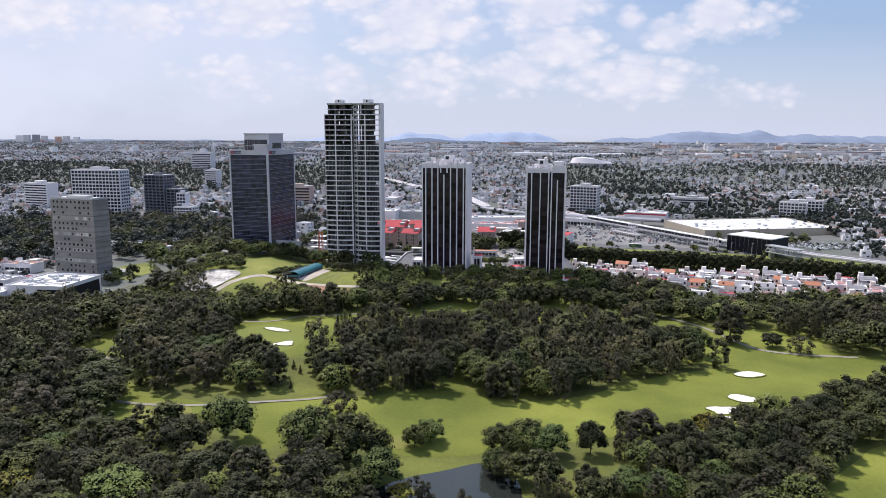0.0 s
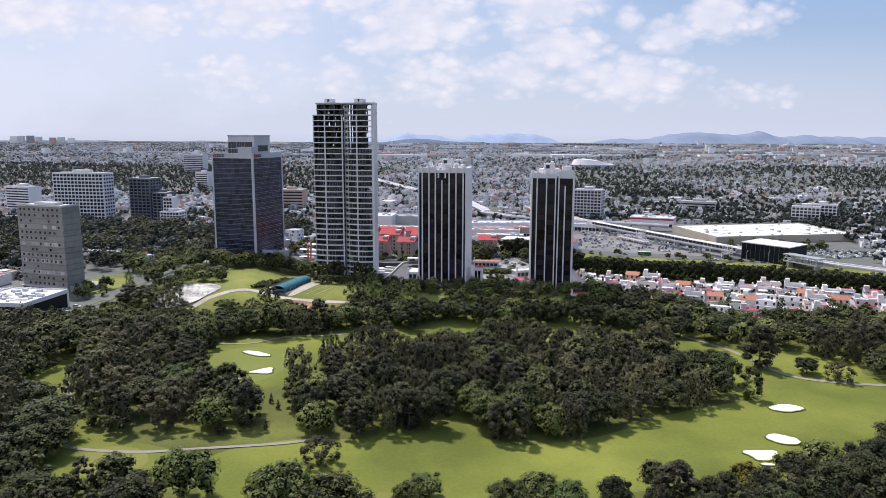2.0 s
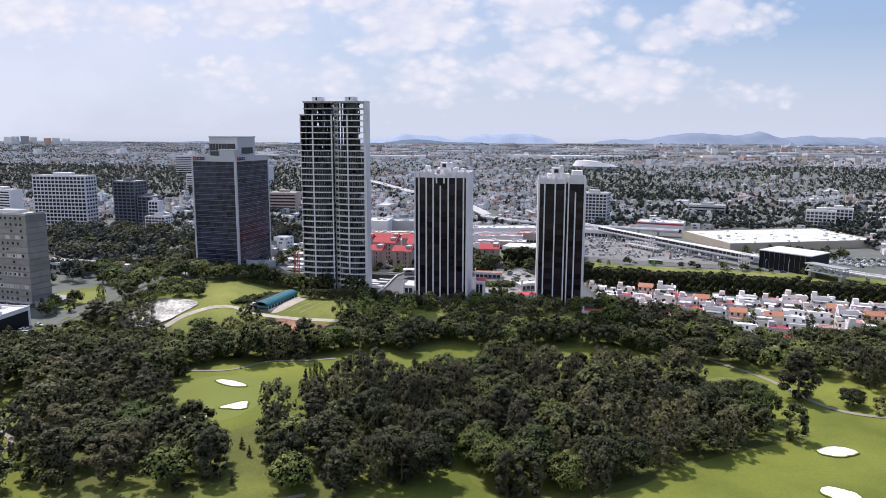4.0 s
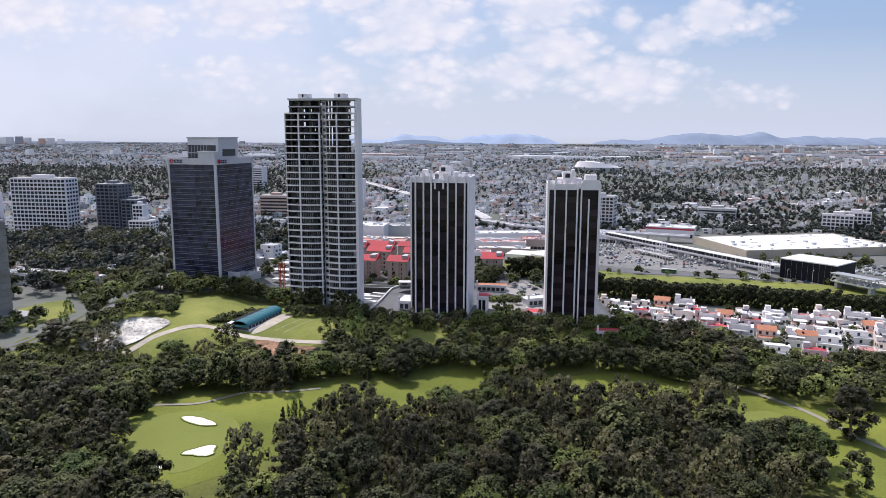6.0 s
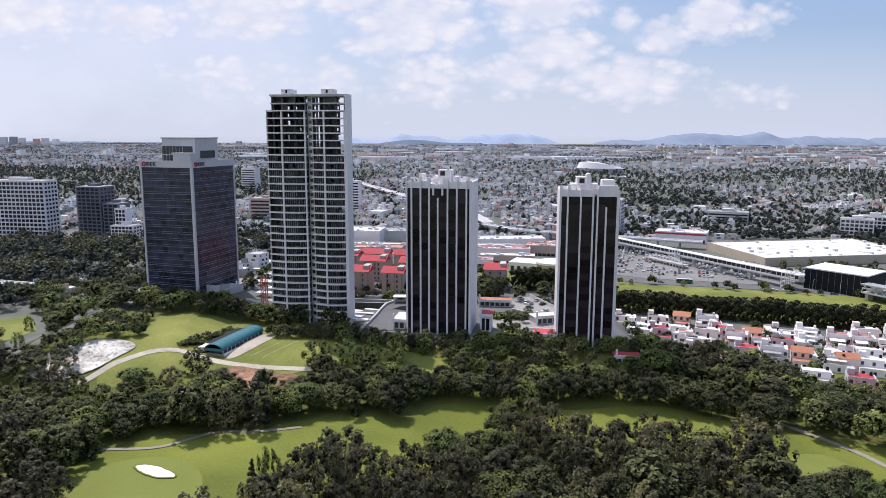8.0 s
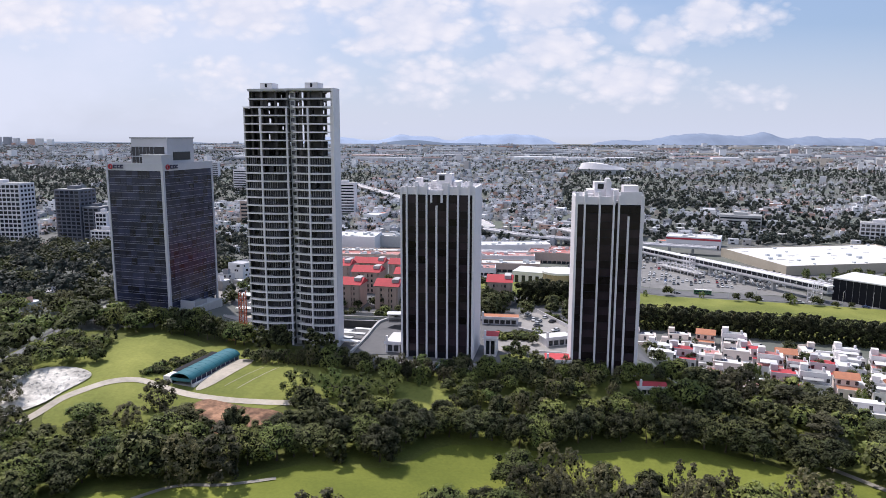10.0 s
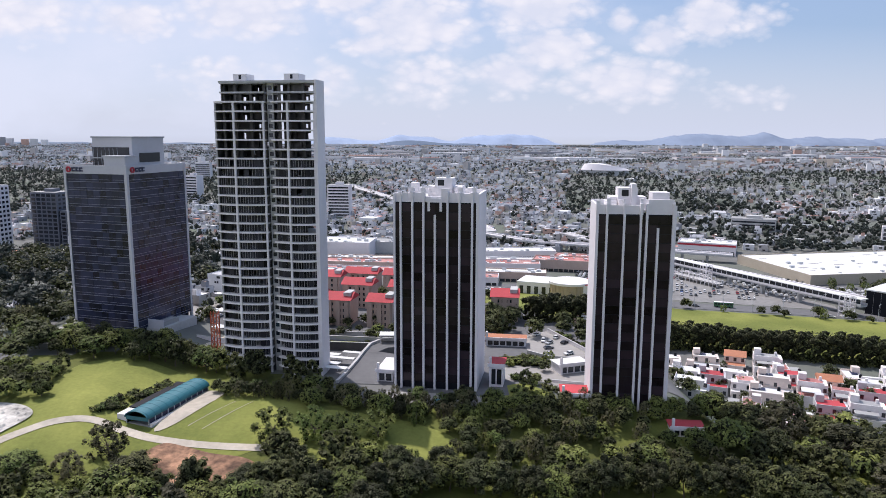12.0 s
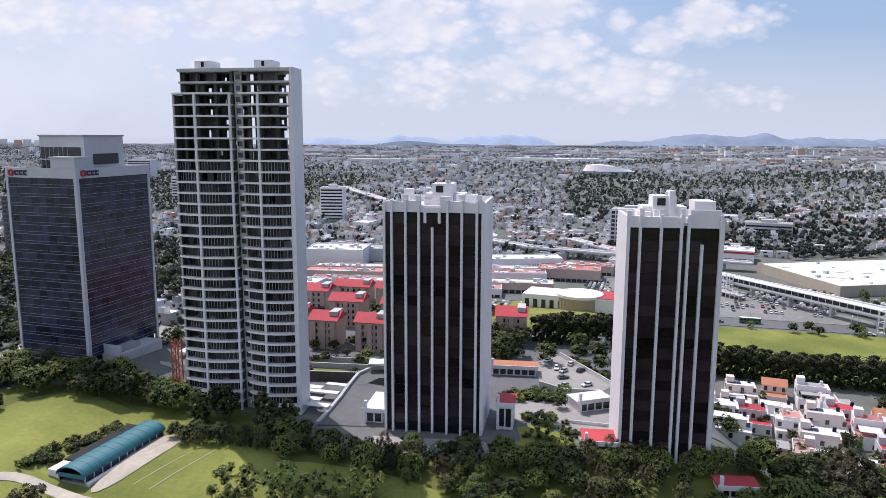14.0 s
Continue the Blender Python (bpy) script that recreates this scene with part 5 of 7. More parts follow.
def city():
    r = random.Random(21)
    wv, wf, rv, rf, gv, gf = [], [], [], [], [], []
    low_trees, far_trees = [], []
    for i in range(8):
        rr = random.Random(300 + i)
        near = i < 4
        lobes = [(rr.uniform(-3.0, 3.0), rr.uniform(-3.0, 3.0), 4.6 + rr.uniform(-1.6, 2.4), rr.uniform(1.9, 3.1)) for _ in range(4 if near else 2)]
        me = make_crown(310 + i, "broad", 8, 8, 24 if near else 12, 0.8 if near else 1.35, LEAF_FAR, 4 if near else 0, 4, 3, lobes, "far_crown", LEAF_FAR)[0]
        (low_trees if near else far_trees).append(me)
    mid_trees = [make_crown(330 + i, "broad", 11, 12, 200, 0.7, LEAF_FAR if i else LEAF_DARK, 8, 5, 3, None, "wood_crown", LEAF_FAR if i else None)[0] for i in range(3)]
    placed = []
    turn = radians(-24)
    c, s = math.cos(turn), math.sin(turn)

    def house(x, y, w, d, h, a):
        z = ground_z(x, y) - 1.0
        ca, sa = math.cos(a), math.sin(a)
        q = [(x + px * ca - py * sa, y + px * sa + py * ca) for px, py in ((-w, -d), (w, -d), (w, d), (-w, d))]
        k = len(wv)
        wv.extend([(px, py, z) for px, py in q] + [(px, py, z + h + 0.5) for px, py in q])
        wf.extend([(k, k + 1, k + 5, k + 4), (k + 1, k + 2, k + 6, k + 5), (k + 2, k + 3, k + 7, k + 6), (k + 3, k, k + 4, k + 7)])
        k = len(rv)
        rv.extend([(px, py, z + h) for px, py in q])
        rf.append((k, k + 1, k + 2, k + 3))
        if y < 1250 and h > 3:
            # dark windows standing just off the walls that look south and east
            for e0, e1 in ((0, 1), (1, 2), (3, 0)):
                (ax, ay), (bx, by) = q[e0], q[e1]
                nx, ny = by - ay, ax - bx
                ln = math.hypot(nx, ny)
                nx, ny = nx / ln * 0.06, ny / ln * 0.06
                for lvl in range(1, int(h / 2.9) + 1):
                    for _ in range(max(1, int(ln / 4.5))):
                        t0 = r.uniform(0.06, 0.75)
                        t1 = min(t0 + r.uniform(1.0, 2.4) / ln, 0.96)
                        zz = z + lvl * 2.9 - 1.6
                        k = len(gv)
                        gv.extend([(ax + (bx - ax) * t + nx, ay + (by - ay) * t + ny, zz + dz) for t, dz in ((t0, 0), (t1, 0), (t1, 1.3), (t0, 1.3))])
                        gf.append((k, k + 1, k + 2, k + 3))

    v0 = 220.0
    while v0 < 5600:
        far = max(v0, 500)
        pitch = 11.5 if far < 1300 else 14 if far < 2300 else 18
        u0 = -5200.0
        if int(v0 / 60) % 2 == 0 and far < 2000:
            v0 += 7
        while u0 < 5200:
            x, y = u0 * c - v0 * s + r.uniform(-2, 2), u0 * s + v0 * c + r.uniform(-2, 2)
            u0 += pitch * r.uniform(0.85, 1.25)
            if (y < 545 and not (x < -200 and y > 395) and not (x > 330 and y > 400)) or y > 4350 or abs(x) > 0.66 * y + 90 or any(inside(x, y, z) for z in ZONES):
                continue
            share = woods_share(x, y)
            q = r.random()
            if q < share:
                if y < 860 and x < -150:
                    if r.random() < 0.8:
                        placed.append((r.choice(mid_trees), x, y, ground_z(x, y) - 0.6, r.uniform(1.0, 1.6), r.uniform(0, 6.28)))
                    continue
                for _ in range(2 if y < 900 else 1):
                    px, py = x + r.uniform(-5, 5), y + r.uniform(-5, 5)
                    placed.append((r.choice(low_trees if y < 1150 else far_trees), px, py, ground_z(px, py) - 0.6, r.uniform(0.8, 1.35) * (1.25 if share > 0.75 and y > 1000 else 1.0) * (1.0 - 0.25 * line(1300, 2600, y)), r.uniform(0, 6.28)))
            elif q < share + 0.72:
                big = r.random()
                w, d, h = r.uniform(2.6, 5.2), r.uniform(2.6, 5.2), r.choice((2.8, 3.2, 5.4, 5.8, 6.2))
                if big > 0.995:
                    w, d, h = r.uniform(5, 8), r.uniform(5, 7), r.uniform(10, 20 if 1400 < y < 3500 else 14)
                elif big > 0.968:
                    w, d, h = r.uniform(7, 14), r.uniform(6, 10), r.uniform(4, 7)
                elif y > 2000:
                    h *= 0.75
                face = turn + r.choice((0, math.pi / 2)) + r.uniform(-0.06, 0.06)
                house(x, y, w, d, h, face)
                if y < 1500 and r.random() < 0.6:
                    house(x + r.uniform(-0.4, 0.4) * w, y + r.uniform(-0.3, 0.4) * d, w * r.uniform(0.25, 0.55), d * r.uniform(0.25, 0.5), h + r.uniform(1.4, 2.8), face)
                if r.random() < 0.35 and y < 1700:
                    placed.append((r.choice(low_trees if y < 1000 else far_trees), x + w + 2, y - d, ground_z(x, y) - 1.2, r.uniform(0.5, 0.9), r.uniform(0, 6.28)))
        v0 += pitch * 1.05
    # long pale sheds of the industrial belt
    for _ in range(170):
        y = r.uniform(2100, 4200)
        x = r.uniform(-0.3, 0.64) * y
        house(x, y, r.uniform(25, 80), r.uniform(12, 26), r.uniform(7, 11), r.uniform(-0.25, 0.1))
    for _ in range(30):
        y = r.uniform(2300, 4200)
        x = r.uniform(-0.62, 0.62) * y
        house(x, y, r.uniform(7, 14), r.uniform(7, 10), r.uniform(14, 24), r.uniform(-0.5, 0.2))
    # slabs on the western skyline
    for x, w, h in ((-2330, 16, 40), (-2290, 15, 42), (-2240, 17, 44), (-2195, 14, 38), (-2120, 14, 34), (-2075, 16, 36), (-2020, 14, 32)):
        house(x, 3900, w, 10, h, 0.0)
    for name, v, f, m, label in (("city_walls", wv, wf, HOUSE_WALLS, "dense pale low-rise houses stretching to the hills"), ("city_roofs", rv, rf, HOUSE_ROOFS, "flat grey, white and reddish roofs of the city"), ("city_windows", gv, gf, DARK_GLASS, "small dark windows of the low houses")):
        me = bpy.data.meshes.new(name)
        me.from_pydata(v, [], f)
        me.materials.append(m)
        tagged(new(name, me), label, "city", kind="stuff")
    merged("city_trees", placed, "dark green trees scattered through the city", "trees")


city()


# ---- nearer buildings of the city ----
def windows_on(parent, u0, u1, y, z0, z1, cols, rows, fill=0.6, material=None, turn=0, x=0.0, hfill=0.55):
    """A grid of single windows on an upright face (turn 0: the front, 90: the side at x)."""
    cw, rh = (u1 - u0) / cols, (z1 - z0) / rows
    me = pane_mesh("window", cw * fill, rh * hfill, material or DARK_GLASS)
    for i in range(cols):
        for j in range(rows):
            u, z = u0 + cw * (i + 0.5 - fill / 2), z0 + rh * (j + 0.5 - hfill / 2)
            part("window", me, None, parent, at=pose(u, y, z) if turn == 0 else pose(x, u, z, 0, 0, 90))


def stone_block():
    top = thing("office_block", pose(-253, 467.5, -9, 0, 0, -18), "grey-brown clad block with bands of small windows", "building")
    w, d, h = 36.0, 13.5, 54.0
    part("body", Shape().box(-w / 2 + 0.3, w / 2 - 0.3, 0.3, d, -3, h), STONE, top)
    n = 15
    panel = Shape().box(0.05, w - 0.05, -0.18, 0.3, 0.05, h / n - 0.28).mesh("cladding_band", STONE)
    side = Shape().box(0.05, d - 0.05, -0.3, 0.18, 0.05, h / n - 0.28).mesh("cladding_band", STONE)
    for k in range(n):
        part("cladding_band", panel, None, top, at=pose(-w / 2, 0.1, k * h / n))
        part("cladding_band", side, None, top, at=pose(w / 2 - 0.1, 0.2, k * h / n, 0, 0, 90))
    r = random.Random(3)
    win = pane_mesh("window", 1.5, 1.5, DARK_GLASS)
    blind = pane_mesh("blind", 3.2, 2.2, BLINDS)
    for k in (3, 5, 8, 11):
        for i in range(9):
            if r.random() < 0.7:
                part("blind", blind, None, top, at=pose(-w / 2 + 1.6 + i * 3.7, -0.08, k * h / n + 0.6))
    for k in range(1, n):
        for i in range(9):
            if r.random() < (0.85 if k % 4 in (1, 2) else 0.3):
                part("window", win, None, top, at=pose(-w / 2 + 2 + i * 3.7 + r.uniform(-0.4, 0.4), -0.1, k * h / n + 1.0))
        for i in range(3):
            if r.random() < 0.4:
                part("window", win, None, top, at=pose(w / 2 + 0.1, 2 + i * 3.8, k * h / n + 1.0, 0, 0, 90))
    part("parapet", Shape().box(-w / 2, w / 2, 0, 0.6, h, h + 1.2).box(w / 2 - 0.6, w / 2, 0.6, d, h, h + 1.2), CONCRETE, top)
    part("roof", Shape().box(-w / 2 + 0.5, w / 2 - 0.5, 0.6, d - 0.4, h, h + 0.5), ROOF_WHITE, top)
    part("roof_box", Shape().box(-8, 8, 4, 11, h + 0.5, h + 2.2), CONCRETE, top)
    part("podium", Shape().box(-w / 2 - 1, w / 2 + 12, 1, d + 6, -3, 4.4), ROOF_GREY, top)
    for k in range(7):
        part("pillar", Shape().box(-w / 2 + 1 + k * 5.5, -w / 2 + 1.8 + k * 5.5, -1.6, -0.8, -3, 3.2), CONCRETE, top)
    part("canopy", Shape().box(-w / 2 - 0.5, w / 2 + 0.5, -2.2, 0.05, 3.2, 3.8), CONCRETE, top)


stone_block()


def flat_store(x, y, turn, w, d, h, label, roof=None, wall=None, base=None, glass=True, name="store_building", units=3, band=None):
    """A low flat-roofed shop or hall with parapet, rooftop plant and a glazed front."""
    z = ground_z(x, y) if base is None else base
    top = thing(name, pose(x, y, z, 0, 0, turn), label, "building")
    part("wall", Shape().box(-w / 2, w / 2, 0, d, -4, h), wall or WHITE, top)
    part("roof", Shape().box(-w / 2 + 0.4, w / 2 - 0.4, 0.4, d - 0.4, h, h + 0.12), roof or ROOF_WHITE, top)
    p = Shape().box(-w / 2, w / 2, -0.02, 0.4, h, h + 0.9).box(-w / 2, w / 2, d - 0.4, d, h, h + 0.9).box(-w / 2, -w / 2 + 0.4, 0.4, d - 0.4, h, h + 0.9).box(w / 2 - 0.4, w / 2, 0.4, d - 0.4, h, h + 0.9)
    part("parapet", p, wall or WHITE, top)
    r = random.Random(int(x * 7 + y))
    plant_shape, patch_shape = Shape(), Shape()
    for _ in range(units * 3):
        ux, uy, s = r.uniform(-w / 2 + 3, w / 2 - 5), r.uniform(2, max(d - 5, 3)), r.uniform(0.8, 2.6)
        plant_shape.box(ux, ux + s * 1.4, uy, uy + s, h + 0.12, h + 0.12 + s * 0.7)
    for k in range(units * 2):
        ux, uy, s = r.uniform(-w / 2 + 2, w / 2 - 9), r.uniform(1.5, max(d - 6, 3)), r.uniform(2, 6)
        patch_shape.box(ux, ux + s * 1.3, uy, uy + s * 0.7, h + 0.1, h + 0.15 + 0.004 * k)
    tagged(part("roof_plant", plant_shape, STEEL, top), kind="stuff")
    tagged(part("roof_patch", patch_shape, ROOF_GREY if (roof or ROOF_WHITE) is ROOF_WHITE else ROOF_WHITE, top), kind="stuff")
    if glass:
        windows_on(top, -w / 2 + 1, w / 2 - 1, -0.06, 0.3, min(h - 0.6, 4.5), max(int(w / 4), 2), 1, 0.86, hfill=0.8)
    if band:
        part("fascia", Shape().box(-w / 2 - 0.1, w / 2 + 0.1, -0.25, -0.02, h - 1.8, h - 0.2), band, top)
    return top


def slab_block(x, y, turn, w, d, h, label, cols, rows, wall=None, frame=None, side=0, name="apartment_block"):
    """A mid-rise block with a window grid on front and side."""
    top = thing(name, pose(x, y, ground_z(x, y) - 1, 0, 0, turn), label, "building")
    part("wall", Shape().box(-w / 2, w / 2, 0, d, -3, h), wall or WHITE, top)
    part("roof", Shape().box(-w / 2 + 0.5, w / 2 - 0.5, 0.5, d - 0.5, h, h + 0.2), ROOF_GREY, top)
    part("roof_box", Shape().box(-w / 6, w / 6, d * 0.3, d * 0.7, h + 0.2, h + 3.0), wall or WHITE, top)
    if y > 890:
        for k in range(rows):
            part("window_band", pane_mesh("window_band", w - 2.0, (h - 2.3) / rows * 0.5, DARK_GLASS), None, top, at=pose(-w / 2 + 1.0, -0.06, 1.8 + (h - 2.3) / rows * k))
        return top
    windows_on(top, -w / 2 + 0.6, w / 2 - 0.6, -0.06, 1.5, h - 0.8, cols, rows, 0.76, hfill=0.68)
    if side:
        windows_on(top, 0.8, d - 0.8, 0, 1.5, h - 0.8, side, rows, 0.6, turn=90, x=w / 2 + 0.06)
    return top


slab_block(-414, 828, -8, 62, 20, 58, "tall white apartment slab with a grid of windows", 14, 14, side=4)
slab_block(-355, 851, -14, 28, 22, 50, "dark grey residential tower", 5, 13, wall=DARK_PANEL, side=4)
slab_block(-331, 846, -14, 18, 18, 34, "dark grey lower wing of a residential tower", 3, 9, wall=DARK_PANEL)
slab_block(-312, 826, -10, 24, 16, 15, "small white flat-roofed apartment house", 6, 4, side=3)
slab_block(-318, 838, -10, 12, 10, 30, "narrow white apartment house", 3, 7)
slab_block(-545, 930, -20, 40, 18, 32, "white stepped apartment block with balconies", 9, 9, side=4)
slab_block(-520, 1500, -10, 44, 20, 40, "grey distant apartment block", 8, 10)
slab_block(-420, 1480, 5, 26, 18, 34, "white distant apartment tower", 5, 9)
slab_block(-395, 1180, -15, 22, 16, 30, "white apartment tower among trees", 5, 8)
slab_block(-345, 1200, -15, 20, 16, 36, "grey-white apartment tower among trees", 4, 9)
slab_block(-305, 1260, -15, 24, 16, 38, "grey apartment tower with light bands", 5, 10)
slab_block(-205, 960, -6, 36, 20, 26, "cream office house with a reddish top", 8, 6, wall=PINK_WALL)
slab_block(-120, 1050, -4, 26, 18, 38, "pale grey office tower", 5, 10)
slab_block(170, 885, -22, 34, 24, 36, "grey mid-rise office block with a window grid", 8, 9, wall=PALE_PANEL, side=5)
slab_block(416, 850, -30, 30, 16, 21, "white apartment block with vertical strips", 7, 5, side=3)
slab_block(446, 870, -30, 30, 16, 21, "white twin apartment block", 7, 5, side=3)
slab_block(330, 960, -24, 44, 20, 13, "grey concrete mid-rise school building", 10, 3, wall=CONCRETE)

west_shop = flat_store(-238, 391, -8, 36, 36, 9.5, "white flat-roofed commercial building with dark glass", base=-8, units=9)
part("glass_side", Shape().box(18.05, 18.25, 1, 34, 0.2, 8.2), BLACK, west_shop, "dark glazed shop front")
part("glass_front", Shape().box(2, 17.5, -0.3, -0.1, 0.2, 8.2), BLACK, west_shop)
flat_store(-268, 380, -8, 22, 26, 6.0, "low white annex with a bright flat roof", base=-8, units=5)
flat_store(-262, 436, -10, 24, 8, 5.0, "low shop with a bright red roof", roof=TILE_RED, base=-8)
flat_store(-292, 432, -10, 26, 16, 4.5, "low shed with a white roof", base=-8)
flat_store(-320, 452, -10, 24, 14, 5.0, "low house with an orange roof", roof=TILE_ORANGE, base=-8)
flat_store(-300, 478, -10, 22, 12, 6.0, "white house with an orange roof", roof=TILE_ORANGE, base=-8)
flat_store(-276, 562, -18, 40, 16, 5, "long low white building between trees", base=-6)
flat_store(232, 828, -24, 48, 26, 10, "red-and-white shop building with a white roof", band=CRIMSON, base=-13)
flat_store(332, 714, 10, 150, 88, 6.5, "huge beige store hall with a white roof", wall=surface("beige_wall", (0.46, 0.40, 0.32), 0.85, vary=0.12), base=-13, units=9, glass=False)
flat_store(-82, 800, -6, 46, 34, 18, "white rounded parking building of open decks", base=-17, units=4)
flat_store(-40, 822, -6, 60, 26, 15, "long grey shopping hall", roof=ROOF_GREY, wall=CONCRETE, base=-17)
flat_store(62, 800, 4, 70, 22, 8, "white long low warehouse with plain walls", base=-14)
flat_store(150, 790, -22, 40, 18, 7, "grey roofed shop row", roof=ROOF_GREY)
flat_store(-72, 655, -10, 44, 30, 7, "low white-roofed market hall", base=-12)
flat_store(-88, 610, -14, 34, 18, 6, "flat white-roofed shed behind the office block", base=-8)
flat_store(-100, 700, -14, 36, 30, 8, "white multi-level shop hall", base=-14)
# mall of red and white roofs
for k, (x, y, turn, w, d, h, red) in enumerate(((-66, 748, -6, 62, 18, 9, True), (-60, 722, -8, 56, 16, 8, True), (-58, 772, -6, 70, 14, 8, False), (46, 742, -4, 58, 20, 9, True), (52, 712, -8, 46, 16, 8, False),
                                               (20, 700, -6, 40, 16, 7, True), (92, 750, -14, 44, 22, 10, True), (60, 770, -6, 60, 12, 7, False), (-10, 740, -4, 40, 20, 8, True), (0, 776, -4, 54, 16, 8, True), (110, 778, -20, 40, 18, 8, True))):
    flat_store(x, y, turn, w, d, h, "mall hall with a faded red roof" if red else "mall hall with a white roof", roof=FADED_RED if red else ROOF_WHITE, base=-15, name="mall_hall", units=4, wall=WHITE if k % 2 else PINK_WALL)


def drum_store():
    top = thing("bank_building", pose(84, 668, -14, 0, 0, -22), "beige fluted curved shop with a white roof", "building")
    ring = [(13 * math.cos(a), 13 * math.sin(a)) for a in [k * math.tau / 28 for k in range(28)]]
    fl = surface("fluted_beige", (0.40, 0.32, 0.22), 0.8, vary=0.1)
    part("drum", Shape().prism(ring, -3, 9.5), fl, top)
    rib = Shape().box(-0.25, 0.25, -0.25, 0.25, 0, 9.4).mesh("rib", fl)
    for k in range(28):
        a = (k + 0.5) * math.tau / 28
        part("rib", rib, None, top, at=pose(13 * math.cos(a), 13 * math.sin(a), 0, 0, 0, math.degrees(a)))
    part("roof_ring", Shape().prism([(x * 1.05, y * 1.05) for x, y in ring], 9.5, 11), WHITE, top)
    part("hall", Shape().box(-34, -10, -6, 16, -3, 8.5), WHITE, top)
    part("hall_roof", Shape().box(-34, -10, -6, 16, 8.5, 9.2), ROOF_WHITE, top)
    for k in range(5):
        part("portal", Shape().box(-32 + k * 5, -29.5 + k * 5, -6.3, -6.05, 0, 6.5), DARK_GLASS, top)
    part("wing", Shape().box(8, 34, -8, 14, -3, 10), WHITE, top)
    part("wing_roof", Shape().box(8.3, 33.7, -7.7, 13.7, 10, 10.4), TILE_RED, top)


drum_store()


def red_block(x, y, turn, w, d, label, h=13.0):
    """Four-storey flats with bay piers and a red pitched roof."""
    top = thing("apartment_block", pose(x, y, ground_z(x, y) - 0.5, 0, 0, turn), label, "building", "red-roofed flats")
    part("wall", Shape().box(-w / 2, w / 2, 0, d, -3, h), PINK_WALL, top)
    part("roof", Shape().gable(-w / 2 - 0.7, w / 2 + 0.7, -0.8, d + 0.8, h, h + 3.0), TILE_RED, top, "bright red sheet roof")
    for u in (-w * 0.36, 0, w * 0.36):
        part("pier", Shape().box(u - 1.1, u + 1.1, -0.7, 0.05, -3, h - 0.3), PINK_WALL, top)
    windows_on(top, -w / 2 + 0.5, w / 2 - 0.5, -0.05, 0.8, h - 0.6, 6, 4, 0.42)
    part("roof_box", Shape().box(w / 2 - 4, w / 2 - 0.5, d * 0.2, d * 0.8, h, h + 3.2), CONCRETE, top)
    return top


for x, y, turn, w, d in ((-49, 545, -12, 12, 12), (-29, 541, -12, 12.5, 12), (-44, 580, -12, 16, 11), (-20, 574, -12, 14, 11), (-66, 556, -12, 15, 12), (-4, 600, -12, 16, 12), (31, 552, -8, 13, 14), (-66, 612, -12, 18, 12), (-24, 622, -12, 20, 11), (8, 616, -12, 16, 11), (-48, 634, -12, 20, 11)):
    red_block(x, y, turn, w, d, "pinkish four-storey flats with a bright red roof")


def covered_bridge():
    """A long covered footbridge on piers, glazed in a white frame, with stair towers."""
    a, b = Vector((160, 790, 0)), Vector((243, 612, 0))
    n = (b - a).length
    turn = math.degrees(math.atan2(b.y - a.y, b.x - a.x))
    top = thing("footbridge", pose(a.x, a.y, -13, 0, 0, turn), "long white covered footbridge on concrete piers", "bridge")
    part("deck", Shape().box(0, n, -3, 3, 6.2, 7.0), CONCRETE, top)
    part("roof", Shape().box(0, n, -3.4, 3.4, 10.6, 11.0), ROOF_WHITE, top)
    part("rail_band", Shape().box(0, n, -3.15, -3.0, 7.0, 8.1).box(0, n, 3.0, 3.15, 7.0, 8.1), WHITE, top)
    post = Shape().box(-0.14, 0.14, -3.15, -2.9, 7.0, 10.6).mesh("post", WHITE)
    pane = pane_mesh("pane", n / 44 - 0.3, 2.3, DARK_GLASS)
    for k in range(45):
        part("post", post, None, top, at=pose(n * k / 44, 0, 0))
        if k < 44:
            part("pane", pane, None, top, at=pose(n * k / 44 + 0.15, -3.0, 8.2))
    for k in range(7):
        x = n * (k + 0.5) / 7
        part("pier", Shape().box(x - 0.8, x + 0.8, -1.6, 1.6, -3, 6.2), CONCRETE, top)
    for x, s in ((n * 0.97, 1), (n * 0.42, -1)):
        tower = part("stair_tower", Shape().box(x - 3, x + 3, -9, -3.3, 0, 0.4), CONCRETE, top)
        for px in (x - 3, x, x + 3):
            for py in (-9, -3.4):
                part("cage_post", Shape().bar((px, py, 0), (px, py, 12), 0.18), WHITE, tower)
        for z in (3, 6, 9, 12):
            for p, q in (((x - 3, -9), (x + 3, -9)), ((x - 3, -3.4), (x + 3, -3.4)), ((x - 3, -9), (x - 3, -3.4)), ((x + 3, -9), (x + 3, -3.4))):
                part("cage_rail", Shape().bar((*p, z), (*q, z), 0.15), WHITE, tower)
    # long glazed stair wing with a slanting roof
    wing = part("ramp_wing", Shape().box(n * 0.30, n * 0.52, -16, -10, 2.6, 3.2), CONCRETE, top)
    frame_shape = Shape()
    for k in range(13):
        x = n * (0.30 + 0.22 * k / 12)
        z = 6.5 if 2 < k < 11 else 5.0
        frame_shape.bar((x, -16, -1), (x, -16, z), 0.15).bar((x, -10, -1), (x, -10, z), 0.15).bar((x, -16, z), (x, -10, z), 0.15)
        if k:
            frame_shape.bar((px, -16, pz), (x, -16, z), 0.18).bar((px, -16, 3.2), (x, -16, 3.2), 0.18)
        px, pz = x, z
    part("lattice", frame_shape, WHITE, wing, "white steel lattice")


covered_bridge()


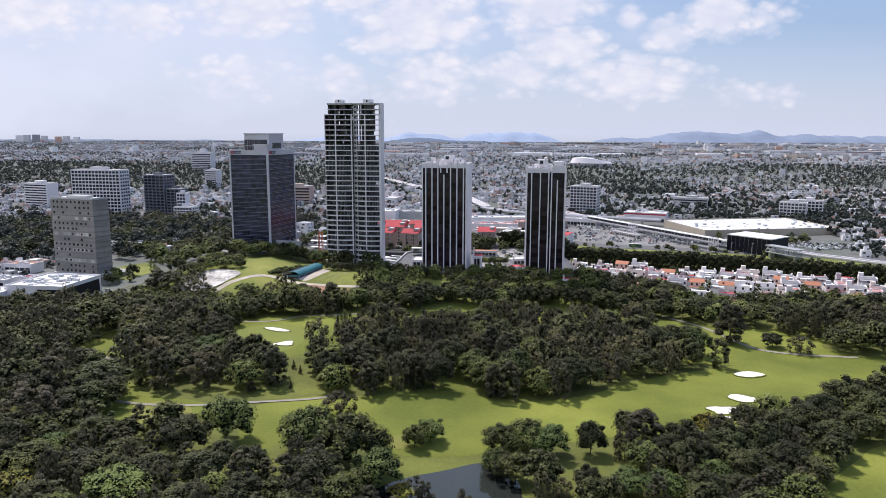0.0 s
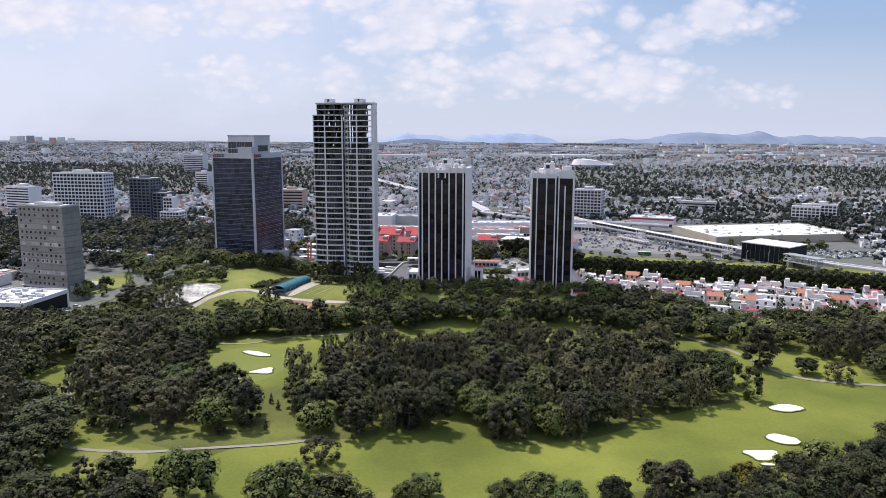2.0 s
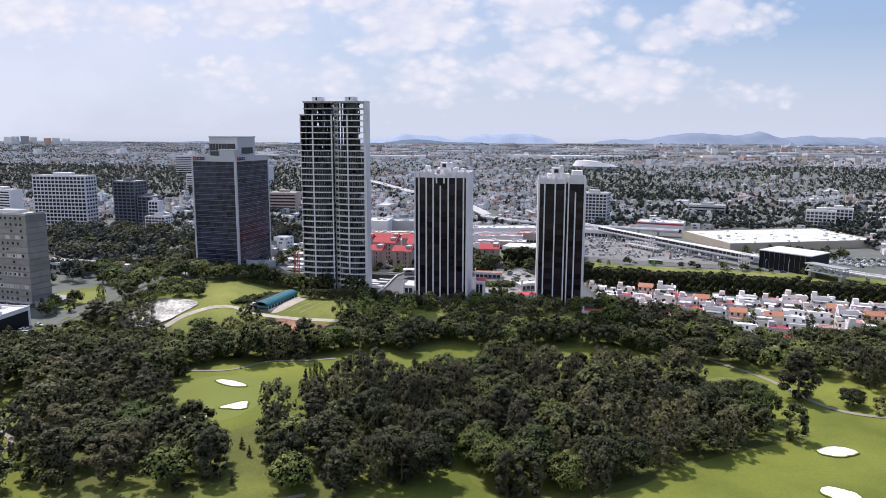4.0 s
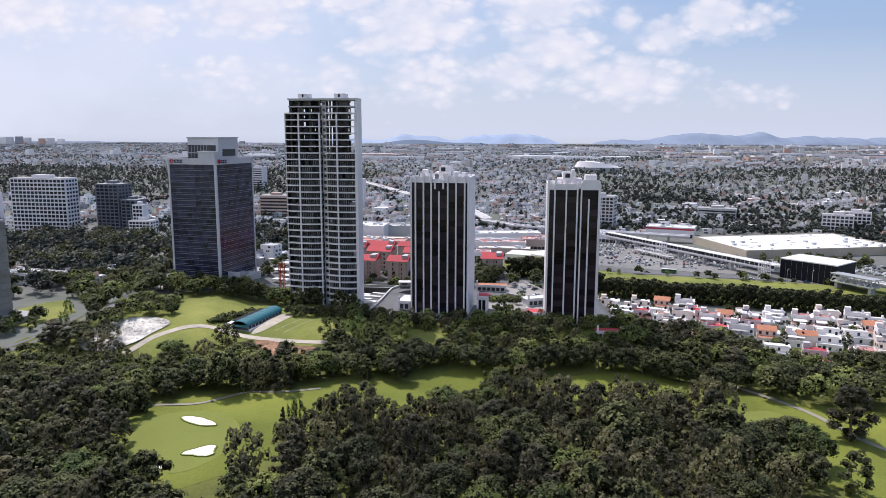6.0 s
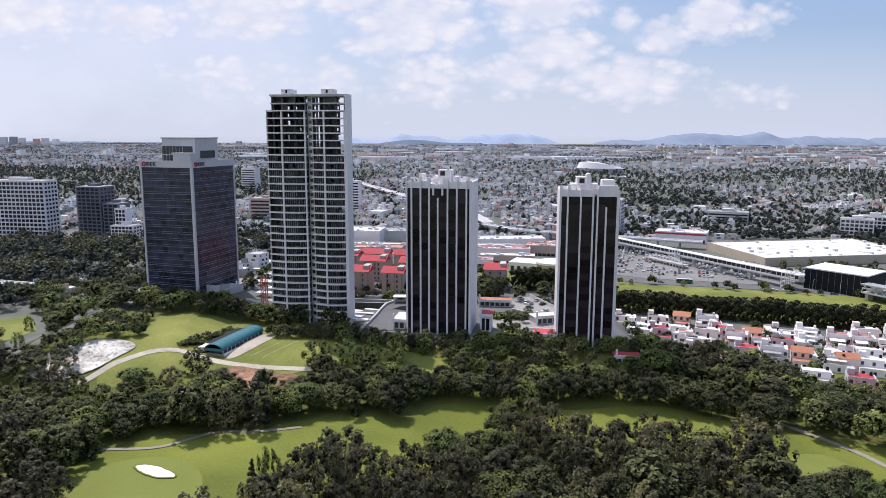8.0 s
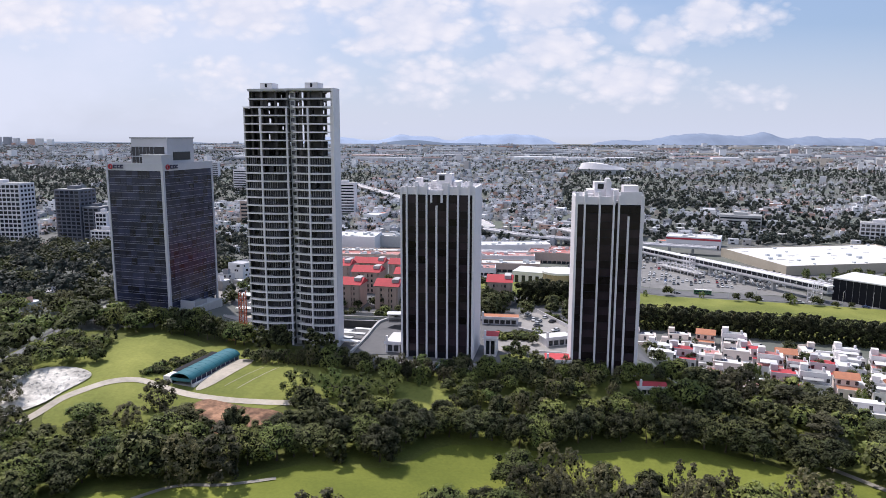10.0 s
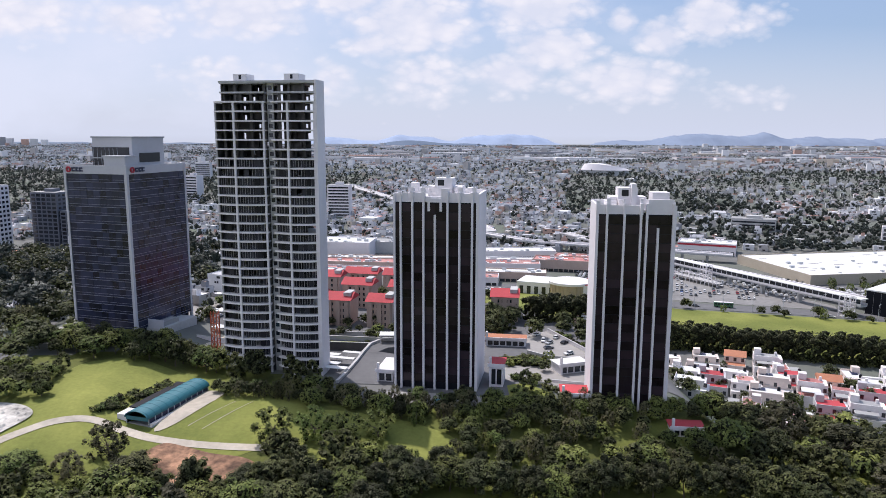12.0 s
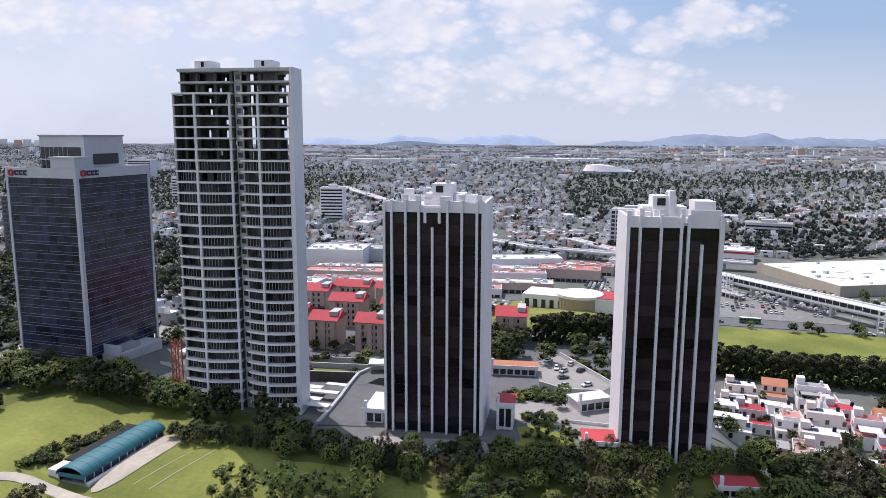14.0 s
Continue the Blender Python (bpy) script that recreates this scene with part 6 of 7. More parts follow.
def black_station():
    top = thing("station_building", pose(262, 606, -14, 0, 0, -52), "large black box building with a white roof", "building")
    part("wall", Shape().box(-20, 20, 0, 30, -3, 15), BLACK, top)
    part("roof", Shape().box(-20.4, 20.4, -0.4, 30.4, 15, 15.7), ROOF_WHITE, top)
    for k in range(10):
        part("panel_joint", Shape().box(-20 + k * 4 + 0.05, -20 + k * 4 + 0.15, -0.06, -0.02, 0, 15), FRAME_GREY, top)
    tr = thing("truss_bridge", pose(272, 588, -14, 0, 0, -64), "white steel truss bridge over the rails", "bridge")
    part("deck", Shape().box(0, 30, -4, 4, 5.5, 6.2), CONCRETE, tr)
    part("roof", Shape().box(-0.5, 30.5, -4.6, 4.6, 11.2, 11.6), FRAME_GREY, tr)
    for y in (-4, 4):
        lat = Shape().bar((0, y, 6.2), (30, y, 6.2), 0.3).bar((0, y, 11), (30, y, 11), 0.3)
        for k in range(6):
            x = k * 5
            lat.bar((x, y, 6.2), (x + 2.5, y, 11), 0.22).bar((x + 2.5, y, 11), (x + 5, y, 6.2), 0.22)
        part("truss", lat, STEEL, tr, "pale steel zigzag truss")
    for x in (3, 27):
        part("pier", Shape().box(x - 1, x + 1, -2.5, 2.5, -3, 5.5), CONCRETE, tr)


black_station()


def viaduct(points, label, z, width=9.0, rail=True):
    """An elevated track on piers along a line of points."""
    top = thing("viaduct", pose(0, 0, 0), label, "viaduct")
    deck = Shape()
    for (ax, ay), (bx, by) in zip(points, points[1:]):
        d = Vector((bx - ax, by - ay, 0))
        n = Vector((-d.y, d.x, 0)).normalized() * width / 2
        q = [(ax - n.x, ay - n.y), (bx - n.x, by - n.y), (bx + n.x, by + n.y), (ax + n.x, ay + n.y)]
        za, zb = ground_z(ax, ay) + z, ground_z(bx, by) + z
        deck = Shape()
        k = 0
        deck.v += [(q[0][0], q[0][1], za - 1.2), (q[1][0], q[1][1], zb - 1.2), (q[2][0], q[2][1], zb - 1.2), (q[3][0], q[3][1], za - 1.2), (q[0][0], q[0][1], za), (q[1][0], q[1][1], zb), (q[2][0], q[2][1], zb), (q[3][0], q[3][1], za)]
        deck.f += [tuple(k + i for i in f) for f in ((3, 2, 1, 0), (4, 5, 6, 7), (0, 1, 5, 4), (1, 2, 6, 5), (2, 3, 7, 6), (3, 0, 4, 7))]
        part("deck", deck, CONCRETE, top)
        for s in (-1, 1):
            part("parapet", Shape().bar((ax + s * n.x * 0.96, ay + s * n.y * 0.96, za + 0.5), (bx + s * n.x * 0.96, by + s * n.y * 0.96, zb + 0.5), 0.5), WHITE, top)
        m = int(d.length / 22) + 1
        for i in range(m):
            x, y = ax + (bx - ax) * i / m, ay + (by - ay) * i / m
            part("pier", Shape().box(x - 0.9, x + 0.9, y - 0.9, y + 0.9, ground_z(x, y) - 2, ground_z(x, y) + z - 1.0), CONCRETE, top)


viaduct([(120, 905), (172, 800), (215, 715), (250, 645), (276, 596), (300, 560), (345, 512), (430, 450)], "long elevated rail viaduct with pale parapets", 6.0)
viaduct([(40, 900), (78, 860), (130, 835), (240, 790)], "curved elevated road behind the shops", 6.5, 10.0)
viaduct([(-160, 1400), (-60, 1180), (30, 1010), (50, 920)], "pale elevated highway through the trees", 5.0, 12.0)


def stadium():
    top = thing("stadium", pose(338, 1680, 12, 0, 0, -12), "white stadium with a sweeping curved roof", "stadium")
    outer = [(46 * math.cos(a), 32 * math.sin(a)) for a in [k * math.tau / 36 for k in range(36)]]
    part("bowl", Shape().prism(outer, -10, 9.5), STEEL, top)
    s = Shape()
    n = 40
    for k in range(n + 1):
        a = k * math.tau / n
        h = 15 + 7 * math.cos(a + 2.4)
        s.v += [(50 * math.cos(a), 36 * math.sin(a), 9), (44 * math.cos(a), 30 * math.sin(a), h), (29 * math.cos(a), 18 * math.sin(a), h + 1)]
    for k in range(n):
        s.f += [(3 * k, 3 * k + 3, 3 * k + 4, 3 * k + 1), (3 * k + 1, 3 * k + 4, 3 * k + 5, 3 * k + 2)]
    part("roof_shell", s, WHITE, top, "smooth white roof shell")
    part("pitch", Shape().box(-24, 24, -14, 14, 9.5, 9.8), FAIRWAY, top)


stadium()


# ---- ground round the towers ----
for poly, lift, material, name, label in (
    ([(-130, 560), (-60, 500), (-38, 470), (20, 448), (40, 470), (62, 470), (88, 452), (92, 560), (60, 640), (-118, 690)], 0.10, ASPHALT, "pavement", "grey yards and driveways round the towers"),
    ([(37, 500), (36, 525), (49, 535), (62, 499), (56, 492), (44, 494)], 0.2, PAVING, "pavement", "pale concrete parking court behind the towers"),
    ([(20, 468), (22, 482), (42, 490), (60, 490), (60, 454), (42, 452), (38, 466)], 0.22, PAVING, "pavement", "pale forecourt drive between the towers"),
    ([(-52, 508), (-52, 519), (-29, 516), (-26, 507)], 0.3, FIELD, "lawn", "planted strip above a retaining wall"),
    ([(11, 441), (12, 450), (24, 452), (24, 462), (31, 465), (40, 453), (40, 441), (26, 436)], 0.28, FIELD, "lawn", "small bright lawn beside the tower"),
    ([(-20, 446), (-20, 456), (12, 452), (20, 446), (8, 440)], 0.3, PAVING, "pavement", "pale terrace at the tower's foot"),
    ([(18, 600), (30, 680), (52, 690), (96, 662), (144, 631), (199, 617), (245, 603), (330, 574), (440, 535), (440, 420), (330, 468), (260, 500), (200, 522), (161, 535), (118, 550), (60, 560)], 0.12, FIELD, "grass_verge", "open strip of yellow-green grass beside the road"),
    ([(20, 692), (52, 706), (100, 680), (148, 649), (203, 635), (249, 621), (336, 592), (450, 550), (444, 538), (332, 577), (246, 606), (200, 620), (145, 634), (97, 665), (52, 693), (28, 684)], 0.2, ASPHALT, "road", "grey multi-lane road past the car park"),
    ([(104, 682), (118, 760), (164, 778), (206, 712), (242, 640), (238, 628), (203, 638), (150, 654)], 0.16, LOT, "car_park", "pale crowded car park under the footbridge"),
    ([(240, 655), (212, 716), (236, 726), (300, 690), (330, 610)], 0.13, ASPHALT, "road", "dark access road beside the store"),
    ([(-245, 490), (-236, 512), (-226, 520), (-206, 490), (-214, 457), (-226, 462)], 0.2, FIELD, "lawn", "fenced grass sports court"),
    ([(-130, 500), (-170, 500), (-180, 560), (-112, 580), (-112, 545), (-160, 550)], 0.2, PAVING, "pavement", "paved yard at the office block's foot"),
    ([(-96, 486), (-104, 505), (-96, 530), (-80, 520), (-82, 490)], 0.26, PALE_EARTH, "bare_ground", "bare sandy building site"),
):
    tagged(new(name, draped(name, poly, lift, material, 5.0)), label, "grass" if "grass" in label or name == "lawn" else "ground", kind="structure")
for pts, width, label in (
    ([(-222, 392), (-198, 418), (-184, 428), (-172, 442), (-172, 478), (-190, 520), (-205, 580)], 8.0, "grey road climbing beside the golf course"),
    ([(-205, 420), (-196, 445), (-190, 470)], 4.0, "narrow pale service lane"),
    ([(-120, 640), (-40, 640), (20, 655)], 10.0, "grey street behind the red-roofed flats"),
):
    tagged(new("road", draped("road", ribbon(pts, width), 0.28, ASPHALT, 4.0)), label, "road", kind="structure")


def arched_hall():
    """A long shed with an arched teal roof, a dark lean-to and a pale gable."""
    top = thing("practice_hall", pose(-96.0, 428.5, ground_z(-97, 430) + 0.0, 0, 0, -17), "long shed with an arched teal sheet roof", "building")
    n, w, length, h = 12, 8.8, 31.0, 2.5
    roof = Shape()
    for k in range(n + 1):
        a = math.pi * k / n
        x, z = -w / 2 * math.cos(a), h + 2.3 * math.sin(a)
        roof.v += [(x, -0.8, z), (x, length + 0.8, z), (x * 0.98, -0.8, z - 0.2), (x * 0.98, length + 0.8, z - 0.2)]
    for k in range(n):
        a, b = 4 * k, 4 * k + 4
        roof.f += [(a, b, b + 1, a + 1), (a + 2, a + 3, b + 3, b + 2), (a, a + 2, b + 2, b), (a + 1, b + 1, b + 3, a + 3)]
    part("roof", roof, TEAL, top, "arched teal sheet roof")
    for k in range(11):
        y = length * k / 10
        s = Shape()
        for i in range(n):
            a0, a1 = math.pi * i / n, math.pi * (i + 1) / n
            s.bar((-w / 2 * 1.01 * math.cos(a0), y, h + 2.34 * math.sin(a0)), (-w / 2 * 1.01 * math.cos(a1), y, h + 2.34 * math.sin(a1)), 0.035)
        part("roof_seam", s, TEAL, top)
        for x in (-w / 2 + 0.2, w / 2 - 0.2):
            part("post", Shape().box(x - 0.12, x + 0.12, y - 0.12, y + 0.12, -3, h), STEEL, top)
    part("side_wall", Shape().box(-w / 2 + 0.35, -w / 2 + 0.5, 0, length, -3, h), BLACK, top)
    part("east_wall", Shape().box(w / 2 - 0.5, w / 2 - 0.35, 0, length, -3, h), NAVY, top)
    part("back_wall", Shape().box(-w / 2 + 0.5, w / 2 - 0.5, length - 0.2, length, -3, h), WHITE, top)
    part("front_fascia", Shape().box(-w / 2 + 0.2, w / 2 - 0.2, -0.3, -0.1, h - 0.9, h + 0.3), TEAL, top)
    part("kerb", Shape().box(w / 2 + 0.1, w / 2 + 1.0, 0, length, -3, 0.9), WHITE, top)
    part("floor", Shape().box(-w / 2 + 0.5, w / 2, 0, length - 0.2, -3, 0.35), PAVING, top)
    part("lean_to", Shape().box(-w / 2 - 3.8, -w / 2 - 0.1, 6, length, -3, 3.0), BLACK, top, "long black lean-to roof")
    part("lean_to_end", Shape().box(-w / 2 - 3.9, -w / 2 - 0.1, 0.5, 5.9, -3, 2.6), WHITE, top, "white shed end")


arched_hall()


def hoist():
    top = thing("builders_hoist", pose(-89, 487, 0, 0, 0, -10), "orange-red lattice hoist beside the unfinished tower", "hoist")
    s = Shape()
    for x in (-1.2, 1.2):
        for y in (-1.2, 1.2):
            part("mast", Shape().bar((x, y, -2), (x, y, 21), 0.16), RUST, top)
    for k in range(9):
        z = k * 2.4
        for a, b in (((-1.2, -1.2), (1.2, -1.2)), ((1.2, -1.2), (1.2, 1.2)), ((-1.2, 1.2), (-1.2, -1.2))):
            s.bar((*a, z), (*b, z + 2.4), 0.1).bar((*a, z), (*b, z), 0.1)
    part("lattice", s, RUST, top)
    part("cabin", Shape().box(-3.2, -1.4, -1.2, 1.2, 0.5, 3.4), RUST, top)
    part("hut", Shape().box(-5.5, -2.2, -4.5, -2, -1, 1.6), TILE_ORANGE, top)


hoist()


def pavilion(x, y, turn, w, d, h, label, roof):
    top = thing("pavilion", pose(x, y, ground_z(x, y), 0, 0, turn), label, "building", "low pavilions by the towers")
    part("wall", Shape().box(-w / 2, w / 2, 0, d, -3, h), WHITE, top)
    part("roof", Shape().box(-w / 2 - 0.5, w / 2 + 0.5, -0.5, d + 0.5, h, h + 0.35), roof, top)
    part("parapet", Shape().box(-w / 2 - 0.6, w / 2 + 0.6, -0.8, -0.52, h - 0.4, h + 0.9), WHITE, top)
    windows_on(top, -w / 2 + 0.4, w / 2 - 0.4, -0.06, 0.3, h - 0.5, max(int(w / 2.5), 2), 1, 0.8, hfill=0.8)
    part("chimney", Shape().box(-w / 2, -w / 2 + 0.8, -0.7, 0.3, -1, h + 3.2), WHITE, top)


pavilion(45, 441, -6, 9, 9, 4.6, "white entrance pavilion with a red flat roof", TILE_RED)
pavilion(77, 424, -6, 10, 6, 2.8, "low white gatehouse with a red roof", TILE_RED)
pavilion(20, 461, -10, 5, 9, 8.0, "narrow white annex with a red top", TILE_RED)
pavilion(51, 476, 18, 12, 7, 3.6, "white flat-roofed service box", ROOF_WHITE)
pavilion(28, 511, -8, 17, 7, 3.2, "low garage with an orange tile roof", TILE_ORANGE)
pavilion(-20.5, 466, -10, 6, 15, 4.2, "small white storehouse with a bright roof", ROOF_WHITE)


def canopies():
    """Low open shelters with thin white roofs, and walls that hold back the bank behind them."""
    for x, y, w, d, turn in ((-45, 492, 9, 3, -16), (-40, 487, 12, 2.6, -16), (-44, 481, 10, 3, -16), (-40, 475, 9, 3, -16), (-36, 494, 8, 2.4, -16), (-104, 560, 16, 7, -14), (-96, 545, 12, 6, -14), (-108, 582, 14, 8, -14), (-92, 574, 10, 7, -14), (-100, 532, 10, 5, -14)):
        z = ground_z(x, y)
        top = thing("parking_canopy", pose(x, y, z, 0, 0, turn), "thin white flat canopy on steel posts", "canopy", "parking canopies")
        part("roof", Shape().box(-w / 2, w / 2, -d / 2, d / 2, 2.6, 2.8), ROOF_WHITE, top)
        for px in (-w / 2 + 0.4, w / 2 - 0.4):
            for py in (-d / 2 + 0.3, d / 2 - 0.3):
                part("post", Shape().box(px - 0.08, px + 0.08, py - 0.08, py + 0.08, -0.5, 2.6), STEEL, top)
    for pts, h, material, label in (
        (((-52, 506), (-29, 504)), 3.6, INNER, "dark retaining wall below a planted strip"),
        (((-53, 521), (-30, 518), (-14, 516)), 2.0, PALE_PANEL, "pale low wall along the upper driveway"),
        (((-54, 528), (-30, 525), (-12, 523)), 2.2, CONCRETE, "concrete garden wall behind the driveway"),
        (((49.5, 535), (62.5, 499)), 1.6, WHITE, "white wall along the parking court"),
        (((36, 500), (44, 492), (56, 491)), 1.8, CONCRETE, "grey wall between court and drive"),
        (((41, 466), (56, 462)), 1.0, WHITE, "low white planter wall by the drive"),
        (((-108, 520), (-88, 512)), 2.2, WHITE, "white site wall beside the tower"),
        (((-130, 508), (-112, 502)), 3.4, PALE_PANEL, "pale wall at the office block's yard"),
    ):
        for (ax, ay), (bx, by) in zip(pts, pts[1:]):
            z = ground_z((ax + bx) / 2, (ay + by) / 2)
            top = thing("retaining_wall", pose(ax, ay, z, 0, 0, math.degrees(math.atan2(by - ay, bx - ax))), label, "wall")
            n = math.hypot(bx - ax, by - ay)
            part("wall", Shape().box(0, n, -0.2, 0.2, -2, h), material, top)
            part("coping", Shape().box(-0.05, n + 0.05, -0.3, 0.3, h, h + 0.15), CONCRETE, top)


canopies()


def ramp():
    """A grey deck rising behind a white parapet that curves up from the street."""
    top = thing("access_ramp", pose(0, 0, 0), "curved concrete access ramp with a white side wall", "ramp")
    line_pts = [(-38, 464), (-36, 472), (-33.5, 483), (-31.5, 494), (-29.5, 503), (-26, 507.5), (-19, 509)]
    rise = (0.4, 0.8, 1.6, 2.4, 3.0, 3.3, 3.4)
    deck = Shape()
    for (x, y), dz in zip(line_pts, rise):
        z = ground_z(x, y) + dz
        ex = -17 if y < 500 else x + 4
        ey = y - 1 if y < 500 else y - 8
        deck.v += [(x, y, z), (ex, ey, z - 0.3), (x, y, z - 5), (ex, ey, z - 5)]
    for k in range(len(line_pts) - 1):
        a = 4 * k
        deck.f += [(a, a + 1, a + 5, a + 4), (a, a + 4, a + 6, a + 2), (a + 1, a + 3, a + 7, a + 5)]
    deck.f += [(0, 2, 3, 1)]
    part("deck", deck, ASPHALT, top, "grey driving surface")
    for k in range(len(line_pts) - 1):
        (ax, ay), (bx, by) = line_pts[k], line_pts[k + 1]
        part("side_wall", Shape().bar((ax, ay, ground_z(ax, ay) + rise[k] + 0.5), (bx, by, ground_z(bx, by) + rise[k + 1] + 0.5), 0.5), CONCRETE, top)
    part("gate_roof", Shape().box(-26, -15, 505, 511, ground_z(-20, 508) + 6.2, ground_z(-20, 508) + 6.6), ROOF_WHITE, top, "thin white gate roof")
    for x, y in ((-25.5, 505.5), (-15.5, 505.5), (-25.5, 510.5), (-15.5, 510.5)):
        part("post", Shape().box(x - 0.2, x + 0.2, y - 0.2, y + 0.2, ground_z(x, y) - 1, ground_z(-20, 508) + 6.2), WHITE, top)


ramp()
pool = thing("swimming_pool", pose(0, 446, 0.25, 0, 0, -8), "small blue swimming pool with a pale rim", "pool")
ring = [(3.6 * math.cos(k * math.tau / 20), 2.0 * math.sin(k * math.tau / 20)) for k in range(20)]
part("basin", Shape().prism(ring, -1.5, 0.25), POOL, pool)
rim = Shape()
for (ax, ay), (bx, by) in zip(ring, ring[1:] + ring[:1]):
    rim.bar((ax, ay, 0.2), (bx, by, 0.2), 0.22)
part("rim", rim, WHITE, pool)


# ---- town houses ----
def town_house(variant):
    """A white two- or three-storey house with terraces, parapets, a coloured roof and a water tank."""
    r = random.Random(900 + variant)
    w, d, h = r.uniform(9, 13), r.uniform(11, 15), r.choice((4.8, 5.4, 5.8, 7.4))
    wall = (HOUSE_WHITE, HOUSE_WHITE, HOUSE_CREAM, HOUSE_WHITE, HOUSE_GREY, HOUSE_WHITE, HOUSE_CREAM, HOUSE_WHITE)[variant % 8]
    roof = (ROOF_WHITE, FADED_RED, ROOF_WHITE, FADED_RED, TILE_RED, ROOF_GREY, TILE_ORANGE, ROOF_WHITE)[variant % 8]
    name = ("white house with a bright flat roof", "white house with a red terrace roof", "cream house with a bright flat roof", "white house with a faded red terrace",
            "grey-white house with a red terrace roof", "white house with a grey flat roof", "cream house with an orange roof", "white house with a stepped white roof")[variant % 8]
    top = thing("town_house", pose(0, 0, 0), name, "house", "town houses beside the golf course")
    d2 = d * r.uniform(0.5, 0.65)
    part("wall", Shape().box(-w / 2, w / 2, 0, d, -3, h * 0.5), wall, top)
    part("upper_wall", Shape().box(-w / 2 + 0.02, w / 2 - r.uniform(0.02, 1.6), d - d2, d - 0.02, h * 0.5, h), wall, top)
    part("terrace", Shape().box(-w / 2 + 0.25, w / 2 - 0.25, 0.25, d - d2 - 0.05, h * 0.5, h * 0.5 + 0.1), roof, top)
    if roof is TILE_ORANGE:
        part("roof", Shape().gable(-w / 2 - 0.3, w / 2 + 0.2, d - d2 - 0.4, d + 0.3, h, h + 1.9), roof, top)
    else:
        part("roof", Shape().box(-w / 2 + 0.25, w / 2 - 1.8, d - d2 + 0.25, d - 0.3, h, h + 0.1), roof, top)
        p = Shape().box(-w / 2, w / 2 - 1.6, d - d2, d - d2 + 0.22, h, h + 0.8).box(-w / 2, -w / 2 + 0.22, d - d2 + 0.22, d, h, h + 0.8)
        part("parapet", p, wall, top)
        if variant % 3:
            part("stair_house", Shape().box(-w / 2 + 0.3, -w / 2 + 3.2, d - 3.4, d - 0.4, h + 0.1, h + 2.6), wall, top)
    if variant % 2:
        part("pergola", Shape().box(-w / 2 + 1.0, w / 2 - 3.0, 0.6, d - d2 - 0.8, h * 0.5 + 2.3, h * 0.5 + 2.45), ROOF_GREY if variant % 4 == 1 else ROOF_WHITE, top, "thin terrace shade on posts")
        for px in (-w / 2 + 1.1, w / 2 - 3.1):
            part("post", Shape().box(px - 0.07, px + 0.07, 0.7, 0.84, h * 0.5 + 0.1, h * 0.5 + 2.3), STEEL, top)
    if variant % 4 == 2:
        for k in range(3):
            part("solar_panel", Shape().box(-w / 2 + 1.0 + k * 1.6, -w / 2 + 2.4 + k * 1.6, d - 4.0, d - 1.6, h + 0.3, h + 0.42), NAVY, top)
    part("terrace_wall", Shape().box(-w / 2, w / 2, 0, 0.2, h * 0.5, h * 0.5 + 0.9), wall, top)
    part("water_tank", Shape().tube((w / 2 - 2.6, d - 1.6, h), (w / 2 - 2.6, d - 1.6, h + 1.5), 0.65, 0.55, 10), (BLACK, WHITE)[variant % 2], top)
    for z, y in ((0.6, -0.06), (h * 0.5 + 0.7, d - d2 - 0.06)):
        for k in range(3):
            part("window", pane_mesh("window", 1.3, 1.7, DARK_GLASS), None, top, at=pose(-w / 2 + 0.7 + k * (w - 2.6) / 2, y, z))
    for k in range(2):
        part("window", pane_mesh("window", 1.1, 1.4, DARK_GLASS), None, top, at=pose(-w / 2 - 0.06, d - d2 + 0.8 + k * 2.4, h * 0.5 + 0.8, 0, 0, 90))
    return top


HOUSE_CREAM = surface("cream_wall", (0.70, 0.60, 0.55), 0.85, vary=0.1)
HOUSE_WHITE = surface("warm_white_wall", (0.76, 0.72, 0.72), 0.85, vary=0.14)
HOUSE_GREY = surface("greyed_white_wall", (0.50, 0.50, 0.52), 0.85, vary=0.1)
HOUSES_AT = [(88, 470), (92, 522), (112, 526), (160, 508), (240, 480), (330, 446), (350, 396), (230, 416), (192, 424), (166, 436), (144, 448), (112, 460)]


def town():
    r = random.Random(31)
    firsts = [town_house(k) for k in range(12)]
    along, back = Vector((0.94, -0.34, 0)), Vector((0.34, 0.94, 0))
    o = Vector((80, 530, 0))
    spots = []
    for row in range(-14, 1):
        u = -40.0
        while u < 330:
            p = o + along * u + back * (row * 15.5 - (4 if row % 2 else 0))
            u += r.uniform(10.5, 14.5)
            if inside(p.x, p.y, HOUSES_AT):
                spots.append((p.x + r.uniform(-0.8, 0.8), p.y + r.uniform(-1.5, 1.5), -20 + r.choice((0, 0, 180, 90, -90)) * (1 if r.random() < 0.5 else 0) + r.uniform(-6, 6)))
    spots += [(158, 424, -20), (170, 412, -22)]
    for i, (x, y, a) in enumerate(spots):
        k = r.randrange(12)
        m = pose(x, y, ground_z(x, y), 0, 0, a)
        if i < 12:
            firsts[i].matrix_world = m
        else:
            copy_thing(firsts[k], m)
    return len(spots)


town()


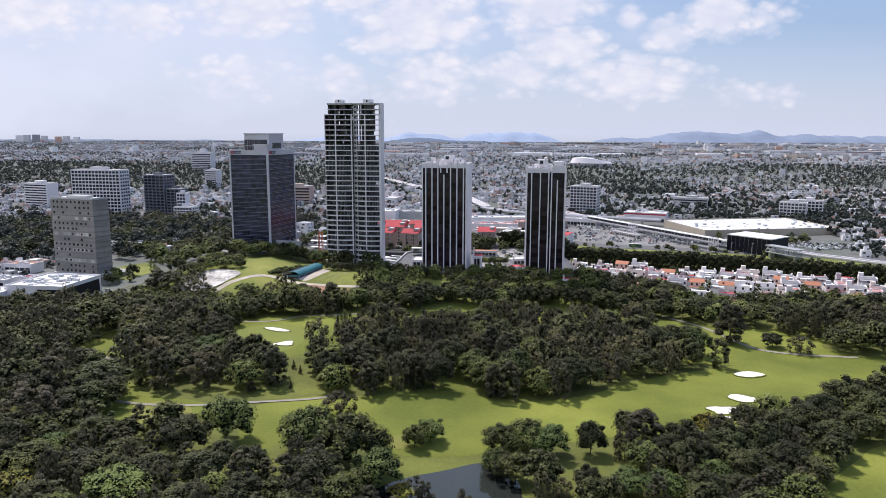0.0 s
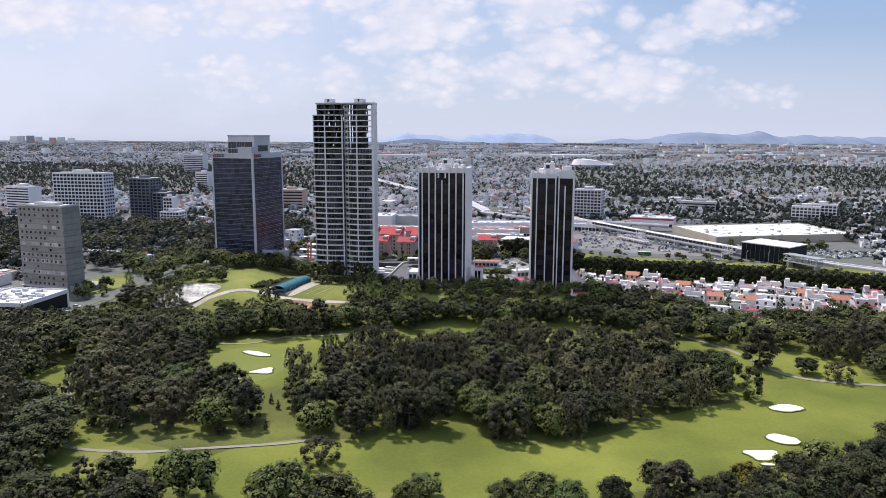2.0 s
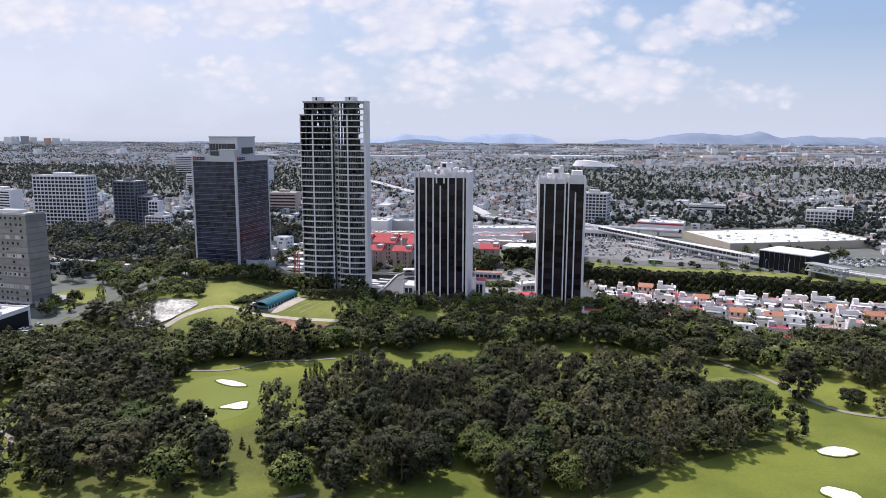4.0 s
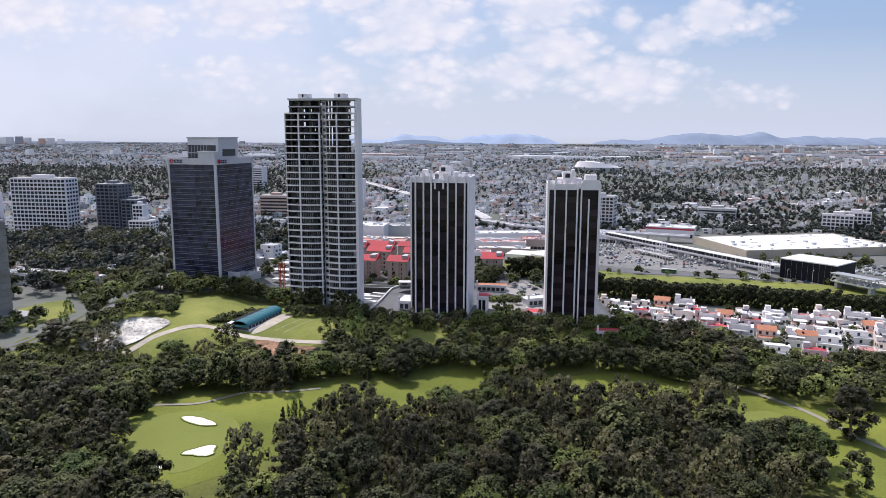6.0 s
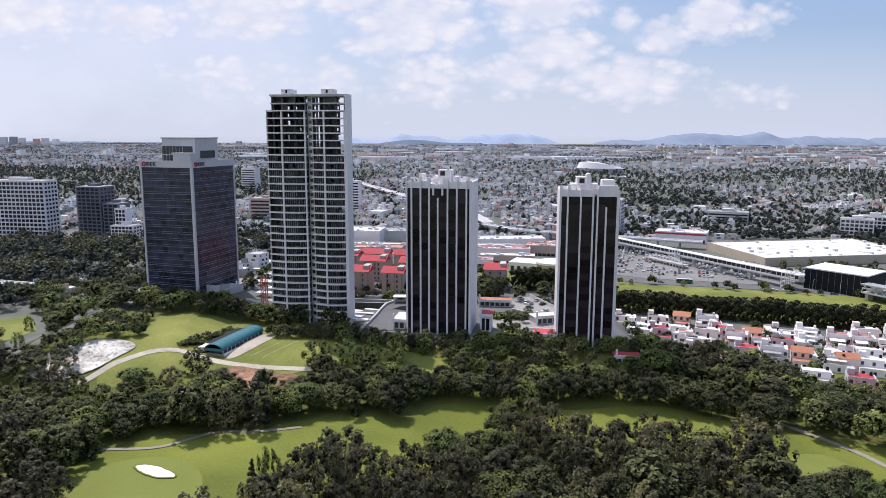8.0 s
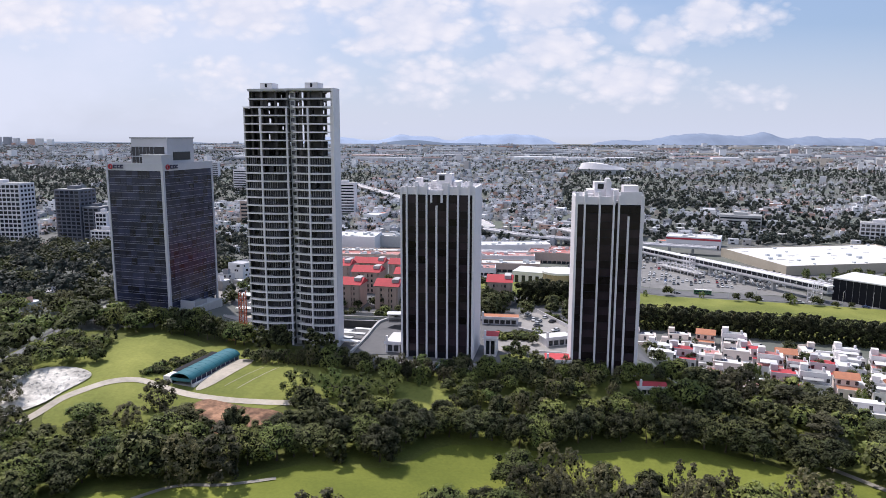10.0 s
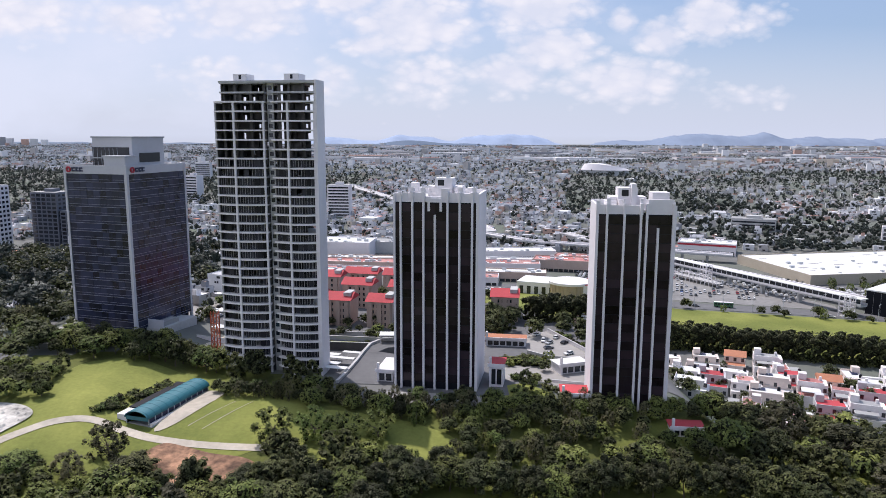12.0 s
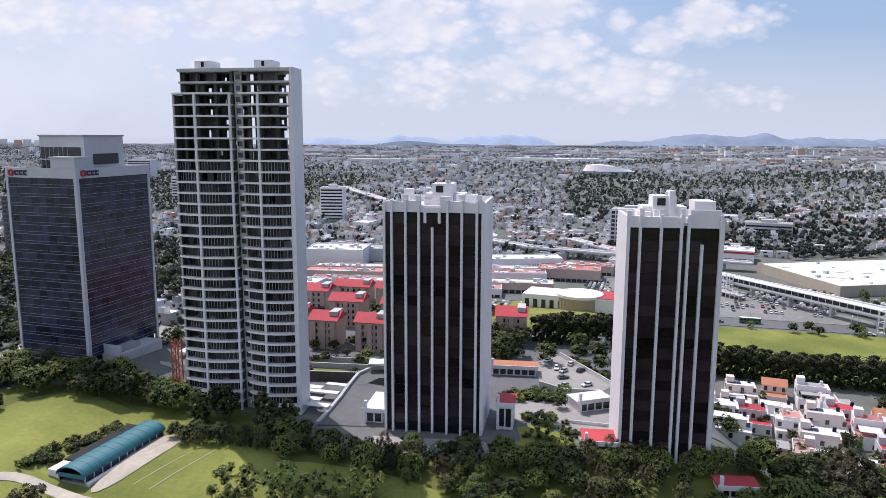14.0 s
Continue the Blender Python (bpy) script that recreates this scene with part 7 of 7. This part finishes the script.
# ---- clipped hedge along the verge ----
def hedge():
    r = random.Random(8)
    lobes = [(x + r.uniform(-0.6, 0.6), y + r.uniform(-0.4, 0.4), z + r.uniform(-0.7, 0.5), r.uniform(0.9, 1.5)) for x in (-2.0, -0.7, 0.7, 2.0) for y in (-1.3, 0.4) for z in (0.6, 2.1, 3.6, 5.1, 6.2)]
    me = make_crown(81, "broad", 8, 6, 500, 0.29, LEAF_DARK, 20, 5, 3, lobes, "hedge_bush")[0]
    pts = [(46, 556), (80, 553), (118, 553), (161, 538), (200, 525), (260, 503), (330, 470), (430, 425)]
    for (ax, ay), (bx, by) in zip(pts, pts[1:]):
        length = math.hypot(bx - ax, by - ay)
        m = int(length / 6.0)
        for i in range(m):
            for row in (0, 1):
                t = (i + 0.5 * row) / m
                n2 = Vector((by - ay, ax - bx, 0)).normalized() * (-2.2 + 4.0 * row)
                x, y = ax + (bx - ax) * t + n2.x, ay + (by - ay) * t + n2.y
                ob = new("hedge_shrub", me)
                s = r.uniform(1.62, 1.78)
                ob.matrix_world = pose(x, y, ground_z(x, y) - 0.2, 0, 0, math.degrees(math.atan2(by - ay, bx - ax)) + r.uniform(-8, 8))
                ob.scale = (s, s, s * r.uniform(0.92, 1.08))
                tagged(ob, "tall dark green clipped hedge shrub", "hedge", "hedge along the grass verge")


hedge()


def shrubs():
    r = random.Random(18)
    forms = []
    for k, material in enumerate((LEAF_MID, LEAF_DARK, LEAF_MID)):
        lobes = [(r.uniform(-1.2, 1.2), r.uniform(-1.2, 1.2), r.uniform(0.3, 1.3), r.uniform(0.5, 0.85)) for _ in range(9)]
        forms.append(make_crown(60 + k, "broad", 2, 3, 240, 0.2, material, 9, 6, 3, lobes, "shrub")[0])
    rows = []
    for k in range(44):
        u = r.random()
        rows.append((-111 + 13 * u + r.uniform(-2, 3), 432 + 30 * u + r.uniform(-3, 2), r.uniform(0.8, 1.5)))
    for _ in range(22):
        rows.append((r.uniform(22, 40), r.uniform(483, 492), r.uniform(1.2, 1.9)))
    for _ in range(16):
        rows.append((r.uniform(26, 42), r.uniform(452, 472), r.uniform(0.7, 1.4)))
    for _ in range(12):
        u = r.random()
        rows.append((53 + 11 * u, 532 - 28 * u, r.uniform(0.8, 1.4)))
    for _ in range(14):
        rows.append((r.uniform(-50, -30), r.uniform(509, 517), r.uniform(0.6, 1.2)))
    for _ in range(18):
        rows.append((r.uniform(-86, -54), r.uniform(394, 402), r.uniform(0.8, 1.6)))
    for x, y, s in rows:
        ob = new("shrub", r.choice(forms))
        ob.matrix_world = pose(x, y, ground_z(x, y) - 0.1, 0, 0, r.uniform(0, 360))
        ob.scale = (s * 1.1, s * 1.1, s)
        tagged(ob, "rounded leafy green garden shrub", "shrub", "shrubs in the gardens")


shrubs()

# ---- garden and street trees ----
def garden_trees():
    r = random.Random(77)
    rows = []
    # a dense belt at the towers' feet
    for _ in range(70):
        u = r.uniform(0, 1)
        rows.append((r.choice((1, 0, 5, 4, 9)), -78 + 160 * u + r.uniform(-3, 3), 456 - 30 * u + r.uniform(-6, 3), r.uniform(0.26, 0.38) if u > 0.3 else r.uniform(0.34, 0.44)))
    for _ in range(40):
        u = r.uniform(0, 1)
        rows.append((r.choice((1, 5, 0, 0)), -165 + 78 * u + r.uniform(-3, 3), 494 - 14 * u + r.uniform(-7, 9), r.uniform(0.55, 0.9)))
    for _ in range(22):
        rows.append((r.choice((1, 5, 3)), r.uniform(14, 44), r.uniform(523, 552), r.uniform(0.6, 0.95)))
    rows += [(3, 30, 453, 0.7), (6, 43, 487, 0.5), (1, 40, 478, 0.4), (1, 35, 464, 0.36), (1, 56, 530, 0.6), (1, 62, 516, 0.6), (5, 64, 528, 0.7), (5, 58, 540, 0.7)]
    for _ in range(26):
        rows.append((r.choice((1, 5, 0, 3)), r.uniform(-196, -158), r.uniform(470, 512), r.uniform(0.6, 1.0)))
    for _ in range(16):
        rows.append((r.choice((1, 3, 5)), r.uniform(-60, 0), r.uniform(535, 552) + r.uniform(-3, 60) * (r.random() < 0.4), r.uniform(0.35, 0.6)))
    for _ in range(110):
        rows.append((r.choice((1, 3, 5, 6)), r.uniform(86, 300), 0.0, r.uniform(0.32, 0.6)))
    for _ in range(18):
        rows.append((r.choice((1, 6, 5)), r.uniform(110, 300), -1.0, r.uniform(0.35, 0.6)))
    for _ in range(30):
        rows.append((r.choice((1, 3, 5, 0)), r.uniform(-56, 14), r.uniform(520, 536), r.uniform(0.25, 0.45)))
    for _ in range(26):
        rows.append((r.choice((1, 3, 5, 0)), r.uniform(-118, -84), r.uniform(540, 640), r.uniform(0.35, 0.6)))
    for _ in range(20):
        rows.append((r.choice((1, 5)), r.uniform(-70, 30), r.uniform(585, 640), r.uniform(0.4, 0.7)))
    for _ in range(40):
        rows.append((r.choice((1, 3, 5, 6)), r.uniform(262, 350), r.uniform(640, 696), r.uniform(0.4, 0.75)))
    for _ in range(16):
        rows.append((r.choice((1, 3, 6)), r.uniform(-235, -165), r.uniform(440, 525), r.uniform(0.5, 0.85)))
    for _ in range(40):
        rows.append((r.choice((1, 5, 0, 4)), r.uniform(-262, -176), r.uniform(524, 585), r.uniform(0.6, 1.0)))
    blocks = [((-63.2, 476.6), -10.1, 20, 17), ((-1.8, 458.7), -10.4, 16, 24), ((61.9, 439.7), -5.9, 14, 20), ((-145.6, 515.1), -17.6, 18, 40)]
    count, spare = 0, []
    for kind, x, y, s in rows:
        if y == 0.0:
            y = 545 - (x - 100) * 0.34 - r.uniform(14, 80)
            if not inside(x, y, HOUSES_AT):
                continue
        if y == -1.0:
            y = 632 - (x - 144) * 0.28 + r.uniform(-5, 3)
        bad = False
        for (cx, cy), a, hw, dd in blocks:
            dx, dy = x - cx, y - cy
            c, sn = math.cos(radians(-a)), math.sin(radians(-a))
            u, v = dx * c - dy * sn, dx * sn + dy * c
            bad |= abs(u) < hw + 2.5 and -3.5 < v < dd
        if bad or inside(x, y, FIELD_EAST) or (10 < x < 42 and 438 < y < 449) or (68 < x < 90 and 419 < y < 436) or (kind != 3 and 20 < x < 48 and 492 < y < 521) or any((x - a) ** 2 + (y - b) ** 2 < (g * 0.5 + 1.6) ** 2 for a, b, g in PLACED):
            continue
        PLACED.append((x, y, 3.0))
        if count < 40:
            plant(kind, x, y, s, r.uniform(0, 360), "garden and street trees", forms=GARDEN)
        else:
            spare.append((SPARE[kind], x, y, ground_z(x, y), s, r.uniform(0, 6.28)))
        count += 1
    merged("street_trees", spare, "dark green trees between the flats and yards", "trees")


garden_trees()


# ---- parked cars ----
def car(paint, label):
    top = thing("car", pose(0, 0, 0), label, "car", "parked cars")
    body = Shape()
    side = [(-2.2, 0.35), (2.2, 0.35), (2.25, 0.75), (1.3, 0.9), (-2.1, 0.95), (-2.25, 0.7)]
    k = len(side)
    for y in (-0.88, 0.88):
        body.v += [(x, y, z) for x, z in side]
    body.f += [tuple(range(k)), tuple(reversed(range(k, 2 * k)))] + [(i, i + k, (i + 1) % k + k, (i + 1) % k) for i in range(k)]
    part("body", body, paint, top)
    cab = Shape()
    lo, hi = [(-1.9, 0.93), (0.95, 0.9)], [(-1.4, 1.42), (0.25, 1.42)]
    for y0, y1 in ((-0.82, -0.66), (0.82, 0.66)):
        cab.v += [(lo[0][0], y0, lo[0][1]), (lo[1][0], y0, lo[1][1]), (hi[1][0], y1, hi[1][1]), (hi[0][0], y1, hi[0][1])]
    cab.f += [(0, 1, 2, 3), (7, 6, 5, 4), (0, 3, 7, 4), (1, 5, 6, 2), (0, 4, 5, 1)]
    part("cabin", cab, DARK_GLASS, top, "dark glazed cabin")
    part("roof", Shape().box(-1.42, 0.27, -0.67, 0.67, 1.41, 1.47), paint, top)
    for x in (-1.35, 1.4):
        for y in (-0.9, 0.7):
            part("wheel", Shape().tube((x, y, 0.32), (x, y + 0.2, 0.32), 0.32, 0.32, 10), RUBBER, top)
    return top


def cars():
    r = random.Random(5)
    names = ("white", "silver", "black", "grey", "red", "blue")
    firsts = [car(p, f"{n} parked saloon car") for p, n in zip(CAR_PAINT, names)]
    used = [False] * 6
    spots = []
    lot = [(110, 682), (126, 760), (150, 770), (192, 712), (226, 650), (226, 636), (203, 642), (152, 658)]
    for row in range(16):
        for k in range(50):
            u, v = k * 2.9, row * 7.4 + (0 if row % 2 else -1.6)
            x, y = 100 + u * 0.96 + v * 0.3, 690 - u * 0.30 + v * 0.9
            if inside(x, y, lot) and r.random() < 0.85:
                spots.append((x, y, 72 + r.choice((0, 180)) + r.uniform(-3, 3)))
    r.shuffle(spots)
    spots = spots[:130]
    for _ in range(9):
        spots.append((r.uniform(42, 58), r.uniform(496, 528), r.uniform(0, 360)))
    for _ in range(12):
        u = r.random()
        spots.append((150 + 180 * u, 640 - 60 * u + r.choice((-3.5, 0, 4)), -17))
    for _ in range(12):
        spots.append((r.uniform(-217, -206), r.uniform(385, 425), r.choice((-14, 76))))
    for _ in range(14):
        spots.append((r.uniform(-110, -84), r.uniform(560, 600), r.choice((-14, 76))))
    for _ in range(12):
        spots.append((r.uniform(-40, 10), r.uniform(520, 530), r.choice((-14, 76))))
    kept = []
    for x, y, a in spots:
        if any((x - p) ** 2 + (y - q) ** 2 < 6.5 for p, q in kept):
            continue
        kept.append((x, y))
        k = r.choices(range(6), (6, 3, 2, 3, 0.5, 0.4))[0]
        m = pose(x, y, ground_z(x, y) + 0.22, 0, 0, a)
        if not used[k]:
            firsts[k].matrix_world = m
            used[k] = True
        else:
            copy_thing(firsts[k], m)


cars()


def more_cars():
    """The crowd of further cars on the mall's and the store's grounds, past counting."""
    r = random.Random(9)
    forms = []
    for paint in CAR_PAINT[:4]:
        b = Shape().box(-2.1, 2.1, -0.88, 0.88, 0.25, 0.9).box(-1.5, 0.6, -0.7, 0.7, 0.9, 1.45)
        forms.append(b.mesh("far_car", paint))
    placed = []
    for poly, step in (([(190, 735), (214, 716), (238, 728), (262, 716), (252, 690), (300, 668), (316, 640), (300, 612), (262, 650), (232, 700)], 0.7),
                       ([(-34, 676), (-30, 700), (6, 706), (34, 690), (60, 706), (90, 690), (60, 684), (24, 668)], 0.75),
                       ([(140, 772), (190, 742), (220, 790), (200, 816), (150, 810)], 0.75),
                       ([(-116, 536), (-118, 640), (-90, 650), (-84, 610), (-88, 560), (-96, 536)], 0.5),
                       ([(96, 690), (112, 690), (122, 770), (104, 770)], 0.8), ([(264, 690), (385, 684), (400, 640), (330, 622), (300, 660), (274, 676)], 0.62), ([(192, 712), (226, 656), (240, 660), (212, 716)], 0.8)):
        for i in range(70):
            for j in range(24):
                x, y = min(p[0] for p in poly) - 40 + i * 2.8 * 0.96 + j * 6.4 * 0.3, max(p[1] for p in poly) + 20 - i * 2.8 * 0.30 - 160 + j * 6.4 * 0.95
                if inside(x, y, poly) and r.random() < step:
                    placed.append((r.choices(forms, (5, 3, 2, 3))[0], x, y, ground_z(x, y) + 0.2, 1.0, radians(72 + r.uniform(-4, 4))))
    merged("car_crowd", placed, "crowded rows of white and grey parked cars", "cars")


more_cars()


def street_lamp():
    r = random.Random(4)
    top = thing("street_lamp", pose(228, 630, ground_z(228, 630)), "tall grey street lamp with a curved arm", "lamp", "street lamps")
    part("pole", Shape().tube((0, 0, -0.3), (0, 0, 9), 0.14, 0.09, 8), STEEL, top)
    part("arm", Shape().bar((0, 0, 9), (2.2, 0, 9.5), 0.08), STEEL, top)
    part("head", Shape().box(1.9, 2.9, -0.18, 0.18, 9.4, 9.6), STEEL, top)
    for k in range(14):
        t = k / 13
        x, y = 108 + 200 * t, 652 - t * 70
        copy_thing(top, pose(x, y, ground_z(x, y), 0, 0, r.uniform(40, 60)))


street_lamp()


def bus():
    x, y = 172, 636
    top = thing("bus", pose(x, y, ground_z(x, y) + 0.24, 0, 0, -17), "green city bus on the road", "bus")
    part("body", Shape().box(-5.5, 5.5, -1.25, 1.25, 0.4, 3.0), surface("bus_green", (0.05, 0.16, 0.08), 0.4, vary=0.05), top)
    part("roof", Shape().box(-5.4, 5.4, -1.15, 1.15, 3.0, 3.2), WHITE, top)
    for k in range(6):
        part("window", pane_mesh("window", 1.5, 0.95, DARK_GLASS), None, top, at=pose(-5.2 + k * 1.75, -1.28, 1.6))
    for x0 in (-3.6, 3.4):
        for y0 in (-1.3, 1.0):
            part("wheel", Shape().tube((x0, y0, 0.5), (x0, y0 + 0.3, 0.5), 0.5, 0.5, 12), RUBBER, top)


bus()
